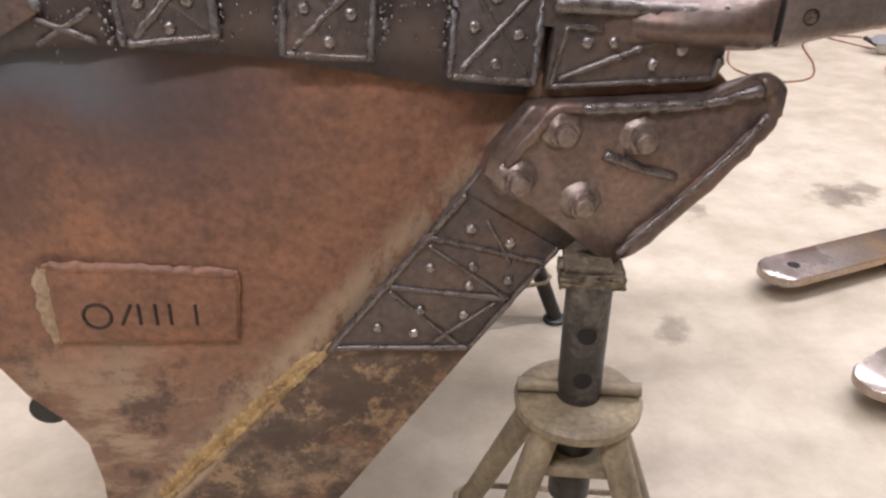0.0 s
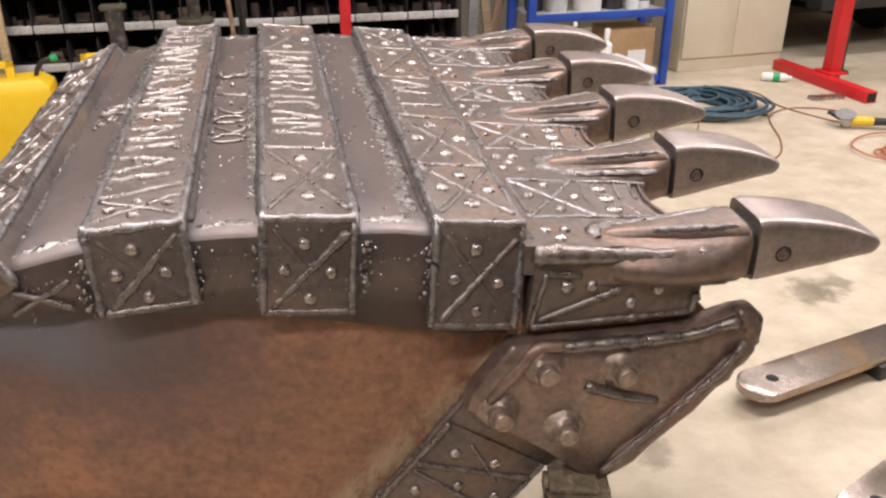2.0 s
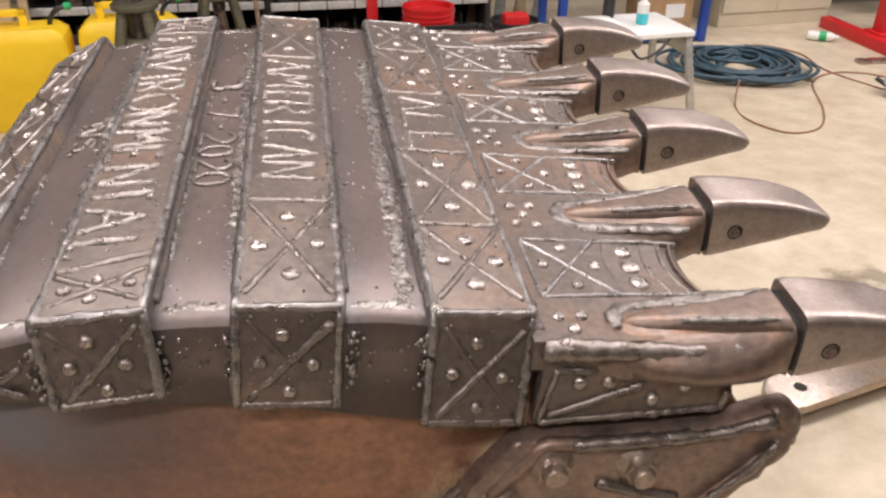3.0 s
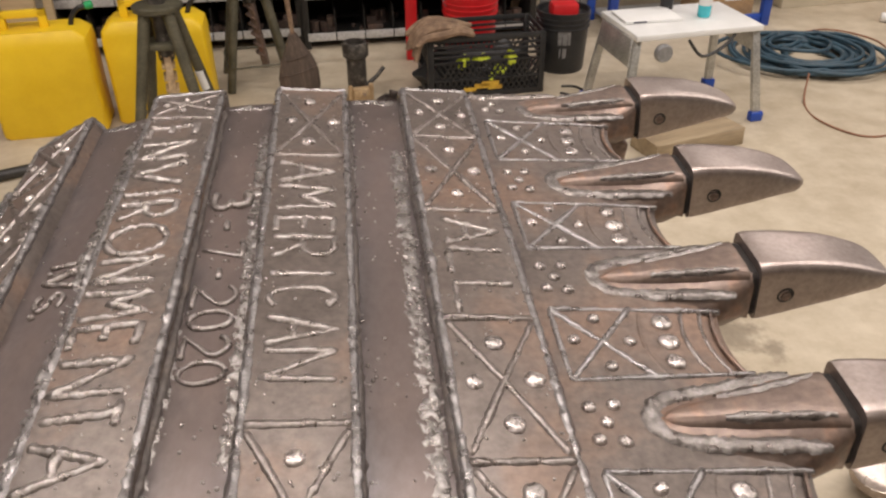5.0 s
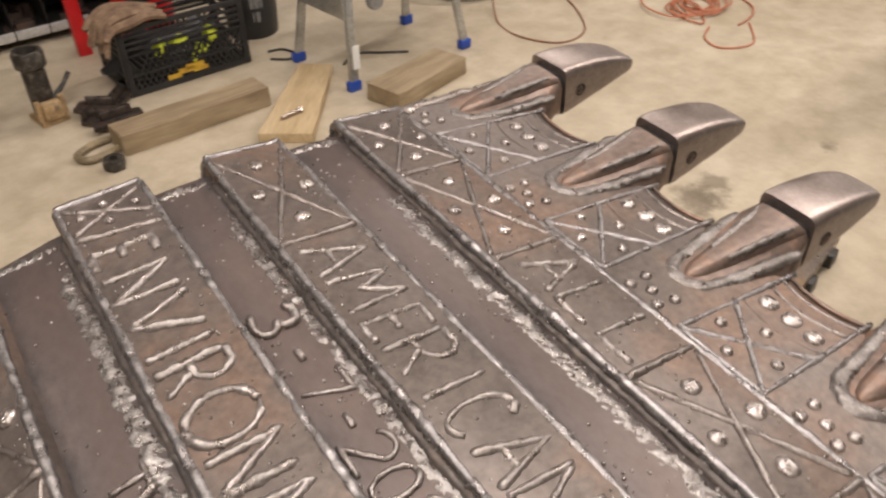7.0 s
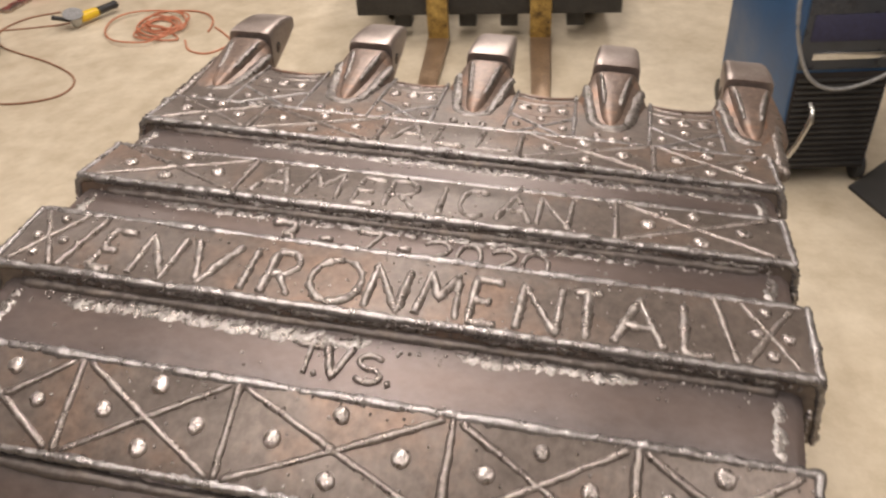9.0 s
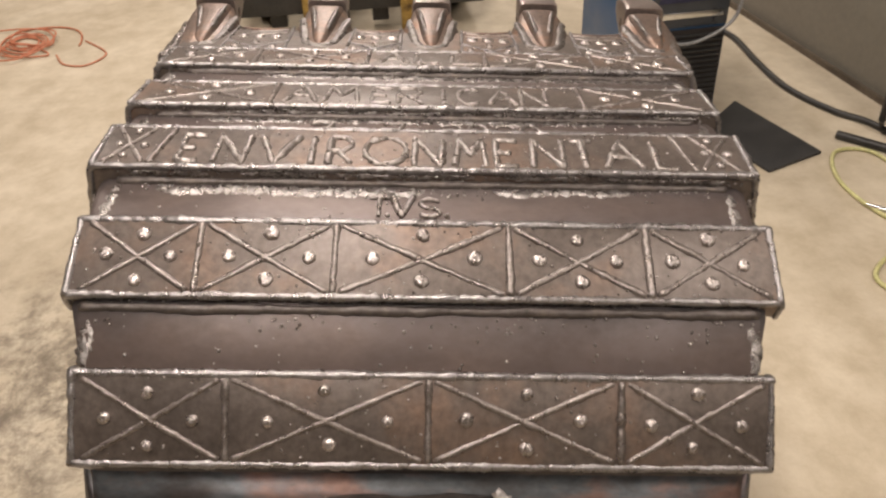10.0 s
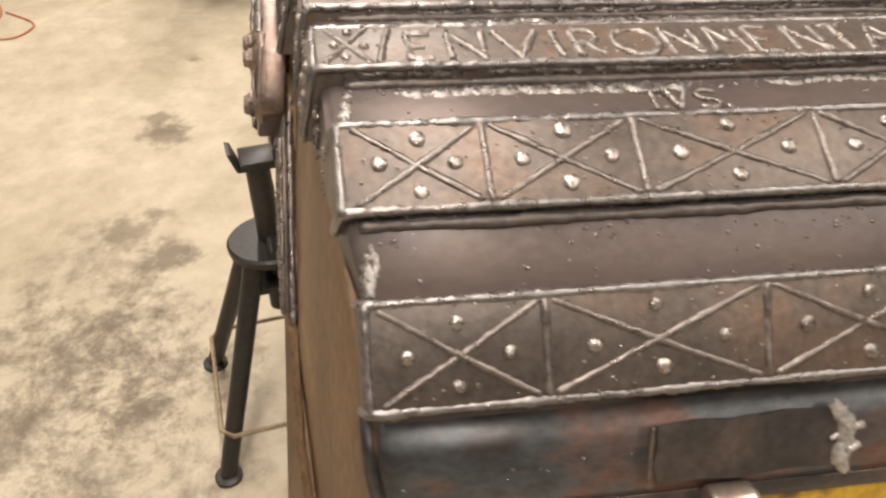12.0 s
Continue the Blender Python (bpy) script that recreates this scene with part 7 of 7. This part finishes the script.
# ---- forklift at the open end ----
def forklift():
    root = thing("forklift", pose(3.3, 0.46, 0, 0, 0, 6), "black forklift front with worn yellow forks on the floor", "forklift")
    for y in (-0.3, 0.28):
        bm = B()
        slab(bm, [(-0.82, y - 0.045, 0.012), (-0.86, y, 0.012), (-0.82, y + 0.045, 0.012), (0.0, y + 0.06, 0.012), (0.0, y - 0.06, 0.012)], (0, 0, 0.035), 0.004)
        fork = part("fork", bm, M_FORKS, root, "scuffed brown steel fork blade")
        bm = B()
        cube(bm, (-0.02, y - 0.06, 0.012), (0.04, y + 0.06, 0.75), 0.008)
        part("fork_shank", bm, M_FORK, fork, "worn golden yellow fork shank")
    for z in (0.16, 0.55):
        bm = B()
        cube(bm, (0.042, -0.75, z), (0.1, 0.75, z + 0.13), 0.006)
        part("carriage_bar", bm, M_DARK, root)
    for y in (-0.5, 0.5, -0.12, 0.12):
        bm = B()
        cube(bm, (0.12, y - 0.05, 0.06), (0.22, y + 0.05, 2.1), 0.008)
        part("mast_rail", bm, M_DARK, root)
    bm = B()
    cube(bm, (0.5, -0.6, 0.22), (2.0, 0.6, 1.2), 0.05)
    part("body", bm, M_DARK, root)
    for y in (-0.58, 0.58):
        part("tyre", lathe(B(), [(0.15, -0.1), (0.3, -0.09), (0.32, -0.05), (0.32, 0.05), (0.3, 0.09), (0.15, 0.1)], 28, Matrix.Translation((0.55, y, 0.32)) @ pose(0, 0, 0, 90, 0, 0)), M_MAT, root)
    return root


forklift()

# ---- welding machine, mat, cables and tank by the wall ----
def welder():
    root = thing("welding_machine", pose(1.94, -1.09, 0, 0, 0, 10), "dark blue welding machine with control panel and vents", "welding machine")
    D, W, H = 0.85, 0.18, 0.95
    bm = B()
    cube(bm, (0.0, -W, 0.08), (D, W, H), 0.012)
    part("housing", bm, M_BLUEM, root, "blue painted side panels")
    bm = B()
    cube(bm, (-0.012, -W + 0.008, 0.51), (0.0, W - 0.008, H - 0.02), 0.004)
    panel = part("control_panel", bm, M_PANEL, root, "glossy dark control panel")
    # Chrome strip put in for the panel's printed bars and glossy highlight.
    bm = B()
    cube(bm, (-0.018, -0.15, 0.55), (-0.012, 0.13, 0.578), 0.002)
    part("bright_strip", bm, M_CHROME, panel, "bright strip for print bars and a glossy highlight")
    bm = B()
    cube(bm, (-0.016, -0.15, 0.62), (-0.011, 0.15, 0.72), 0.003)
    part("display", bm, M_INK, panel, "dark display window")
    for y in (-0.07, 0.06):
        part("knob", lathe(B(), [(0.024, 0), (0.022, 0.02), (0.016, 0.024)], 16, Matrix.Translation((-0.012, y, 0.82)) @ pose(0, 0, 0, 0, -90, 0)), M_CHROME, panel, "silver control knob")
    for i in range(16):
        bm = B()
        z = 0.1 + i * 0.024
        cube(bm, (-0.014, -W + 0.02, z), (0.0, W - 0.02, z + 0.013), 0.003)
        part("vent_slat", bm, M_BLACKP, root)
    bm = B()
    cube(bm, (-0.006, -W + 0.01, 0.085), (0.0, W - 0.01, 0.495))
    part("vent_back", bm, M_GAP, root, smooth=False)
    part("torch_lead", tube(B(), smooth_path([(-0.02, 0.1, 0.38), (-0.06, 0.1, 0.34), (-0.07, 0.14, 0.22), (-0.05, 0.2, 0.1), (0.0, 0.26, 0.02)], 8), 0.011, 10), M_CHROME, root, "silver ribbed torch lead")
    part("looped_cable", tube(B(), smooth_path([(0.02, -0.205, 0.9), (-0.03, -0.215, 0.72), (-0.05, -0.18, 0.54), (-0.05, 0.0, 0.45), (-0.05, 0.14, 0.5), (-0.03, 0.215, 0.7), (0.02, 0.205, 0.93)], 8), 0.008, 8), M_TRIM, root, "grey looped cable")
    for x in (0.06, D - 0.06):
        for y in (-W, W):
            part("wheel", lathe(B(), [(0.02, -0.018), (0.055, -0.016), (0.058, 0), (0.055, 0.016), (0.02, 0.018)], 18, Matrix.Translation((x, y, 0.058)) @ pose(0, 0, 0, 90, 0, 0)), M_MAT, root)
    return root


welder()
bm = B()
slab(bm, [(1.53, -1.40, 0), (1.68, -1.68, 0), (2.22, -1.46, 0), (1.93, -1.22, 0)], (0, 0, 0.016), 0.004)
tagged(part("rubber_mat", bm, M_MAT), "black rubber floor mat beside the welding machine", "mat")
cord("welding_cable", [(3.3, -1.6), (3.06, -1.7), (2.68, -1.72), (2.34, -1.76), (2.07, -1.88), (1.91, -2.01), (1.6, -2.12), (1.2, -2.3), (0.7, -2.45)], 0.016, M_DARK, "thick black welding cable on the floor", "cable")
cord("yellow_hose", [(0.6, -2.3), (0.99, -2.02), (1.35, -1.96), (1.66, -1.9), (1.68, -1.74), (1.45, -1.66), (1.19, -1.71), (0.95, -1.86), (0.7, -2.0)], 0.009, M_YHOSE, "pale yellow gas hose on the floor", "hose")
cord("yellow_hose", [(0.4, -1.9), (0.58, -1.65), (0.76, -1.52), (0.9, -1.62), (0.93, -1.74), (0.72, -1.7), (0.55, -1.8), (0.3, -2.0)], 0.009, M_YHOSE, "pale yellow hose loop on the floor", "hose")
root = thing("welding_torch", pose(1.2, -1.72, 0.02, 0, 0, -128), "welding torch with brown grip lying on the floor", "welding torch")
part("grip", tube(B(), [(0.06, 0, 0), (0.16, 0, 0.004), (0.36, 0, 0)], [0.013, 0.016, 0.015], 10), M_TORCH, root)
part("nozzle", tube(B(), [(-0.05, 0, 0), (0.0, 0, 0), (0.06, 0, 0)], [0.005, 0.009, 0.011], 10), M_CHROME, root, "bright metal nozzle")
bm = tube(B(), [(1.62, -2.02, 0.02), (1.82, -1.8, 0.02)], 0.02, 10)
tagged(part("steel_rod", bm, M_DARK), "short black steel tube on the floor", "steel tube")
root = thing("green_tank", pose(1.6, -2.23, 0, 0, 0, 11), "dark green tank on black tube legs by the wall", "tank")
bm = B()
cube(bm, (-0.42, -0.2, 0.2), (0.32, 0.14, 1.3), 0.05)
part("tank_body", bm, M_TANK, root)
for x in (-0.36, 0.28):
    part("leg", tube(B(), smooth_path([(x, -0.16, 0.35), (x, -0.16, 0.03), (x, 0.0, 0.016), (x, 0.17, 0.03), (x, 0.17, 0.3)], 5), 0.016, 8), M_DARK, root)
bm = B()
cube(bm, (0.324, -0.05, 0.5), (0.33, 0.06, 0.6), 0.002)
part("plate", bm, M_TRIM, root, "small metal plate")
